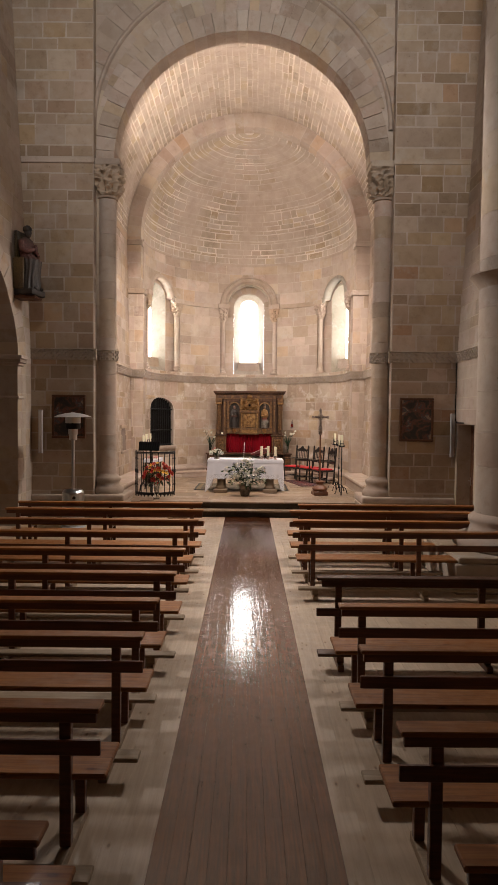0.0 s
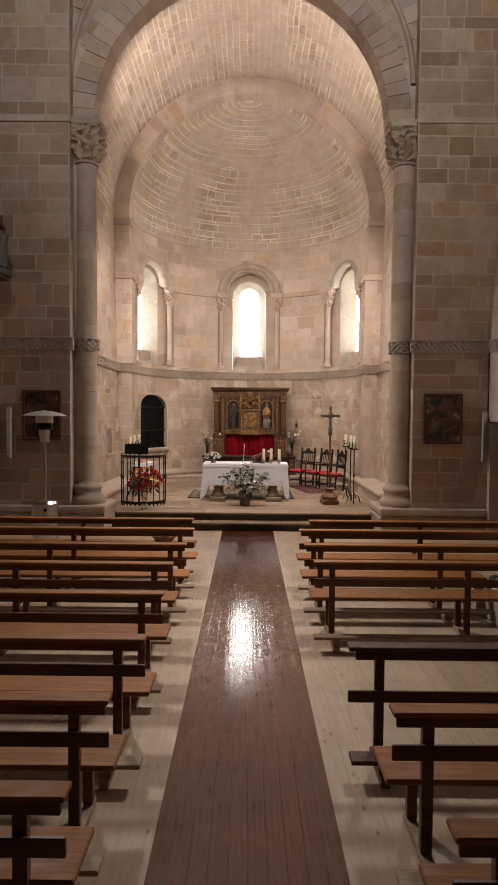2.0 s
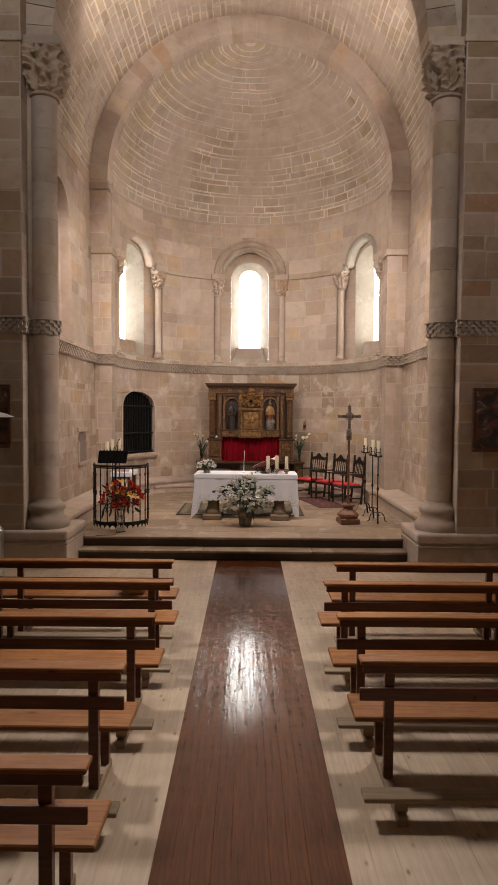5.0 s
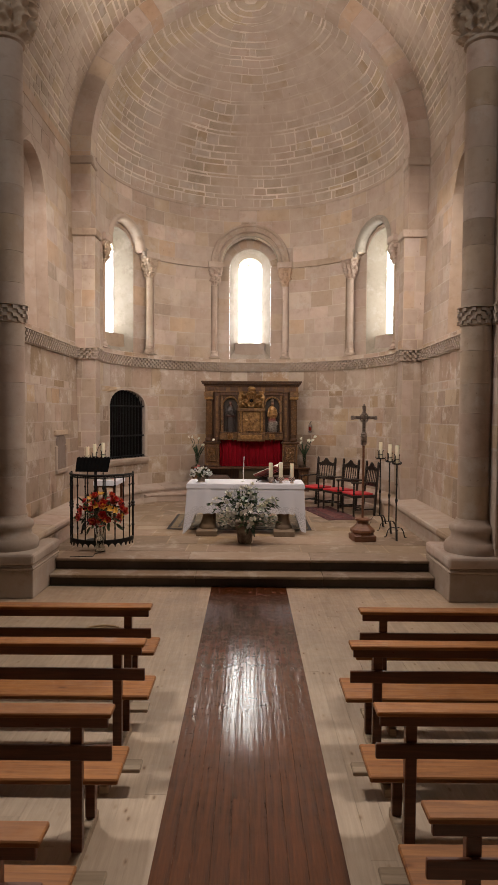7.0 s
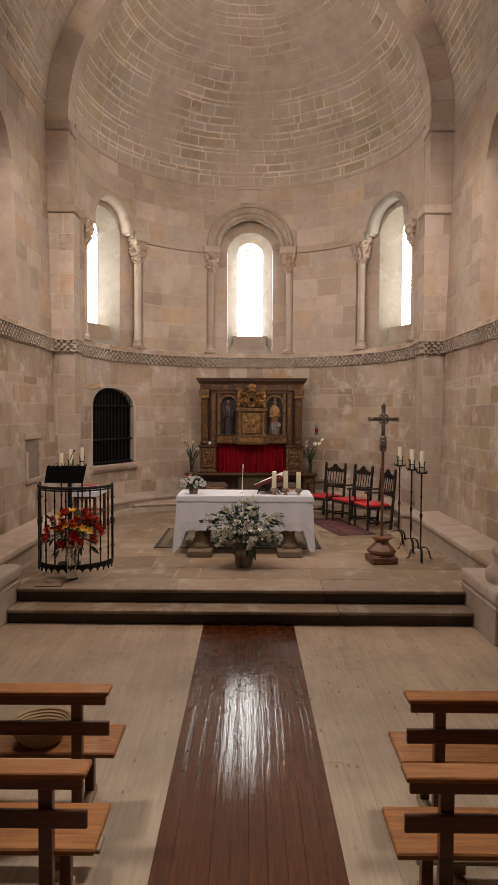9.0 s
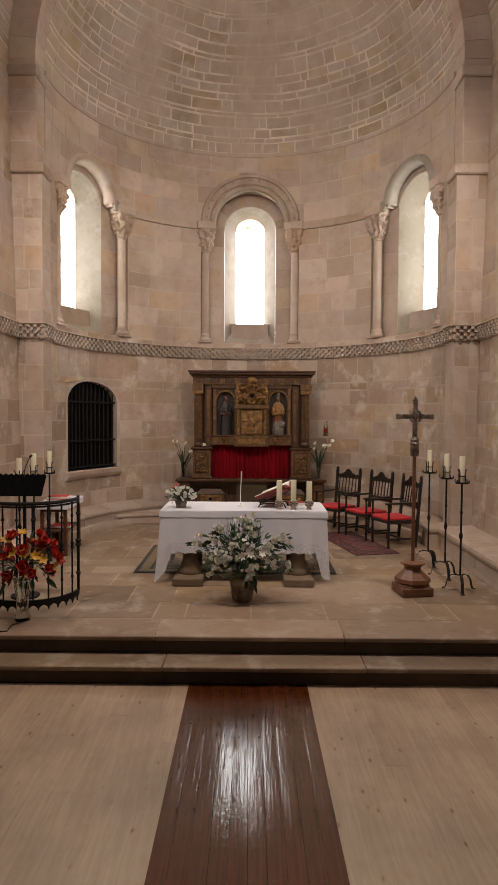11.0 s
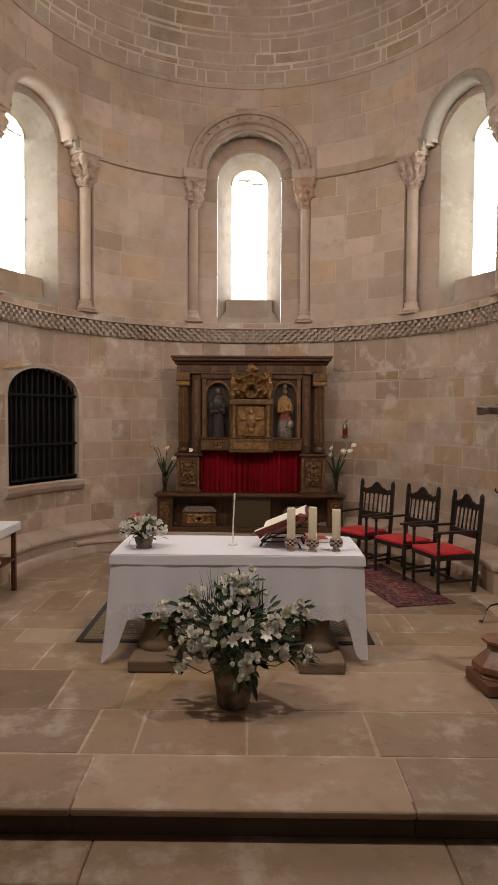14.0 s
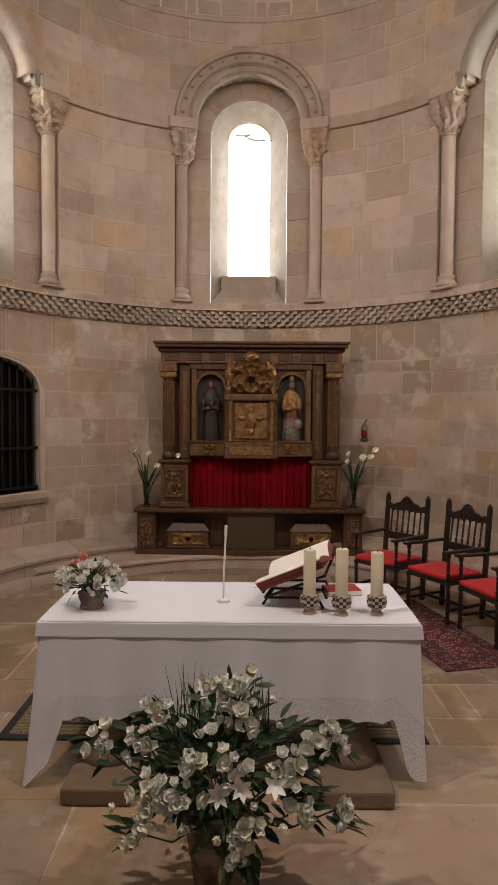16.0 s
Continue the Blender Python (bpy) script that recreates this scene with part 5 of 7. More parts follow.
skin(fc, [(contour(0, CUP_H, CUP_B, CUP_S, 16, CUP_RISE), 0.0), (contour(0, CUP_H, CUP_B, CUP_S, 16, CUP_RISE), -0.30)], STONE, "reveal", cup)
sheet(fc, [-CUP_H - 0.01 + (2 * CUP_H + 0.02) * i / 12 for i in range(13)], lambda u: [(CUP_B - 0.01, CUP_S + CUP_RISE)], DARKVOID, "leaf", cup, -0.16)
band_o = [(u * (CUP_H + 0.15) / CUP_H, z + 0.14 * max(0, (z - CUP_S) / CUP_RISE)) for u, z in contour(0, CUP_H, CUP_B, CUP_S, 20, CUP_RISE)]
skin(fc, [(band_o, -0.005), (band_o, 0.007), (contour(0, CUP_H, CUP_B, CUP_S, 20, CUP_RISE), 0.007), (contour(0, CUP_H, CUP_B, CUP_S, 20, CUP_RISE), -0.05)], STONE, "surround", cup, False)
for i in range(13):
    u = -CUP_H + 2 * CUP_H * (i + 0.5) / 13
    part("bar", tube([fc(u, CUP_B, -0.08), fc(u, CUP_S + CUP_RISE * math.sqrt(1 - (u / CUP_H) ** 2), -0.08)], 0.013, 6), IRON, cup)
for z in (1.46, 1.95, 2.66):
    part("rail", tube([fc(-CUP_H, z, -0.07), fc(0, z, -0.07), fc(CUP_H, z, -0.07)], 0.018, 6), IRON, cup)
part("lock", boxed(-0.05, 0.05, -0.02, 0.02, -0.03, 0.03), IRON, cup)
upright(cup.children[-1], fc, 0.06, 1.98, -0.05)
s_ = moulding(fc, [-CUP_H - 0.16 + (2 * CUP_H + 0.2) * i / 8 for i in range(9)], [(CUP_B - 0.17, -0.01), (CUP_B - 0.15, 0.05), (CUP_B - 0.09, 0.09), (CUP_B - 0.02, 0.10), (CUP_B, 0.08), (CUP_B, -0.16)], STONE, "sill", cup)

nic = tagged(thing("niche"), "small dark wall niche with a trefoil head", "niche", "", "structure")
fnb = lambda u, z, d: fcl(u, z, d)
cn = [(18.86, 1.42), (18.86, 1.86), (18.92, 1.90), (18.90, 2.0), (18.80, 2.06), (18.40, 2.06), (18.30, 2.0), (18.28, 1.90), (18.34, 1.86), (18.34, 1.42)]
# flat face on the wall; the hollow's shade is put into its colour
bm = bmesh.new()
bm.faces.new([bm.verts.new(fcl(u, z, 0.012)) for u, z in cn])
part("recess", bm, DIMMED, nic)
for a in ((18.24, 18.34, 1.38, 2.0), (18.86, 18.96, 1.38, 2.0)):
    part("jamb", boxed(CH_L - 0.02, CH_L + 0.03, a[0], a[1], a[2], a[3] - 0.14, 0.006), STONE, nic)
part("lintel", boxed(CH_L - 0.02, CH_L + 0.035, 18.22, 18.98, 2.06, 2.16, 0.01), STONE, nic)
part("sill", boxed(CH_L - 0.02, CH_L + 0.06, 18.22, 18.98, 1.34, 1.42, 0.01), STONE, nic)

# mouldings round the choir and apse
billets(on_apse, -END_U, END_U, 3.63, 3.84, BILLET, apse, pitch=0.060, out=0.085)
billets(fcl, CH_Y0, CH_Y1, 3.63, 3.84, BILLET, wall_cl, pitch=0.060, out=0.085)
billets(fcr, CH_Y0, CH_Y1, 3.63, 3.84, BILLET, wall_cr, pitch=0.060, out=0.085)
for sx in (-1, 1):
    x0 = AX + sx * PIL_LOW
    a, b = sorted((x0, AX + sx * choir_half(3.7)))
    billets(facing("y", CH_Y1, -1), a - (0.05 if sx > 0 else 0), b + (0.05 if sx < 0 else 0), 3.63, 3.84, BILLET, apse_arch, pitch=0.060, out=0.085)
    billets(facing("x", x0, -sx), CH_Y1 - 0.05, APSE_Y, 3.63, 3.84, BILLET, apse_arch, pitch=0.060, out=0.085)
    for z0, z1, o, half in ((6.16, 6.32, 0.05, PIL_LOW), (7.63, 7.80, 0.05, PIL_TOP)):
        x0 = AX + sx * half
        part("impost", boxed(min(x0 - sx * o, AX + sx * 3.72), max(x0 - sx * o, AX + sx * 3.72), CH_Y1 - o, APSE_Y + 0.02, z0, z1, 0.02), STONE, apse_arch)
for a, b in ((WIN_U[0] + W_JS[0], WIN_U[1] - W_JS[1]), (WIN_U[1] + W_JS[1], WIN_U[2] - W_JS[2])):
    k = 14
    moulding(on_apse, [a + (b - a) * i / k for i in range(k + 1)], [(6.30, -0.01), (6.31, 0.045), (6.45, 0.055), (6.465, -0.01)], STONE, "string_course", apse)
moulding(on_apse, [-END_U + 2 * END_U * i / 40 for i in range(41)], [(7.84, -0.01), (7.85, 0.02), (7.91, 0.03), (7.93, -0.01)], STONE, "cornice", apse)
for f, w in ((fcl, wall_cl), (fcr, wall_cr)):
    moulding(f, [CH_Y0, CH_Y1], [(7.74, -0.01), (7.745, 0.012), (7.93, 0.016), (7.94, -0.01)], STONE, "cornice", w)

# ---- altar ----
altar = thing("altar", (-0.17, 18.17, PLAT), 0, "stone altar table on two carved stone supports", "altar")
part("mensa", boxed(-1.00, 1.00, -0.38, 0.38, 0.80, 0.893, 0.01), STONE, altar)
for x in (-0.68, 0.685):
    q = smooth(part("support", lathe([(0.150, 0.09), (0.158, 0.12), (0.140, 0.155), (0.118, 0.19), (0.122, 0.215), (0.100, 0.25), (0.094, 0.34), (0.094, 0.80)], 28), SHADED_SUPPORT, altar), 50)
    q.location = (x, -0.285, 0)
    part("plinth", boxed(x - 0.185, x + 0.185, -0.64, -0.12, 0.0, 0.092, 0.014, 2), SHADED_SUPPORT, altar)
    part("support_rear", boxed(x - 0.11, x + 0.11, -0.10, 0.32, 0.0, 0.80, 0.015), SHADED_SUPPORT, altar)

cloth = thing("altar_cloth", (-0.17, 18.17, PLAT), 0, "white linen altar cloth with a lace border", "tablecloth")
HX, HY, TOPZ = 1.03, 0.405, 0.902


def cloth_point(s, f):
    """s: 0..1 round the table, f: 0 at the top edge, 1 where the lace begins, 2 at the hem."""
    per = [(-HX, -HY), (HX, -HY), (HX, HY), (-HX, HY)]
    lens = [2 * HX, 2 * HY, 2 * HX, 2 * HY]
    L = sum(lens)
    d = (s % 1.0) * L
    k = 0
    while d > lens[k]:
        d -= lens[k]
        k += 1
    a, b = Vector(per[k]), Vector(per[(k + 1) % 4])
    p = a + (b - a) * (d / lens[k])
    out = Vector(((0, -1), (1, 0), (0, 1), (-1, 0))[k])
    near = min(d, lens[k] - d)
    corner = max(0.0, 1 - near / (0.11 if k in (0, 2) else 0.30))
    cdir = (Vector((math.copysign(1, p.x), math.copysign(1, p.y)))).normalized()
    o = (out * (1 - corner) + cdir * corner).normalized()
    tail = max(0.0, min(1.0, (0.13 - near) / 0.06)) if k in (0, 2) else corner ** 1.2
    drop = 0.54 + 0.36 * tail * (1 - 3.0 * min(near, 0.13) if k in (0, 2) else 1)
    fold = math.sin(d * 19 + k + 1.5 * math.sin(d * 3.1)) * 0.013 + math.sin(d * 7.3) * 0.008
    f = f * (1 - (0.135 + 0.22 * tail) / drop) if f <= 1 else 1 - (2 - f) * (0.135 + 0.22 * tail) / drop
    flare = 0.019 + (0.028 + fold) * f ** 1.2 + (0.075 if p.x < 0 else 0.018) * corner ** 2 * f ** 1.4
    q = p + o * flare
    return Vector((q.x, q.y, TOPZ - drop * f + 0.003 * math.sin(d * 30) * f))


bm = bmesh.new()
N, M = 420, 16
rows = [[bm.verts.new(cloth_point((i + 0.5) / N, j / M)) for i in range(N)] for j in range(M + 1)]
for p, q in zip(rows, rows[1:]):
    for i in range(N):
        bm.faces.new((p[i], p[(i + 1) % N], q[(i + 1) % N], q[i]))
bm.faces.new(rows[0])
smooth(part("linen", bm, LINEN, cloth), 50)
bm = bmesh.new()
rows = [[bm.verts.new(cloth_point((i + 0.5) / N, 1.001 + 0.999 * j / 4 - (0.14 * abs(math.sin(i * 0.30)) if j == 4 else 0)) + Vector((0, 0, 0.001))) for i in range(N)] for j in range(5)]
for p, q in zip(rows, rows[1:]):
    for i in range(N):
        bm.faces.new((p[i], p[(i + 1) % N], q[(i + 1) % N], q[i]))
part("lace_border", bm, LACE, cloth, "white openwork lace hem")
bm = bmesh.new()
per = [(-HX + 2 * HX * i / 40, -HY) for i in range(40)] + [(HX, -HY + 2 * HY * i / 16) for i in range(16)] + [(HX - 2 * HX * i / 40, HY) for i in range(40)] + [(-HX, HY - 2 * HY * i / 16) for i in range(16)]
rows = []
for j, (o, z) in enumerate(((-0.02, TOPZ + 0.004), (0.010, TOPZ + 0.003), (0.022, TOPZ - 0.010), (0.028, TOPZ - 0.083), (0.022, TOPZ - 0.084))):
    rows.append([bm.verts.new((x * (1 + o / HX), y * (1 + o / HY), z)) for i, (x, y) in enumerate(per)])
for p, q in zip(rows, rows[1:]):
    for i in range(len(per)):
        bm.faces.new((p[i], p[(i + 1) % len(per)], q[(i + 1) % len(per)], q[i]))
bm.faces.new(rows[0])
part("top_cloth", bm, LINEN, cloth)
ATOP = PLAT + TOPZ + 0.005


# ---- flowers ----
LEAF, leaf_n, leaf_b = material("dark_green_leaf", (0.03, 0.07, 0.02), 0.65)
leaf_n.links.new(ramp(leaf_n, leaf_n.nodes.new("ShaderNodeNewGeometry").outputs["Random Per Island"], [(0.0, (0.010, 0.028, 0.010)), (0.7, (0.026, 0.06, 0.02)), (1.0, (0.08, 0.12, 0.04))]), leaf_b.inputs["Base Color"])
PETAL, petal_n, petal_b = material("white_petal", (0.86, 0.85, 0.79), 0.55)
petal_b.inputs["Subsurface Weight"].default_value = 0.05
REDPETAL, rp_n, rp_b = material("red_petal", (0.45, 0.03, 0.03), 0.5)
rp_n.links.new(ramp(rp_n, rp_n.nodes.new("ShaderNodeNewGeometry").outputs["Random Per Island"], [(0.0, (0.30, 0.010, 0.02)), (0.6, (0.55, 0.03, 0.025)), (1.0, (0.75, 0.18, 0.05))]), rp_b.inputs["Base Color"])
YELPETAL, _, _ = material("yellow_petal", (0.72, 0.42, 0.05), 0.5)
PINKPETAL, _, _ = material("pink_petal", (0.75, 0.25, 0.22), 0.5)
STAMEN, _, _ = material("yellow_stamen", (0.55, 0.38, 0.08), 0.6)
TERRA, ter_n, ter_b = material("weathered_terracotta", (0.25, 0.15, 0.10), 0.85)
ter_n.links.new(ramp(ter_n, noise_out(ter_n, 9, 5), [(0.32, (0.06, 0.042, 0.03)), (0.5, (0.16, 0.12, 0.085)), (0.68, (0.30, 0.245, 0.19))]), ter_b.inputs["Base Color"])
bumped(ter_n, ter_b, noise_out(ter_n, 20, 4), 0.5, 0.008)


def petal(bm, m, length, width, curl, n=4):
    """One bent petal or leaf along +x of the frame m."""
    prev = None
    for i in range(n + 1):
        f = i / n
        w = width * math.sin(math.pi * min(0.97, 0.12 + 0.88 * f)) ** 0.8 if i < n else 0.001
        z = length * curl * (f ** 2) * 0.8
        x = length * f
        row = [bm.verts.new(m @ Vector((x, -w / 2, z))), bm.verts.new(m @ Vector((x, 0, z - width * 0.18 * math.sin(math.pi * f)))), bm.verts.new(m @ Vector((x, w / 2, z)))]
        if prev:
            for k in range(2):
                bm.faces.new((prev[k], prev[k + 1], row[k + 1], row[k]))
        prev = row


def flower_mesh(name, mat, petals, length, width, up, curl, seed, layers=1):
    bm = bmesh.new()
    r = random.Random(seed)
    for l in range(layers):
        for i in range(petals):
            a = 360 * i / petals + l * 180 / petals + r.uniform(-8, 8)
            m = pose(0, 0, 0.004 * l, 0, 0, a) @ pose(0, 0, 0, 0, -(up + l * 22) + r.uniform(-8, 8), 0)
            petal(bm, m, length * (1 - 0.2 * l) * r.uniform(0.9, 1.1), width, curl)
    me = bpy.data.meshes.new(name)
    bm.to_mesh(me)
    bm.free()
    me.materials.append(mat)
    for p in me.polygons:
        p.use_smooth = True
    return me


LILY = flower_mesh("flower", PETAL, 6, 0.055, 0.032, 36, -0.25, 1)
ROSE = flower_mesh("flower", PETAL, 5, 0.036, 0.036, 28, 0.3, 2, 2)
BUD = flower_mesh("flower", PETAL, 5, 0.030, 0.026, 62, 0.1, 3, 2)


def bouquet(t, centre, rx, rz, count, meshes, seed, size=1.0, leaves=120, leaf_len=0.12, z0=-0.2):
    """Blooms spread over a dome, with leaves and stems between."""
    r = random.Random(seed)
    c = Vector(centre)
    for i in range(count):
        a = r.uniform(0, 2 * math.pi)
        e = math.asin(r.uniform(z0, 1.0))
        k = r.uniform(0.72, 1.03)
        d = Vector((math.cos(a) * math.cos(e) * rx, math.sin(a) * math.cos(e) * rx * 0.72, math.sin(e) * rz)) * k
        o = new("flower", r.choice(meshes))
        o.parent = t
        q = (d + Vector((0, -0.10, 0.08))).to_track_quat("Z", "Y")
        s = size * r.uniform(0.8, 1.25)
        o.matrix_basis = Matrix.Translation(c + d) @ q.to_matrix().to_4x4() @ Matrix.Rotation(r.uniform(0, 6), 4, "Z") @ Matrix.Diagonal((s, s, s, 1))
    bm = bmesh.new()
    for i in range(leaves):
        a = r.uniform(0, 2 * math.pi)
        e = math.asin(r.uniform(z0 - 0.25, 1.0))
        k = r.uniform(0.25, 0.95)
        d = Vector((math.cos(a) * math.cos(e) * rx, math.sin(a) * math.cos(e) * rx * 0.72, math.sin(e) * rz)) * k
        q = (d + Vector((r.uniform(-.1, .1), r.uniform(-.1, .1), r.uniform(-0.05, 0.1)))).to_track_quat("X", "Z")
        m = Matrix.Translation(c + d) @ q.to_matrix().to_4x4() @ Matrix.Rotation(r.uniform(-1, 1), 4, "X")
        petal(bm, m, leaf_len * r.uniform(0.6, 1.4), leaf_len * r.uniform(0.25, 0.5), r.uniform(-0.5, 0.2), 3)
    for i in range(count // 2):
        a = r.uniform(0, 2 * math.pi)
        e = math.asin(r.uniform(z0, 1.0))
        d = Vector((math.cos(a) * math.cos(e) * rx, math.sin(a) * math.cos(e) * rx * 0.72, math.sin(e) * rz)) * 0.85
        tube([c + Vector((0, 0, -rz * 0.5)), c + d * 0.5, c + d], 0.0035, 4, bm)
    tagged(part("foliage", bm, LEAF, t), kind="stuff")


lil = thing("flower_arrangement", (-0.17, 16.98, PLAT), 0, "large white lily arrangement in a weathered stone pot", "flowers")
smooth(part("pot", lathe([(0.10, 0.0), (0.115, 0.02), (0.135, 0.16), (0.15, 0.26), (0.165, 0.275), (0.168, 0.31), (0.15, 0.315), (0.14, 0.28), (0.02, 0.27)], 28), TERRA, lil))
bouquet(lil, (0, 0.02, 0.50), 0.44, 0.34, 50, [ROSE, BUD], 4, 0.9, 330, 0.085, -0.4)
WHITER, wh_n, wh_b = material("ivory_petal", (0.80, 0.78, 0.66), 0.6)
SPRIG = flower_mesh("flower", PETAL, 5, 0.026, 0.024, 24, 0.1, 21, 2)
CREAM = flower_mesh("flower", WHITER, 6, 0.046, 0.040, 44, -0.1, 22, 2)
BIGLILY = flower_mesh("flower", PETAL, 6, 0.058, 0.027, 36, -0.2, 23)
ROUND = flower_mesh("flower", WHITER, 6, 0.034, 0.036, 58, 0.5, 24, 3)
heads = ((0.0, 0.92, 0.055, 9), (0.09, 0.93, 0.04, 4), (-0.27, 0.83, 0.04, 4), (-0.34, 0.72, 0.04, 4), (-0.50, 0.66, 0.06, 6), (-0.23, 0.53, 0.085, 22),
         (0.09, 0.80, 0.05, 5), (0.03, 0.64, 0.06, 6), (0.31, 0.63, 0.05, 5), (0.40, 0.72, 0.05, 5), (0.48, 0.73, 0.045, 6), (0.37, 0.48, 0.05, 6),
         (0.52, 0.44, 0.045, 6), (0.08, 0.43, 0.055, 7), (-0.35, 0.38, 0.03, 2), (0.09, 0.33, 0.03, 3), (-0.12, 0.60, 0.05, 4))
hr = random.Random(77)
bl = bmesh.new()
for hx, hz, spread, count in heads:
    hx *= 0.94
    hy = -0.30 * math.sqrt(max(0.05, 1 - (hx / 0.6) ** 2)) * (1.25 - hz)
    for k in range(round(count * 1.7)):
        d = Vector((hr.gauss(0, 0.6), hr.uniform(-1, 0.2), hr.gauss(0, 0.7))) * spread
        o = new("flower", hr.choice((SPRIG, SPRIG, ROSE, CREAM)))
        o.parent = lil
        q = (d + Vector((hx * 0.1, -0.05, 0.03))).to_track_quat("Z", "Y")
        o.matrix_basis = Matrix.Translation(Vector((hx, hy, hz)) + d) @ q.to_matrix().to_4x4() @ Matrix.Rotation(hr.uniform(0, 6), 4, "Z")
    for k in range(9):
        d = Vector((hr.gauss(0, 1), hr.uniform(-0.3, 1), hr.gauss(-0.3, 0.8))) * spread
        q = (d + Vector((hx * 0.5, hy * 0.3, hr.uniform(-0.12, 0.12)))).to_track_quat("X", "Z")
        petal(bl, Matrix.Translation(Vector((hx, hy + 0.03, hz - 0.03)) + d) @ q.to_matrix().to_4x4() @ Matrix.Rotation(hr.uniform(-1, 1), 4, "X"), hr.uniform(0.06, 0.13), hr.uniform(0.025, 0.05), hr.uniform(-0.6, 0.1), 4)
    o = part("stem", tube([(hx * 0.1, 0, 0.30), (hx * 0.6, hy * 0.5, hz * 0.7), (hx, hy, hz)], 0.004, 5), LEAF, lil)
tagged(part("leaves", bl, LEAF, lil), kind="stuff")
for hx, hz, me in ((-0.10, 0.67, BIGLILY), (0.09, 0.58, BIGLILY), (0.22, 0.58, BIGLILY), (0.0, 0.56, BIGLILY), (-0.42, 0.47, ROUND), (0.0, 0.41, ROUND), (0.165, 0.43, ROUND), (0.25, 0.44, ROUND), (0.20, 0.65, ROUND)):
    o = new("flower", me)
    o.parent = lil
    o.matrix_basis = Matrix.Translation((hx, -0.34 * math.sqrt(1 - (hx / 0.6) ** 2) * (1.3 - hz), hz)) @ Vector((hx * 0.6, -1, hr.uniform(-0.1, 0.5))).to_track_quat("Z", "Y").to_matrix().to_4x4() @ Matrix.Rotation(hr.uniform(0, 6), 4, "Z")
bm = bmesh.new()
gr = random.Random(8)
for i in range(46):
    a = gr.uniform(-1, 1)
    x0 = gr.choice((-0.14, 0.16)) + gr.uniform(-0.05, 0.05)
    petal(bm, Matrix.Translation((x0, 0, 0.6)) @ pose(0, 0, 0, 0, 0, gr.uniform(0, 360)) @ pose(0, 0, 0, 0, -80 + gr.uniform(-9, 9), 0), 0.38 * gr.uniform(0.7, 1), 0.006, -0.05)
tagged(part("grass_tuft", bm, LEAF, lil), kind="stuff")

pot2 = thing("potted_flowers", (-0.98, 17.99, ATOP), 0, "small bowl of white and pink flowers on the altar", "flowers")
smooth(part("bowl", lathe([(0.055, 0.0), (0.07, 0.004), (0.07, 0.014), (0.06, 0.02), (0.075, 0.06), (0.082, 0.09), (0.075, 0.092), (0.02, 0.085)], 24), TERRA, pot2))
bouquet(pot2, (0, 0, 0.13), 0.20, 0.14, 90, [ROSE, BUD, SPRIG], 9, 0.95, 50, 0.05, -0.1)
o = new("flower", flower_mesh("flower", PINKPETAL, 5, 0.05, 0.04, 50, 0.2, 5, 2))
o.parent, o.location = pot2, (-0.05, 0, 0.27)
o = new("flower", o.data)
o.parent, o.location = pot2, (-0.10, 0.02, 0.23)

red = thing("flower_vase", (-2.40, 16.22, PLAT), 0, "glass vase of red and yellow silk flowers", "flowers")
GLASS, _, glb = material("vase_glass", (0.75, 0.80, 0.76), 0.08)
glb.inputs["Transmission Weight"].default_value = 1.0
smooth(part("vase", lathe([(0.075, 0.0), (0.08, 0.02), (0.06, 0.10), (0.065, 0.25), (0.095, 0.42), (0.09, 0.425)], 24), GLASS, red))
RED1 = flower_mesh("flower", REDPETAL, 6, 0.075, 0.06, 30, 0.2, 11, 2)
YEL1 = flower_mesh("flower", YELPETAL, 6, 0.065, 0.035, 30, 0.0, 12)
bouquet(red, (0, 0, 0.62), 0.36, 0.30, 46, [RED1, RED1, YEL1], 14, 0.95, 70, 0.12, -0.6)

# ---- on the altar ----
mic = thing("microphone", (-0.22, 18.13, ATOP), 0, "thin white gooseneck microphone on a small base", "microphone")
WHITEP, _, _ = material("white_plastic", (0.75, 0.75, 0.72), 0.4)
part("base", lathe([(0.04, 0), (0.04, 0.012), (0.02, 0.02)], 20), WHITEP, mic)
part("stem", tube([(0, 0, 0.01), (0.003, 0, 0.2), (0.012, 0, 0.40)], 0.006, 8), WHITEP, mic)
part("capsule", tube([(0.012, 0, 0.40), (0.014, 0, 0.46)], 0.009, 10), WHITEP, mic)

stand = thing("book_stand", (0.25, 18.24, ATOP), -102, "black metal book stand with scrolled feet", "book stand")
for x in (-0.15, 0.0, 0.15):
    part("foot", tube([(x, -0.14, 0.0), (x, -0.12, 0.04), (x, 0.0, 0.05), (x, 0.10, 0.05), (x, 0.12, 0.0)], 0.007, 6), IRON, stand)
part("back_frame", tube([(-0.2, -0.12, 0.06), (0.2, -0.12, 0.06), (0.2, 0.13, 0.20), (-0.2, 0.13, 0.20)], 0.007, 6, closed=True), IRON, stand)
part("lip", tube([(-0.2, -0.13, 0.085), (0.2, -0.13, 0.085)], 0.006, 6), IRON, stand)
book = thing("missal", (0.25, 18.24, ATOP + 0.085), -102, "open missal with red leather covers on the stand", "book")
PAGE, _, _ = material("book_pages", (0.76, 0.72, 0.64), 0.8)
PAGE_EDGE, _, _ = material("red_stained_page_edge", (0.20, 0.055, 0.045), 0.7)
REDLEATHER, _, _ = material("red_leather", (0.34, 0.02, 0.018), 0.5)
tilt = pose(0, -0.13, 0.0, 30, 0, 0)
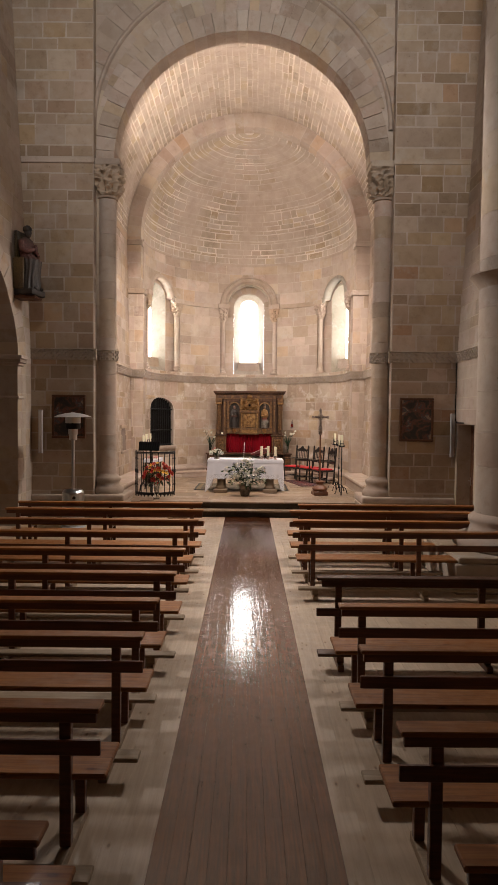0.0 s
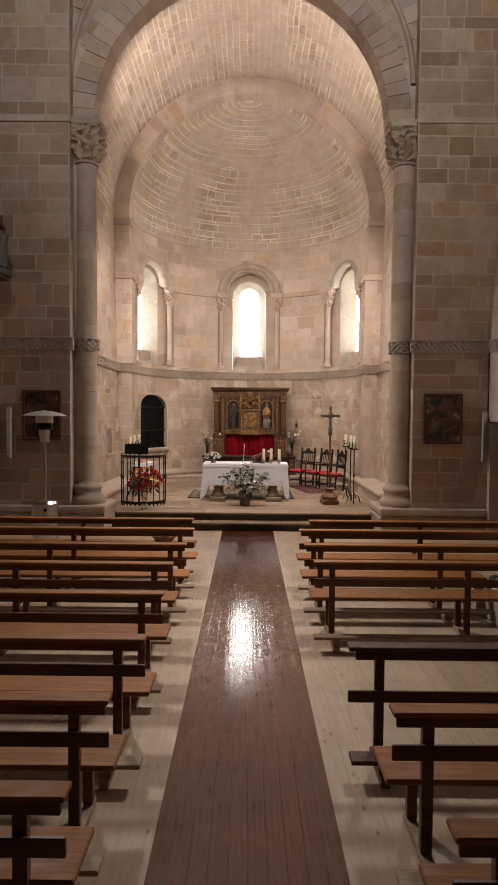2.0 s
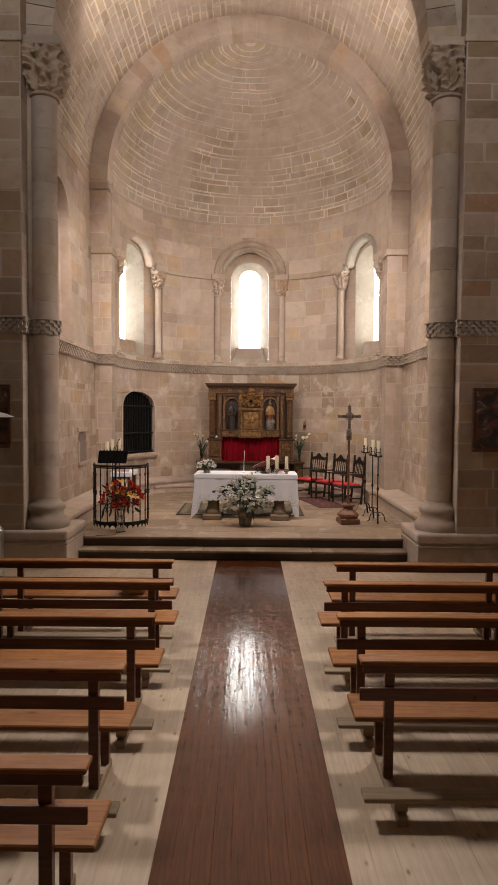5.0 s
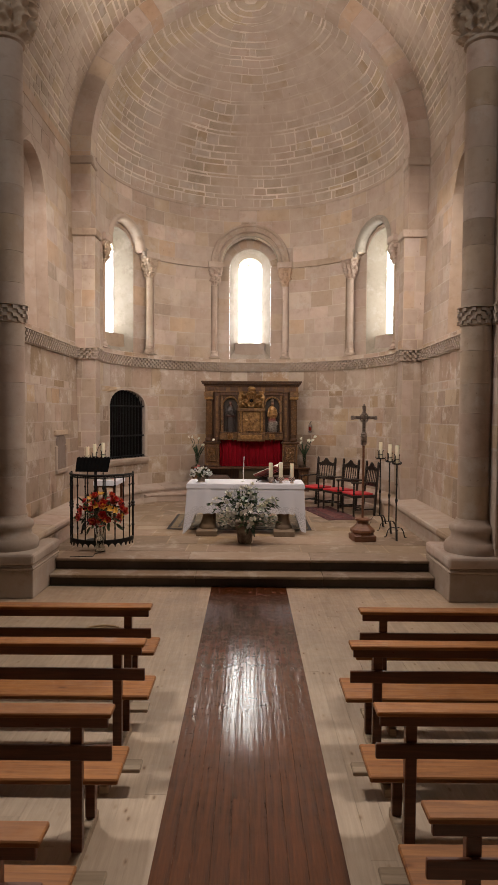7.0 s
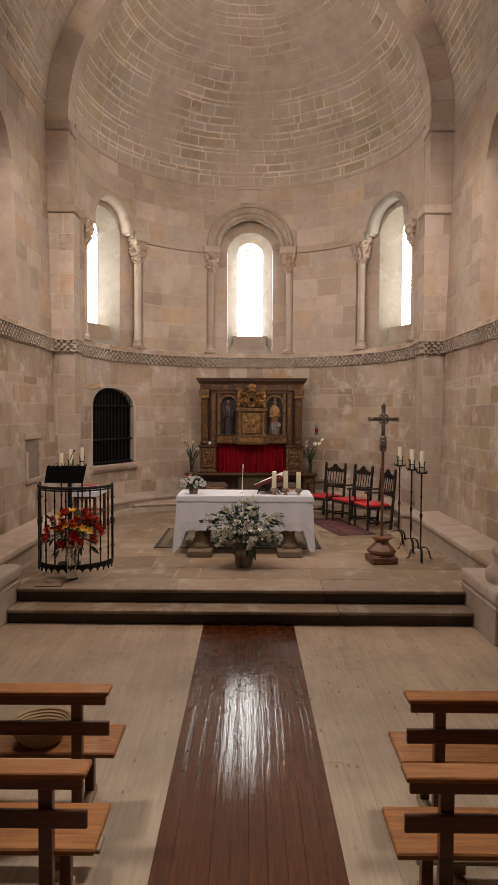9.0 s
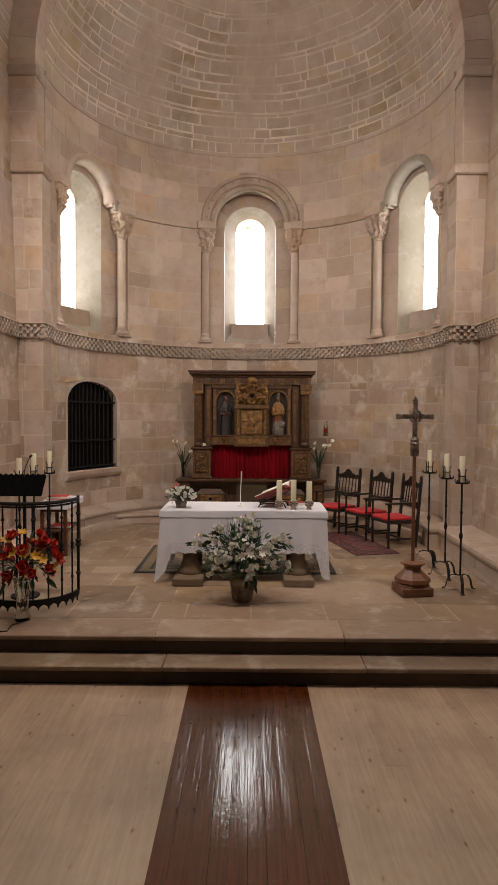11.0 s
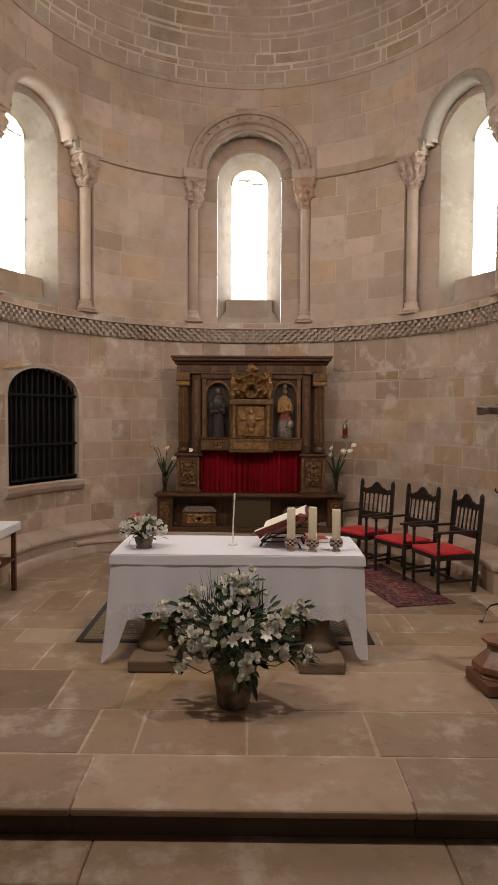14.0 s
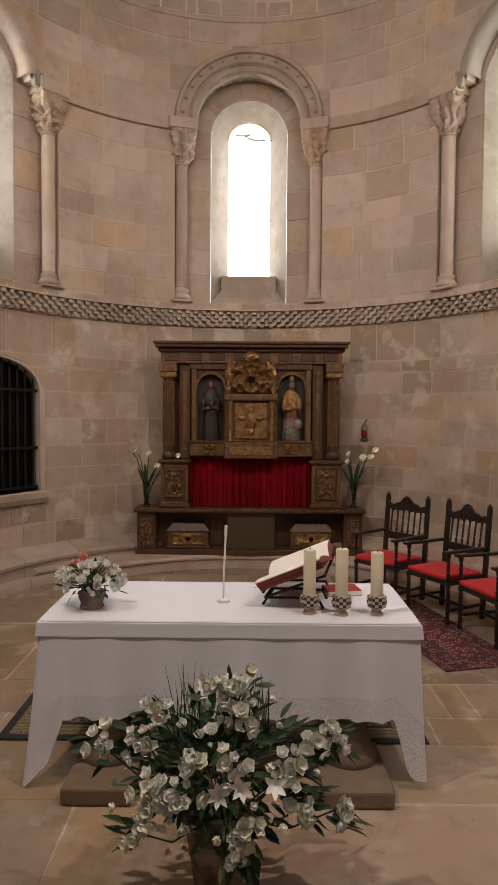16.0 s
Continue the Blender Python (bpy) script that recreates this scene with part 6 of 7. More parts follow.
for side in (-1, 1):
    bm = bmesh.new()
    rows = []
    for i in range(9):
        f = i / 8
        x = side * (0.002 + 0.215 * f)
        z = 0.035 * math.sin(math.pi * (0.12 + 0.62 * f)) + 0.03 * f
        rows.append([bm.verts.new(tilt @ Vector((x, y, zz))) for y, zz in ((0.0, z + 0.012), (0.31, z + 0.012), (0.31, z + 0.006), (0.0, z + 0.006))])
    for p, q in zip(rows, rows[1:]):
        for k in range(4):
            bm.faces.new((p[k], p[(k + 1) % 4], q[(k + 1) % 4], q[k]))
    bm.faces.new(rows[0])
    bm.faces.new(rows[-1][::-1])
    bmesh.ops.recalc_face_normals(bm, faces=bm.faces)
    part("open_page", bm, PAGE, book)
    bm = bmesh.new()
    rows = []
    for i in range(9):
        f = i / 8
        x = side * (0.002 + 0.212 * f)
        z = 0.035 * math.sin(math.pi * (0.12 + 0.62 * f)) + 0.03 * f
        rows.append([bm.verts.new(tilt @ Vector((x, y, zz))) for y, zz in ((0.002, z + 0.0055), (0.308, z + 0.0055), (0.308, z * 0.5 - 0.012), (0.002, z * 0.5 - 0.012))])
    for p, q in zip(rows, rows[1:]):
        for k in range(4):
            bm.faces.new((p[k], p[(k + 1) % 4], q[(k + 1) % 4], q[k]))
    bm.faces.new(rows[0])
    bm.faces.new(rows[-1][::-1])
    bmesh.ops.recalc_face_normals(bm, faces=bm.faces)
    part("page_block", bm, PAGE_EDGE, book, "red-stained page edges")
    bm = box(bmesh.new(), 0, 0.225, -0.008, 0.32, -0.004, 0.0)
    bmesh.ops.transform(bm, matrix=tilt @ Matrix.Rotation(-0.22, 4, "Y") @ Matrix.Diagonal((side, 1, 1, 1)), verts=bm.verts)
    bmesh.ops.recalc_face_normals(bm, faces=bm.faces)
    part("cover", bm, REDLEATHER, book)
book.scale = stand.scale = (1.38, 1.38, 1.05)
bk2 = thing("closed_book", (0.52, 18.34, ATOP), 8, "closed red-edged book lying on the altar", "book")
part("cover", boxed(-0.11, 0.11, -0.08, 0.08, 0, 0.035, 0.003), REDLEATHER, bk2)
part("page_block", boxed(-0.105, 0.112, -0.082, 0.075, 0.004, 0.031), PAGE, bk2)

CHECK, chk_n, chk_b = material("chequered_ceramic", (0.6, 0.5, 0.4), 0.4)
tc = chk_n.nodes.new("ShaderNodeTexCoord")
ck = chk_n.nodes.new("ShaderNodeTexChecker")
ck.inputs["Scale"].default_value = 58
ck.inputs["Color1"].default_value, ck.inputs["Color2"].default_value = (0.50, 0.38, 0.30, 1), (0.03, 0.028, 0.03, 1)
chk_n.links.new(tc.outputs["Object"], ck.inputs["Vector"])
chk_n.links.new(ck.outputs["Color"], chk_b.inputs["Base Color"])
CLAY, _, _ = material("pinkish_clay", (0.45, 0.33, 0.26), 0.6)
for x, y, h in ((0.28, 17.91, 0.265), (0.46, 17.89, 0.275), (0.66, 17.90, 0.255)):
    t = thing("candle_holder", (x, y, ATOP), 0, "white candle in a chequered pottery holder", "candle", "altar candles")
    smooth(part("foot", lathe([(0.034, 0), (0.034, 0.006), (0.022, 0.025), (0.026, 0.036)], 20), CLAY, t))
    smooth(part("cup", lathe([(0.026, 0.034), (0.046, 0.048), (0.050, 0.075), (0.046, 0.108), (0.040, 0.110)], 24), CHECK, t))
    c = part("candle", lathe([(0.031, 0.10), (0.031, 0.10 + h - 0.004), (0.028, 0.10 + h)], 24), WAX, t)
    smooth(c)
    part("wick", tube([(0, 0, 0.10 + h), (0.002, 0, 0.115 + h)], 0.002, 5), IRON, c)
    t.scale = (1.15, 1.15, 1.0)


# ---- rugs ----
def rug_material(name, cols, scale):
    m, nt, b = material(name, cols[0], 0.95)
    tc = nt.nodes.new("ShaderNodeTexCoord")
    v = nt.nodes.new("ShaderNodeTexVoronoi")
    v.inputs["Scale"].default_value = scale
    v.distance = "MANHATTAN"
    nt.links.new(tc.outputs["Object"], v.inputs["Vector"])
    w = nt.nodes.new("ShaderNodeTexWave")
    w.wave_type, w.inputs["Scale"].default_value, w.inputs["Distortion"].default_value = "RINGS", scale * 0.45, 5.0
    nt.links.new(tc.outputs["Object"], w.inputs["Vector"])
    a = ramp(nt, v.outputs["Distance"], [(0.14, cols[1]), (0.30, cols[0]), (0.46, cols[2]), (0.58, cols[1]), (0.70, cols[0])])
    c = ramp(nt, w.outputs["Fac"], [(0.35, (0.6, 0.6, 0.6)), (0.75, (1.2, 1.2, 1.2))])
    nt.links.new(mixed(nt, 0.7, a, c, "MULTIPLY"), b.inputs["Base Color"])
    bumped(nt, b, noise_out(nt, 300, 2), 0.4, 0.002)
    return m


RUG_A = rug_material("brown_patterned_pile", [(0.10, 0.075, 0.05), (0.30, 0.24, 0.15), (0.03, 0.025, 0.02)], 9)
RUG_A2 = rug_material("gold_border_pile", [(0.20, 0.145, 0.08), (0.33, 0.27, 0.17), (0.05, 0.035, 0.025)], 16)
RUG_B = rug_material("dark_red_patterned_pile", [(0.10, 0.012, 0.014), (0.38, 0.22, 0.18), (0.035, 0.012, 0.018)], 12)
RUG_B2 = rug_material("red_border_pile", [(0.05, 0.010, 0.014), (0.30, 0.16, 0.13), (0.13, 0.015, 0.018)], 20)
BLACKPILE = fabric("black_pile", (0.012, 0.010, 0.010))


def rug(name, place, turn, w, l, field, border, label):
    t = thing(name, place, turn, label, "rug")
    part("edge", boxed(-w / 2, w / 2, -l / 2, l / 2, 0.0, 0.008, 0.003), BLACKPILE if field is RUG_A else border, t)
    part("border", boxed(-w / 2 + 0.06, w / 2 - 0.06, -l / 2 + 0.06, l / 2 - 0.06, 0.004, 0.0095), border, t)
    part("inner_line", boxed(-w / 2 + 0.19, w / 2 - 0.19, -l / 2 + 0.19, l / 2 - 0.19, 0.004, 0.0108), BLACKPILE, t)
    part("field", boxed(-w / 2 + 0.215, w / 2 - 0.215, -l / 2 + 0.215, l / 2 - 0.215, 0.004, 0.012), field, t)


rug("altar_rug", (-0.29, 19.10, PLAT), 0, 2.70, 1.80, RUG_A, RUG_A2, "dark patterned oriental rug under the altar")
rug("side_rug", (1.62, 20.35, PLAT), 14, 0.72, 1.90, RUG_B, RUG_B2, "dark red oriental runner rug before the chairs")


# ---- chairs ----
def twist_leg(h, r, bm=None, x=0, y=0, z=0):
    prof = [(r, 0.0), (r * 1.25, 0.03), (r * 0.7, 0.06)]
    k = max(3, int((h - 0.12) / 0.032))
    for i in range(k):
        z0 = 0.06 + (h - 0.12) * i / k
        prof += [(r * 0.72, z0 + 0.004), (r * 1.12, z0 + (h - 0.12) / k * 0.5)]
    prof += [(r * 0.72, h - 0.06), (r * 1.2, h - 0.03), (r * 1.2, h)]
    return lathe(prof, 12, bm=bm, centre=(x, y, z))


def armchair():
    """Faces -y; stands on its own origin."""
    t = thing("armchair", (0, 0, 0), 0, "black carved wooden armchair with red velvet seat", "chair", "choir chairs")
    w, d = 0.27, 0.24
    for sx in (-1, 1):
        smooth(part("front_leg", twist_leg(0.42, 0.022, x=sx * w, y=-d), CHAIR_WOOD, t), 60)
        smooth(part("arm_post", twist_leg(0.24, 0.019, x=sx * w, y=-d, z=0.46), CHAIR_WOOD, t), 60)
        bm = box(bmesh.new(), sx * w - 0.024, sx * w + 0.024, d - 0.02, d + 0.02, 0.0, 1.10, 0.004)
        for v in bm.verts:
            if v.co.z > 0.5:
                v.co.y += (v.co.z - 0.45) * 0.14
        part("back_post", bm, CHAIR_WOOD, t)
        part("arm", boxed(sx * w - 0.032, sx * w + 0.032, -d - 0.06, d + 0.03, 0.70, 0.728, 0.010, 2), CHAIR_WOOD, t)
        part("side_stretcher", boxed(sx * w - 0.014, sx * w + 0.014, -d, d, 0.13, 0.16, 0.004), CHAIR_WOOD, t)
        part("side_rail", boxed(sx * w - 0.018, sx * w + 0.018, -d, d, 0.39, 0.45, 0.004), CHAIR_WOOD, t)
        f = part("finial", lathe([(0.024, 0), (0.028, 0.02), (0.014, 0.04), (0.006, 0.05)], 10), CHAIR_WOOD, t)
        f.location = (sx * w, d + 0.09, 1.10)
    part("front_rail", boxed(-w, w, -d - 0.018, -d + 0.018, 0.39, 0.45, 0.006), CHAIR_WOOD, t)
    part("rear_rail", boxed(-w, w, d - 0.018, d + 0.018, 0.39, 0.45, 0.006), CHAIR_WOOD, t)
    part("cross_stretcher", boxed(-w, w, -0.014, 0.014, 0.135, 0.165, 0.004), CHAIR_WOOD, t)
    smooth(part("seat", boxed(-w + 0.005, w - 0.005, -d - 0.03, d - 0.02, 0.44, 0.485, 0.022, 3), CUSHION, t, "red velvet seat cushion"))
    lean = lambda z: d + (z - 0.45) * 0.14
    part("lower_rail", boxed(-w, w, lean(0.66) - 0.014, lean(0.66) + 0.014, 0.62, 0.70, 0.006), CHAIR_WOOD, t)
    bm = bmesh.new()
    prev = None
    n = 24
    for i in range(n + 1):
        x = -w + 2 * w * i / n
        f = abs(x) / w
        top = 1.035 + 0.075 * math.exp(-(f / 0.30) ** 4) + 0.012 * math.cos(f * 14) - 0.02 * f
        bot = 0.96 - 0.015 * abs(math.sin(f * 8))
        y = lean(1.0)
        row = [bm.verts.new(p) for p in ((x, y - 0.016, bot), (x, y - 0.016, top), (x, y + 0.016, top), (x, y + 0.016, bot))]
        if prev:
            for k in range(4):
                bm.faces.new((prev[k], row[k], row[(k + 1) % 4], prev[(k + 1) % 4]))
        else:
            bm.faces.new(row)
        prev = row
    bm.faces.new(prev[::-1])
    bmesh.ops.recalc_face_normals(bm, faces=bm.faces)
    part("crest_rail", bm, CHAIR_WOOD, t)
    for i in range(6):
        x = -w + 2 * w * (i + 1) / 7
        sp = part("spindle", twist_leg(0.27, 0.011), CHAIR_WOOD, t)
        sp.matrix_basis = pose(x, lean(0.70), 0.70, -8, 0, 0)
    return t


ch = armchair()
ch.matrix_basis = pose(1.47, 21.42, PLAT, 0, 0, -49)
copy_thing(ch, pose(1.92, 20.84, PLAT, 0, 0, -60))
copy_thing(ch, pose(2.24, 20.18, PLAT, 0, 0, -73))


# ---- iron candle stands ----
def candle_stand(x, y, turn, h):
    t = thing("candle_stand", (x, y, PLAT), turn, "black wrought-iron candle stand with a tall white candle", "candle stand", "iron candle stands")
    for a in (30, 150, 270):
        c, s = math.cos(radians(a)), math.sin(radians(a))
        prof = [(0.012, 0.19), (0.06, 0.195), (0.115, 0.175), (0.155, 0.12), (0.172, 0.05), (0.185, 0.012), (0.22, 0.008)]
        bm = bmesh.new()
        rows = []
        for r, z in prof:
            rows.append([bm.verts.new((r * c - s * o, r * s + c * o, z + e)) for o, e in ((-0.018, 0), (0.018, 0), (0.018, 0.010), (-0.018, 0.010))])
        for p, q in zip(rows, rows[1:]):
            for k in range(4):
                bm.faces.new((p[k], p[(k + 1) % 4], q[(k + 1) % 4], q[k]))
        bm.faces.new(rows[0])
        bm.faces.new(rows[-1][::-1])
        bmesh.ops.recalc_face_normals(bm, faces=bm.faces)
        part("leg", bm, IRON, t)
    z1 = h - 0.17
    smooth(part("pole", lathe([(0.012, 0.19), (0.012, 0.62), (0.018, 0.64), (0.026, 0.67), (0.018, 0.70), (0.012, 0.72), (0.012, z1 * 0.72), (0.02, z1 * 0.72 + 0.02), (0.012, z1 * 0.72 + 0.04), (0.012, z1)], 10), IRON, t))
    part("drip_pan", lathe([(0.015, z1), (0.075, z1 + 0.008), (0.08, z1 + 0.028), (0.07, z1 + 0.03), (0.02, z1 + 0.02)], 16), IRON, t)
    for k in range(4):
        a = radians(45 + 90 * k)
        c, s = math.cos(a), math.sin(a)
        part("scroll", tube([(0.075 * c, 0.075 * s, z1 + 0.01), (0.10 * c, 0.10 * s, z1 + 0.03), (0.095 * c, 0.095 * s, z1 + 0.055)], 0.007, 6), IRON, t)
        part("prong", tube([(0.045 * c, 0.045 * s, z1 + 0.02), (0.045 * c, 0.045 * s, z1 + 0.15), (0.062 * c, 0.062 * s, z1 + 0.18)], 0.006, 6), IRON, t)
    part("cup_ring", tube([(0.045 * math.cos(k * math.pi / 8), 0.045 * math.sin(k * math.pi / 8), z1 + 0.10) for k in range(16)], 0.006, 6, closed=True), IRON, t)
    c = part("candle", lathe([(0.033, z1 + 0.025), (0.033, z1 + 0.33), (0.029, z1 + 0.335)], 20), WAX, t)
    smooth(c)
    part("wick", tube([(0, 0, z1 + 0.33), (0.002, 0, z1 + 0.35)], 0.002, 5), IRON, c)


for x, y, a, h in ((2.43, 18.80, 10, 1.46), (2.46, 18.10, 0, 1.45), (2.44, 17.42, -8, 1.46), (-3.00, 19.0, 20, 1.40), (-3.02, 18.40, 0, 1.40), (-3.00, 17.80, -20, 1.38)):
    candle_stand(x, y, a, h)

# ---- processional cross ----
WOODBASE = wood_material("waxed_pine_block", (0.10, 0.038, 0.017), (0.20, 0.082, 0.037), 0, 0.4, 0.1)
cr = thing("processional_cross", (1.845, 17.33, PLAT), 8, "tarnished metal processional cross on a wooden pole", "cross")
smooth(part("base", lathe([(0.20, 0.0), (0.20, 0.11), (0.185, 0.125), (0.21, 0.15), (0.205, 0.19), (0.13, 0.26), (0.10, 0.29), (0.10, 0.32), (0.14, 0.35), (0.14, 0.37), (0.10, 0.385)], 8, 22.5, 382.5), WOODBASE, cr), 30)
part("plinth", boxed(-0.19, 0.19, -0.19, 0.19, 0.0, 0.10, 0.012), WOODBASE, cr)
part("pole", tube([(0, 0, 0.36), (0, 0, 1.66)], 0.021, 14), WOODBASE, cr)
smooth(part("knop", lathe([(0.024, 1.62), (0.05, 1.64), (0.055, 1.66), (0.055, 1.76), (0.06, 1.78), (0.045, 1.80), (0.055, 1.82), (0.03, 1.86)], 8), COPPER, cr), 30)
part("upright", boxed(-0.028, 0.028, -0.012, 0.012, 1.84, 2.27, 0.005), COPPER, cr)
part("arm", boxed(-0.20, 0.20, -0.0135, 0.0135, 2.07, 2.125, 0.005), COPPER, cr)
for x, z in ((-0.20, 2.0975), (0.20, 2.0975), (0, 2.27)):
    o = part("finial", boxed(-0.035, 0.035, -0.012, 0.012, -0.035, 0.035, 0.012), COPPER, cr)
    o.location = (x, 0, z)
o = part("orb", lathe([(0.005, 0), (0.016, 0.01), (0.016, 0.022), (0.004, 0.034)], 12), COPPER, cr)
o.location = (0, 0, 2.30)
bm = bmesh.new()
for i in range(28):
    a, b, c2 = (2 * math.pi * (i + k) / 28 for k in (0, 0.5, 1))
    q = [(0.06 * math.cos(a), -0.004, 2.0975 + 0.06 * math.sin(a)), (0.105 * math.cos(b), -0.004, 2.0975 + 0.105 * math.sin(b)), (0.06 * math.cos(c2), -0.004, 2.0975 + 0.06 * math.sin(c2))]
    f_ = [bm.verts.new(p) for p in q] + [bm.verts.new((p[0], 0.004, p[2])) for p in q]
    bm.faces.new(f_[:3])
    bm.faces.new(f_[3:][::-1])
    for k in range(3):
        bm.faces.new((f_[k], f_[(k + 1) % 3], f_[3 + (k + 1) % 3], f_[3 + k]))
part("rays", bm, COPPER, cr)
part("halo", tube([(0.07 * math.cos(k * math.pi / 12), -0.012, 2.0975 + 0.07 * math.sin(k * math.pi / 12)) for k in range(24)], 0.010, 6, closed=True), COPPER, cr)
bm = bmesh.new()
blob(bm, (0, -0.02, 2.10), (0.022, 0.014, 0.07), 2)
part("boss", bm, COPPER, cr)

# ---- iron railing with lectern ----
cg = thing("iron_railing", (-2.545, 16.98, PLAT), 0, "semicircular black wrought-iron railing of a lectern", "railing")
R = 0.51
arcp = lambda r, z, n=32: [(r * math.cos(math.pi + math.pi * i / n), r * math.sin(math.pi + math.pi * i / n), z) for i in range(n + 1)]
part("top_rail", tube(arcp(R, 1.15), 0.020, 8), IRON, cg)
part("top_rail_lower", tube(arcp(R, 1.115), 0.011, 6), IRON, cg)
bm = bmesh.new()
rows = []
for i in range(33):
    a = math.pi + math.pi * i / 32
    rows.append([bm.verts.new((r * math.cos(a), r * math.sin(a), z)) for r, z in ((R - 0.012, 0.06), (R + 0.012, 0.06), (R + 0.012, 0.12), (R - 0.012, 0.12))])
for p, q in zip(rows, rows[1:]):
    for k in range(4):
        bm.faces.new((p[k], p[(k + 1) % 4], q[(k + 1) % 4], q[k]))
part("bottom_band", bm, IRON, cg)
for i in range(15):
    bm = bmesh.new()
    pts3 = []
    a0, a1 = (math.pi + math.pi * (i + k) / 15 for k in (0.06, 0.94))
    for r in (R - 0.006, R + 0.010):
        for a, z in ((a0, 0.062), (a1, 0.062), ((a0 * 0.62 + a1 * 0.38), 0.035), ((a0 + a1) / 2, 0.0), ((a0 * 0.38 + a1 * 0.62), 0.035)):
            pts3.append(bm.verts.new((r * math.cos(a), r * math.sin(a), z)))
    bm.faces.new([pts3[k] for k in (0, 2, 3, 4, 1)])
    bm.faces.new([pts3[k] for k in (6, 9, 8, 7, 5)])
    o5 = (0, 2, 3, 4, 1)
    for k in range(5):
        a, b = o5[k], o5[(k + 1) % 5]
        bm.faces.new((pts3[b], pts3[a], pts3[a + 5], pts3[b + 5]))
    part("pendant", bm, IRON, cg)
for i in range(11):
    a = math.pi + math.pi * i / 10
    end = i in (0, 10)
    k = 1.7 if end else 1.0
    prof = [(0.010 * k, 0.10), (0.010 * k, 0.28), (0.019 * k, 0.30), (0.010 * k, 0.32), (0.010 * k, 0.60), (0.022 * k, 0.625), (0.013 * k, 0.65), (0.022 * k, 0.675), (0.010 * k, 0.70), (0.010 * k, 0.96), (0.019 * k, 0.98), (0.010 * k, 1.0), (0.010 * k, 1.14 + (0.04 if end else 0))]
    o = part("post", lathe(prof, 8), IRON, cg)
    o.location = (R * math.cos(a), R * math.sin(a), 0)

lec = thing("lectern_desk", (-2.72, 16.98, PLAT + 1.15), 0, "black openwork reading desk on the railing", "lectern")
bm = bmesh.new()
n = 18
row0, row1 = [], []
for i in range(n + 1):
    x = -0.27 + 0.54 * i / n
    row0.append((x, -0.02, 0.02))
    row1.append((x * 1.04, 0.13, 0.24 + (0.022 if i % 2 else 0)))
f0 = [bm.verts.new(p) for p in row0]
f1 = [bm.verts.new(p) for p in row1]
g0 = [bm.verts.new((p[0], p[1] + 0.025, p[2])) for p in row0]
g1 = [bm.verts.new((p[0], p[1] + 0.025, p[2])) for p in row1]
for i in range(n):
    bm.faces.new((f0[i], f0[i + 1], f1[i + 1], f1[i]))
    bm.faces.new((g0[i + 1], g0[i], g1[i], g1[i + 1]))
    bm.faces.new((f1[i], f1[i + 1], g1[i + 1], g1[i]))
    bm.faces.new((f0[i + 1], f0[i], g0[i], g0[i + 1]))
bm.faces.new((f0[0], f1[0], g1[0], g0[0]))
bm.faces.new((f0[n], g0[n], g1[n], f1[n]))
part("desk", bm, BLACKCLOTH, lec)
part("stem", tube([(0.05, 0.08, -1.15), (0.05, 0.08, 0.1)], 0.02, 8), IRON, lec)
part("foot", lathe([(0.16, -1.15), (0.16, -1.13), (0.03, -1.11)], 16, centre=(0.05, 0.08, 0)), IRON, lec)
mc = thing("lectern_microphone", (-2.68, 17.08, PLAT + 1.37), 0, "thin black gooseneck microphone on the lectern", "microphone")
part("stem", tube([(0, 0, 0), (0.01, 0, 0.1), (0.05, 0, 0.2), (0.075, -0.01, 0.24)], 0.005, 6), IRON, mc)
part("capsule", tube([(0.07, -0.01, 0.235), (0.095, -0.012, 0.26)], 0.012, 8), IRON, mc)
tagged(part("cable", tube([(-2.38, 16.35, PLAT + 0.006), (-2.36, 16.15, PLAT + 0.006), (-2.44, 16.02, PLAT + 0.006), (-2.42, 15.85, PLAT + 0.006), (-2.75, 15.80, PLAT + 0.006)], 0.006, 6), IRON), "thin black cable trailing over the step", "cable")

# credence table with books
cd = thing("credence_table", (-2.99, 19.52, PLAT), 0, "small dark wooden side table with a white cloth", "table")
for x in (-0.17, 0.17):
    for y in (-0.36, 0.36):
        part("leg", boxed(x - 0.025, x + 0.025, y - 0.025, y + 0.025, 0, 0.76, 0.004), BENCH_DARK, cd)
part("top", boxed(-0.21, 0.21, -0.42, 0.42, 0.76, 0.79, 0.004), BENCH_DARK, cd)
part("shelf", boxed(-0.19, 0.19, -0.38, 0.38, 0.36, 0.385, 0.004), BENCH_DARK, cd)
part("rail", boxed(-0.19, 0.19, -0.385, -0.365, 0.66, 0.76), BENCH_DARK, cd)
part("cloth", boxed(-0.23, 0.23, -0.44, 0.44, 0.70, 0.80, 0.008), LINEN, cd, "white linen cloth")
for k, (z, y) in enumerate(((0.80, -0.2), (0.84, -0.18), (0.385, -0.1))):
    b = thing("red_book", (-2.97, 19.52 + y, PLAT + z), 5 * k, "red bound book lying flat", "book", "red books")
    part("cover", boxed(-0.15, 0.15, -0.11, 0.11, 0, 0.038, 0.004), CUSHION, b)
    part("page_block", boxed(-0.145, 0.152, -0.113, 0.105, 0.005, 0.033), PAGE, b)

# ---- retable ----
RTX, RTS = -0.09, 0.945   # axis and narrowing of the altarpiece
rt = thing("retable", (RTX, 22.85, 0.53), 0, "carved walnut and gilt altarpiece with two niche statues", "altarpiece")
rt.scale = (RTS, 1, 1)
# local x from the axis, y backwards, z from the step
ZB = 0.53


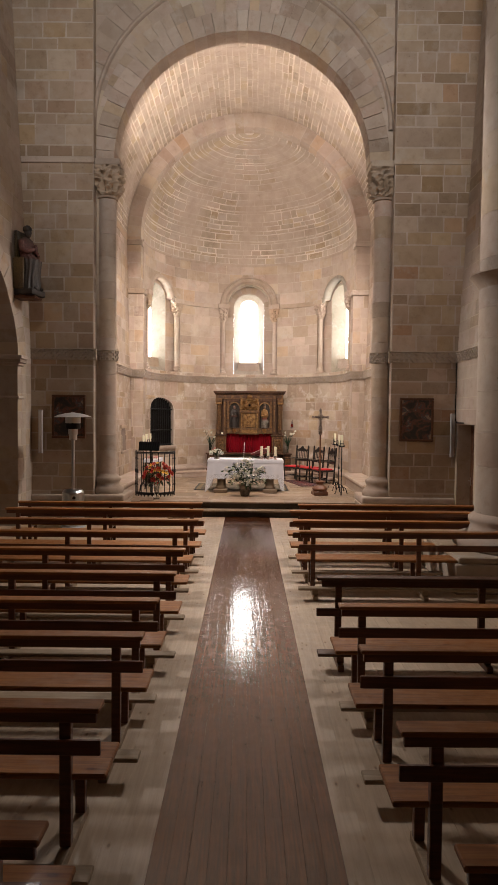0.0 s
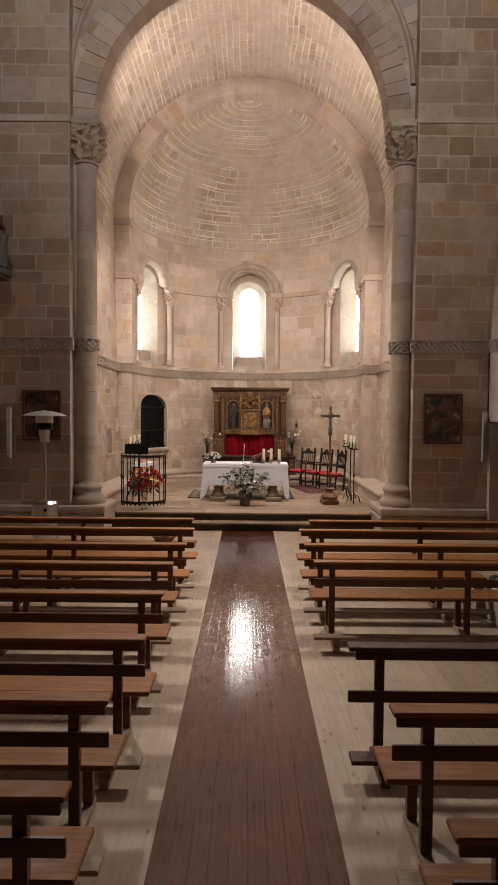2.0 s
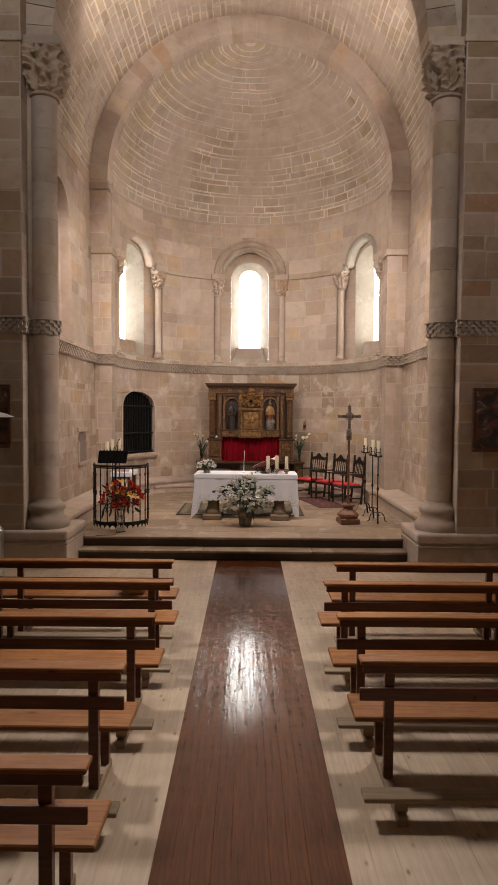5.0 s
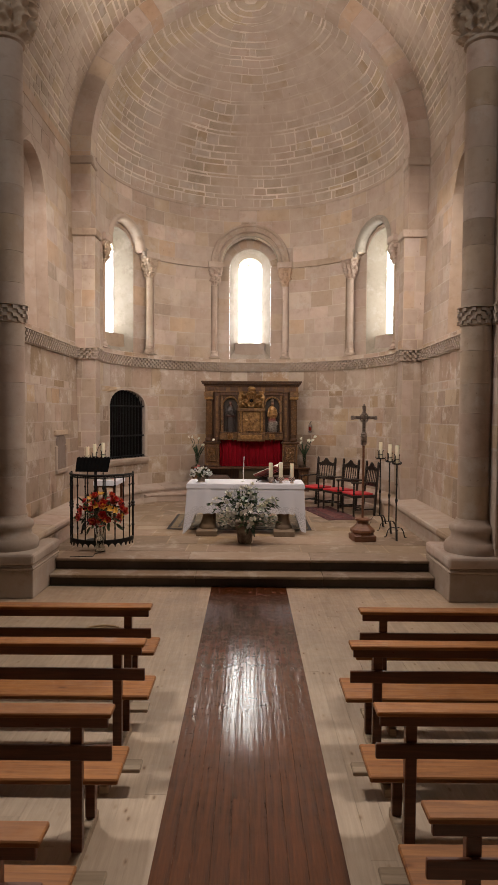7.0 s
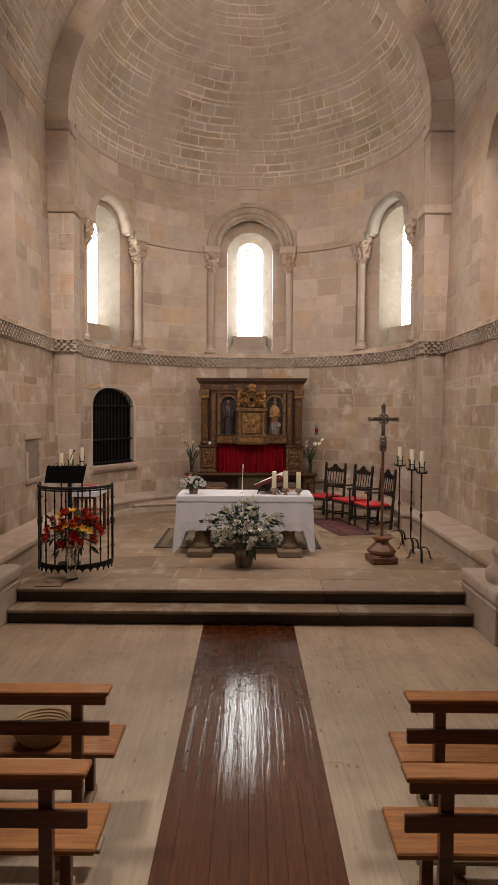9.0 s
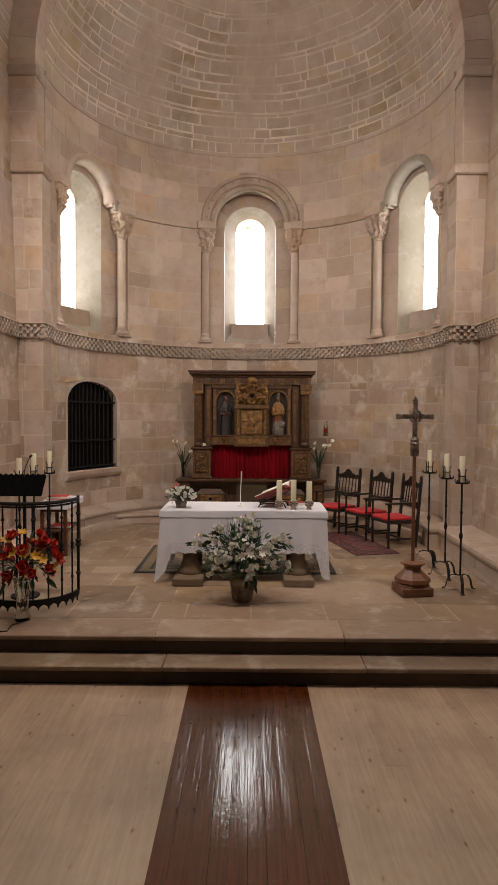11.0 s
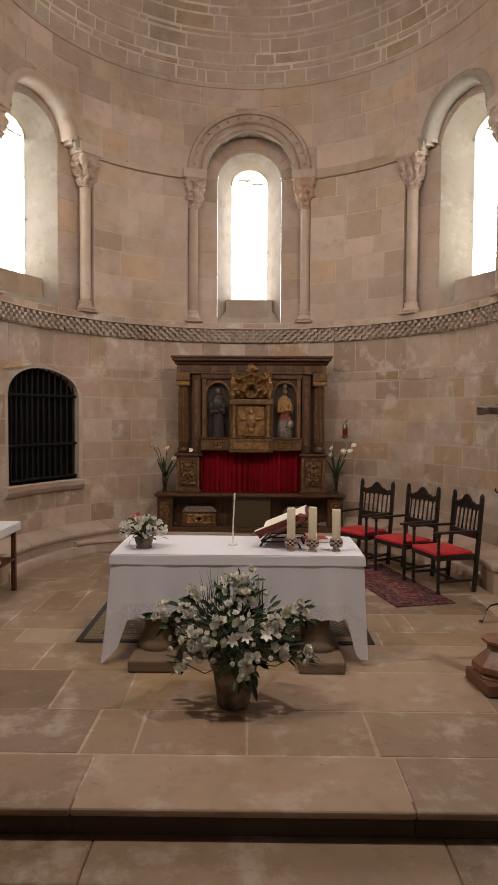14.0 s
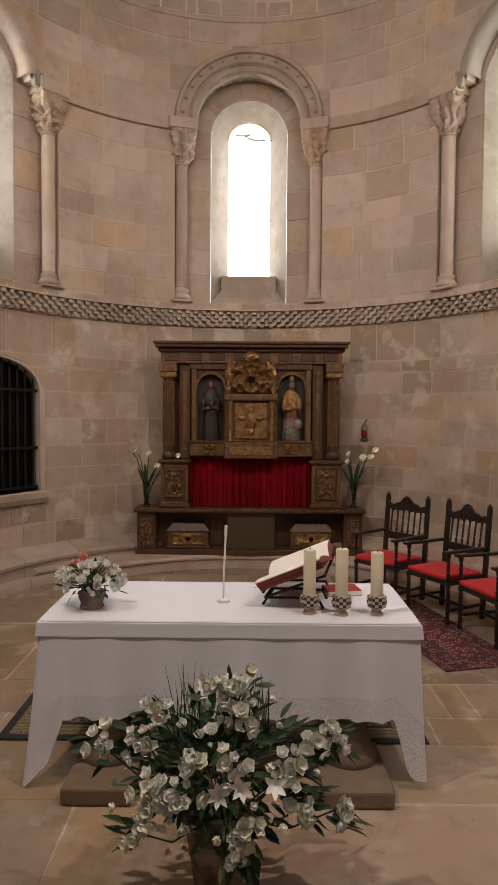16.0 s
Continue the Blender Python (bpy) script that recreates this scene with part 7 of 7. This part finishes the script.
def rbox(name, x0, x1, y0, y1, z0, z1, mat=None, bevel=0.006, label=""):
    return part(name, boxed(x0, x1, y0, y1, z0 - ZB, z1 - ZB, bevel), mat or RETABLE, rt, label)


# predella table
rbox("predella_plinth", -1.60, 1.58, -0.16, 0.20, 0.53, 0.60)
rbox("predella_top", -1.62, 1.60, -0.20, 0.22, 1.09, 1.145, bevel=0.015)
rbox("predella_back", -1.56, 1.54, 0.12, 0.20, 0.60, 1.09)
for x0, x1 in ((-1.58, -1.32), (1.30, 1.56)):
    rbox("predella_pilaster", x0, x1, -0.14, 0.15, 0.60, 1.09)
    o = part("relief_panel", relief(0.17, 0.36, 0.03, x0), GILTDARK, rt)
    o.location = ((x0 + x1) / 2, -0.145, 0.12)
rbox("olive_panel", -0.32, 0.34, -0.12, 0.12, 0.60, 1.09, OLIVE)
# pedestals with reliefs
for x0, x1, sd in ((-1.27, -0.85, 3.0), (0.83, 1.27, 5.0)):
    rbox("pedestal", x0 + 0.02, x1 - 0.02, -0.13, 0.18, 1.145, 1.74, GILTDARK)
    rbox("pedestal_foot", x0 - 0.01, x1 + 0.01, -0.16, 0.18, 1.145, 1.19, bevel=0.012)
    rbox("pedestal_cap", x0 - 0.02, x1 + 0.02, -0.17, 0.18, 1.735, 1.785, bevel=0.014)
    m_ = (x0 + x1) / 2
    rbox("panel_frame", m_ - 0.155, m_ + 0.155, -0.142, -0.125, 1.24, 1.69, RETABLE)
    o = part("relief_panel", relief(0.25, 0.38, 0.04, sd, 40, 48), GILTDARK, rt, "dull gilded relief panel")
    o.location = (m_, -0.143, 1.275 - ZB)
# red curtain
bm = bmesh.new()
rows = []
n = 240
for j in range(9):
    f = j / 8
    rows.append([bm.verts.new((-0.86 + 1.70 * i / n, 0.045 + 0.038 * (math.sin(i * 0.40 + 1.9 * math.sin(i * 0.057)) + 0.35 * math.sin(i * 0.93 + 2)) * (0.45 + 0.55 * f) + 0.012 * math.sin(i * 0.13), 1.29 - 0.14 * 0 - f * 0.67)) for i in range(n + 1)])
for p, q in zip(rows, rows[1:]):
    for i in range(n):
        bm.faces.new((p[i], q[i], q[i + 1], p[i + 1]))
smooth(part("curtain", bm, CURTAIN, rt, "gathered dark red velvet curtain"), 80)
rbox("curtain_back", -0.87, 0.85, 0.10, 0.18, 1.145, 1.82)
# main body
rbox("body", -1.24, 1.24, 0.06, 0.20, 1.785, 3.20)
rbox("frieze", -1.26, 1.26, -0.08, 0.18, 3.05, 3.22, GILTDARK)
rbox("cornice_lower", -1.29, 1.29, -0.12, 0.18, 3.20, 3.25, bevel=0.012)
rbox("cornice", -1.33, 1.33, -0.18, 0.20, 3.25, 3.295, bevel=0.012)
rbox("cornice_top", -1.35, 1.35, -0.20, 0.20, 3.295, 3.33, bevel=0.008)
for k in range(8):
    x = -1.10 + 2.2 * k / 7
    rbox("frieze_panel", x - 0.10, x + 0.10, -0.092, -0.078, 3.08, 3.18, RETABLE, 0.006)
for sx in (-1, 1):
    x = sx * 1.15
    smooth(part("column", lathe([(0.085, 1.80 - ZB), (0.10, 1.82 - ZB), (0.10, 1.86 - ZB), (0.075, 1.89 - ZB), (0.082, 1.95 - ZB), (0.075, 2.84 - ZB), (0.085, 2.86 - ZB)], 20, centre=(x, -0.06, 0)), RETABLE, rt), 40)
    for k in range(10):
        a = math.pi + math.pi * (k + 0.5) / 10
        part("flute", tube([(x + 0.08 * math.cos(a), -0.06 + 0.08 * math.sin(a), 1.97 - ZB), (x + 0.075 * math.cos(a), -0.06 + 0.075 * math.sin(a), 2.82 - ZB)], 0.008, 5), GILTDARK, rt)
    rbox("column_capital", x - 0.115, x + 0.115, -0.16, 0.06, 2.86, 2.93, GILT, 0.014)
    rbox("entablature_block", x - 0.12, x + 0.12, -0.15, 0.08, 2.93, 3.05, GILTDARK, 0.012)
    xi = sx * 0.93
    rbox("pilaster", xi - 0.075, xi + 0.075, -0.03, 0.08, 1.785, 3.05, RETABLE, 0.008)
    rbox("pilaster_strip", xi - 0.035, xi + 0.035, -0.042, -0.028, 1.90, 2.95, GILTDARK, 0.006)
    xn = sx * 0.565
    # niche with arch
    for e in (-1, 1):
        rbox("niche_pilaster", xn + e * 0.235 - 0.035, xn + e * 0.235 + 0.035, -0.05, 0.06, 2.02, 2.98, GILTDARK, 0.006)
    fn = lambda u, z, d: Vector((xn + u, -0.02 - d, z - ZB))
    skin(fn, [(contour(0, 0.185, 2.03, 2.72), 0.0), (contour(0, 0.185, 2.03, 2.72), -0.075)], GILTDARK, "niche_reveal", rt)
    bm = bmesh.new()
    bm.faces.new([bm.verts.new(fn(u, z, -0.074)) for u, z in contour(0, 0.19, 2.02, 2.72)])
    part("niche_back", bm, NICHE, rt)
    skin(fn, [(contour(0, 0.185, 2.03, 2.72), 0.0), ([(0.235, 2.03)] + [(max(-0.235, min(0.235, 0.33 * math.cos(math.pi * i / 16))), min(2.98, 2.72 + 0.30 * math.sin(math.pi * i / 16))) for i in range(17)] + [(-0.235, 2.03)], 0.0)], RETABLE, "niche_face", rt)
    ring(lambda u, z, d: fn(u, z, d), 2.72, [(0.185, 0.0), (0.19, 0.02), (0.215, 0.025), (0.225, 0.0)], 24, GILT, "niche_arch", rt)
    rbox("niche_lintel", xn - 0.29, xn + 0.29, -0.06, 0.05, 2.97, 3.05, RETABLE, 0.008)
    rbox("niche_base", xn - 0.29, xn + 0.29, -0.12, 0.06, 1.83, 2.02, GILTDARK, 0.012)
    o = part("relief_panel", relief(0.16, 0.13, 0.035, 7.0 + sx), GILT, rt)
    o.location = (xn, -0.12, 1.86 - ZB)
    rbox("niche_ledge", xn - 0.30, xn + 0.30, -0.14, 0.06, 2.005, 2.035, RETABLE, 0.008)
# tabernacle
rbox("tabernacle_base", -0.37, 0.37, -0.20, 0.08, 1.80, 2.02, GILTDARK, 0.014)
rbox("base_panel", -0.29, 0.29, -0.212, -0.195, 1.85, 1.96, GILT, 0.008)
rbox("tabernacle_body", -0.34, 0.34, -0.14, 0.08, 2.02, 2.62, GILTDARK, 0.01)
rbox("tabernacle_door", -0.225, 0.225, -0.165, -0.135, 2.06, 2.54, GILT, 0.012, "gilded tabernacle door")
for x in (-0.285, 0.285):
    smooth(part("colonnette", lathe([(0.034, 2.03 - ZB), (0.04, 2.06 - ZB), (0.026, 2.09 - ZB), (0.03, 2.2 - ZB), (0.024, 2.50 - ZB), (0.036, 2.53 - ZB), (0.036, 2.56 - ZB)], 14, centre=(x, -0.17, 0)), GILT, rt))
rbox("tabernacle_cornice", -0.37, 0.37, -0.21, 0.08, 2.56, 2.65, GILTDARK, 0.014)
bm = bmesh.new()
for c, s in (((0, 0, 2.30), (0.075, 0.03, 0.13)), ((0, 0, 2.43), (0.04, 0.03, 0.055)), ((-0.12, 0, 2.33), (0.07, 0.02, 0.03)), ((0.12, 0, 2.33), (0.07, 0.02, 0.03)), ((0, 0, 2.16), (0.05, 0.02, 0.05))):
    blob(bm, (c[0], -0.168, c[2] - ZB), s, 3)
carved(bm, 0.008, 22)
smooth(part("door_relief", bm, GILT, rt))
o = part("drum_relief", relief(0.60, 0.42, 0.13, 1.7, 50, 40), GILT, rt, "carved gilded upper drum")
o.location = (0, -0.05, 2.66 - ZB)
rbox("drum", -0.31, 0.31, -0.06, 0.08, 2.65, 3.10, GILTDARK, 0.02)
for x in (-0.30, 0.30):
    bm = lathe([(0.03, 0), (0.055, 0.05), (0.03, 0.12), (0.06, 0.24), (0.035, 0.34), (0.055, 0.40)], 14)
    carved(bm, 0.02, 20, x)
    o = part("scroll_post", bm, GILT, rt)
    o.location = (x, -0.10, 2.66 - ZB)
bm = bmesh.new()
blob(bm, (0, -0.11, 3.14 - ZB), (0.11, 0.06, 0.07), 3)
carved(bm, 0.04, 14)
part("crest", bm, GILT, rt)
bm = bmesh.new()
blob(bm, (0, -0.19, 2.83 - ZB), (0.045, 0.02, 0.045), 2)
part("rosette", bm, DARKVOID, rt)


def figure(x, mat, label, seed, mitre):
    """A robed figure, plain, carved in the round."""
    bm = lathe([(0.02, 0.0), (0.115, 0.0), (0.12, 0.03), (0.105, 0.20), (0.092, 0.36), (0.098, 0.46), (0.118, 0.545), (0.10, 0.61), (0.05, 0.655), (0.036, 0.675), (0.034, 0.69), (0.01, 0.69)], 40)
    for v in bm.verts:
        a = math.atan2(v.co.y, v.co.x)
        k = 1 + 0.07 * math.sin(a * 9 + v.co.z * 5 + seed) * max(0, 1 - v.co.z / 0.6)
        v.co = Vector((v.co.x * k, v.co.y * k * 0.72, v.co.z))
    for c, s in (((0, -0.012, 0.725), (0.042, 0.046, 0.056)), ((-0.095, -0.045, 0.47), (0.036, 0.045, 0.10)), ((0.095, -0.045, 0.47), (0.036, 0.045, 0.10)), ((-0.04, -0.09, 0.42), (0.06, 0.026, 0.030)), ((0.045, -0.09, 0.44), (0.06, 0.026, 0.030)), ((0.02, -0.105, 0.47), (0.03, 0.02, 0.055))):
        blob(bm, c, s)
    if mitre:
        blob(bm, (0, 0, 0.80), (0.038, 0.032, 0.07))
        blob(bm, (0.08, -0.06, 0.22), (0.06, 0.05, 0.07))
    carved(bm, 0.012, 17, seed)
    o = tagged(smooth(part("statuette", bm, mat), 60), label, "statue", "niche statues")
    o.matrix_basis = pose(RTX + x * RTS, 22.83, 2.036)


figure(-0.565, HABIT, "dark robed wooden statuette in a niche", 1.0, False)
figure(0.565, POLY_GOLD, "gilded painted wooden statuette in a niche", 2.0, True)

# caskets on the predella
for x in (-0.87, 0.85):
    t = thing("casket", (RTX + x * RTS, 22.84, 0.60), 0, "small gilded wooden reliquary casket", "casket", "reliquary caskets")
    part("body", boxed(-0.27, 0.27, -0.10, 0.10, 0.035, 0.24, 0.01), GILTDARK, t)
    o = part("front_relief", relief(0.42, 0.15, 0.03, x), GILT, t)
    o.location = (0, -0.102, 0.06)
    part("foot", boxed(-0.29, 0.29, -0.12, 0.12, 0.0, 0.04, 0.01), RETABLE, t)
    bm = box(bmesh.new(), -0.285, 0.285, -0.115, 0.115, 0.24, 0.33)
    for v in bm.verts:
        if v.co.z > 0.3:
            v.co.x *= 0.72
            v.co.y *= 0.5
    part("lid", bm, RETABLE, t)
    bm = bmesh.new()
    blob(bm, (0, -0.125, 0.14), (0.03, 0.015, 0.03), 2)
    part("lock_boss", bm, DARKVOID, t)


# lilies in tall glass vases
def calla(x, seed, label):
    t = thing("lily_vase", (RTX + x * RTS, 22.78, 1.145), 0, label, "flowers", "calla lily vases")
    smooth(part("vase", lathe([(0.045, 0), (0.05, 0.01), (0.035, 0.05), (0.04, 0.2), (0.055, 0.34), (0.05, 0.342)], 20), GLASS, t))
    r = random.Random(seed)
    for i in range(6):
        a = r.uniform(-1.0, 1.0) * 0.30
        top = Vector((a + (0.06 if i % 2 else -0.06), r.uniform(-0.12, 0.05), r.uniform(0.45, 0.82)))
        stem = part("stem", tube([(0, 0, 0.05), (top.x * 0.25, top.y * 0.3, top.z * 0.55), (top.x * 0.7, top.y * 0.8, top.z * 0.9), top], 0.006, 6), LEAF, t)
        bm = bmesh.new()
        rows = []
        for j in range(6):
            f = j / 5
            rr = 0.010 + 0.036 * f ** 1.6
            rows.append([bm.verts.new((rr * math.cos(k * math.pi / 6), rr * math.sin(k * math.pi / 6), 0.09 * f + 0.03 * f * math.cos(k * math.pi / 6))) for k in range(12)])
        for p, q in zip(rows, rows[1:]):
            for k in range(12):
                bm.faces.new((p[k], p[(k + 1) % 12], q[(k + 1) % 12], q[k]))
        o = smooth(part("bloom", bm, WHITER, t))
        d = Vector((top.x, -0.25, 0.25))
        o.matrix_basis = Matrix.Translation(top) @ d.to_track_quat("Z", "Y").to_matrix().to_4x4() @ Matrix.Diagonal((0.75, 0.75, 0.85, 1))
    bm = bmesh.new()
    for i in range(7):
        petal(bm, Matrix.Translation((0, 0, 0.25)) @ pose(0, 0, 0, 0, 0, r.uniform(0, 360)) @ pose(0, 0, 0, 0, -70 + r.uniform(-15, 15), 0), 0.38 * r.uniform(0.7, 1.1), 0.05, -0.1)
    tagged(part("leaves", bm, LEAF, t), kind="stuff")


calla(-1.46, 2, "white calla lilies in a tall glass vase")
calla(1.44, 6, "white calla lilies in a slim glass vase")

lampo = thing("sanctuary_lamp", (1.42, 22.87, 2.02), 0, "small red sanctuary lamp in a dark metal bracket", "lamp")
LAMPGLASS, _, lgb = material("red_lamp_glass", (0.16, 0.012, 0.008), 0.2)
lgb.inputs["Emission Color"].default_value, lgb.inputs["Emission Strength"].default_value = (1.0, 0.05, 0.02, 1), 0.0
part("bracket", tube([(0.04, 0.12, 0.30), (0.03, 0.02, 0.30), (0, 0, 0.26)], 0.008, 6), IRON, lampo)
smooth(part("cage", lathe([(0.02, 0.0), (0.05, 0.02), (0.055, 0.05), (0.04, 0.06)], 14), COPPER, lampo))
smooth(part("glass", lathe([(0.03, 0.06), (0.04, 0.08), (0.04, 0.15), (0.034, 0.16)], 16), LAMPGLASS, lampo))
smooth(part("hood", lathe([(0.045, 0.16), (0.05, 0.18), (0.03, 0.23), (0.01, 0.27)], 14), COPPER, lampo))

# ---- pieces of floors, walls and arches ----
planks(floor, NAVE_L - 0.9, -0.625, 0.145, -2.0, 15.49, 4.5, 0.0, PLANK, 3)
planks(floor, 0.445, NAVE_R + 0.5, 0.145, -2.0, 15.49, 4.5, 0.0, PLANK, 4)
planks(runner, -0.625, 0.445, 0.107, -2.0, 15.49, 40.0, 0.004, RUNNER, 5, tilt=0.036, crown=0.0003)
turn_floor = Matrix.Translation((-0.09, 15.49, 0)) @ Matrix.Rotation(radians(0.40), 4, "Z") @ Matrix.Translation((0.09, -15.49, 0))
floor.matrix_basis = turn_floor
runner.matrix_basis = turn_floor

flat = lambda u, z, d: Vector((u, z, PLAT - 0.006 + d))
ys = [16.30] + steps(16.30, 23.6, 0.60, random.Random(12), 0.38)[1:]
masonry(choir_floor, flat, AX - 3.2, AX + 3.2, ys, 0.90, PAVING, seed=31, proud=0.002, chamfer=0.001, joint=0.018, name="flagstone", jit=0.5)
srng = random.Random(2)
for z0, y0, y1, nm in ((0.0, 15.49, 15.86, "lower"), (0.17, 15.80, 16.30, "upper")):
    xs = steps(-2.96, 2.57, 1.9, srng, 0.15)
    for a, b in zip(xs, xs[1:]):
        o = srng.uniform(-0.006, 0.006)
        part("riser_block", boxed(a + 0.0008, b - 0.0008, y0 + o, y1, z0, z0 + 0.125, 0.006), SHADED_RISER, step)
        part("tread_block", boxed(a + 0.0008, b - 0.0008, y0 - 0.045 + o, y1 - 0.004, z0 + 0.125, z0 + 0.17, 0.018, 3), PAVING, step)

zs = steps(0, NAVE_TOP, 0.335, random.Random(21))
masonry(wall_e, fw, NAVE_L - 0.5, PIER_L, zs, 0.52, STONE_PIER, seed=21, joint=0.026)
masonry(wall_e, fw, PIER_R, NAVE_R + 0.5, zs, 0.52, STONE_PIER, seed=22, joint=0.026)
masonry(wall_e, facing("x", PIER_L, 1), WALL_Y + 0.012, 15.14, zs, 0.5, STONE, seed=25)
masonry(wall_e, facing("x", PIER_R, -1), WALL_Y + 0.012, 15.14, zs, 0.5, STONE, seed=26)
jl, jr = facing("x", JAMB_L, 1), facing("x", JAMB_R, -1)
zj = steps(0.6, 8.1, 0.42, random.Random(27))
masonry(arch_wall, jl, 15.14, 15.6, zj, 0.5, STONE, seed=27)
masonry(arch_wall, jr, 15.14, 15.6, zj, 0.5, STONE, seed=28)
voussoirs(arch_wall, fi, ARCH_X, ARCH_Z, ARCH_R - 0.012, 3.42, 37, STONE, proud=0.03, back=-0.46, joint=0.010)
voussoirs(arch_wall, fi, ARCH_X, ARCH_Z + 0.37, 3.04, 3.41, 33, STONE, a0=15, a1=165, proud=0.016, back=-0.1)
voussoirs(arch_wall, fi, ARCH_X, ARCH_Z + 0.74, 3.05, 3.40, 31, STONE, a0=15, a1=165, proud=0.006, back=-0.1)
voussoirs(arch_wall, fi, ARCH_X, ARCH_Z + 0.74, 3.47, 4.02, 37, STONE, proud=0.03, back=-0.1, joint=0.005)
zw = steps(ARCH_Z, NAVE_TOP, 0.335, random.Random(29))
masonry(arch_wall, fi, PIER_L, PIER_R, zw, 0.5, STONE, [arched(ARCH_X, 4.0, 0, ARCH_Z + 0.74)], seed=29)

zl = steps(0, NAVE_TOP, 0.36, random.Random(30))
masonry(wall_w, fl, 8.6, WALL_Y, zl, 0.58, STONE, [arched(ARCH_LC, ARCH_LH + 0.5, 0, ARCH_LS)], seed=32)
voussoirs(wall_w, fl, ARCH_LC, ARCH_LS, ARCH_LH - 0.01, ARCH_LH + 0.50, 25, STONE, back=-0.6, seed=33)
masonry(wall_w, fl, ARCH_LC + ARCH_LH, ARCH_LC + ARCH_LH + 0.5, [z for z in zl if z < ARCH_LS], 0.5, STONE, seed=34)
masonry(wall_w, fjamb, NAVE_L - 1.0, NAVE_L, [z for z in zl if z < 3.5], 0.55, STONE, seed=35)
masonry(wall_r, fr, 8.0, WALL_Y, snapped(zl, DOOR_T + 0.34), 0.60, STONE, [lambda z: (DOOR_A - 0.18, DOOR_B + 0.12) if z < DOOR_T + 0.34 else None], seed=36)

za = sorted(snapped(steps(0, SPRING, 0.335, random.Random(37)), 1.42, 2.66, 3.11, 3.96, 6.42) + [2.95])
za_low, za_top = [z for z in za if z < 3.97], [z for z in za if z > 3.95]
cl_holes = [arched(BW_C, BW_H, BW_B, BW_S)]
masonry(wall_cl, fcl, CH_Y0, CH_Y1, za_low, 0.52, STONE_LOW, cl_holes, seed=78)
masonry(wall_cl, fcl, CH_Y0, CH_Y1, za_top, 0.52, STONE, cl_holes, seed=38)
masonry(wall_cr, fcr, CH_Y0, CH_Y1, za_low, 0.52, STONE_LOW, cl_holes, seed=79)
masonry(wall_cr, fcr, CH_Y0, CH_Y1, za_top, 0.52, STONE, cl_holes, seed=39)
for sx in (-1, 1):
    for half, zp in ((PIL_LOW, steps(0, 6.17, 0.36, random.Random(44))), (PIL_TOP, steps(6.30, SPRING, 0.36, random.Random(45)))):
        x0 = AX + sx * half
        a, b = sorted((x0, AX + sx * 3.72))
        masonry(apse_arch, facing("y", CH_Y1, -1), a, b, zp, 0.5, STONE, seed=41)
        masonry(apse_arch, facing("x", x0, -sx), CH_Y1, APSE_Y + 0.02, zp, 0.5, STONE, seed=42)
voussoirs(apse_arch, lambda u, z, d: Vector((AX + u, CH_Y1 - d, z)), 0.0, SPRING, PIL_TOP - 0.008, VAULT_R - 0.01, 35, STONE, proud=0.008, back=-0.40, joint=0.012, seed=43)
masonry(apse, on_apse, -END_U, END_U, za_low, 0.46, STONE_LOW, apse_holes, seed=63, n=2)
masonry(apse, on_apse, -END_U, END_U, za_top, 0.50, STONE, apse_holes, seed=23, n=2)
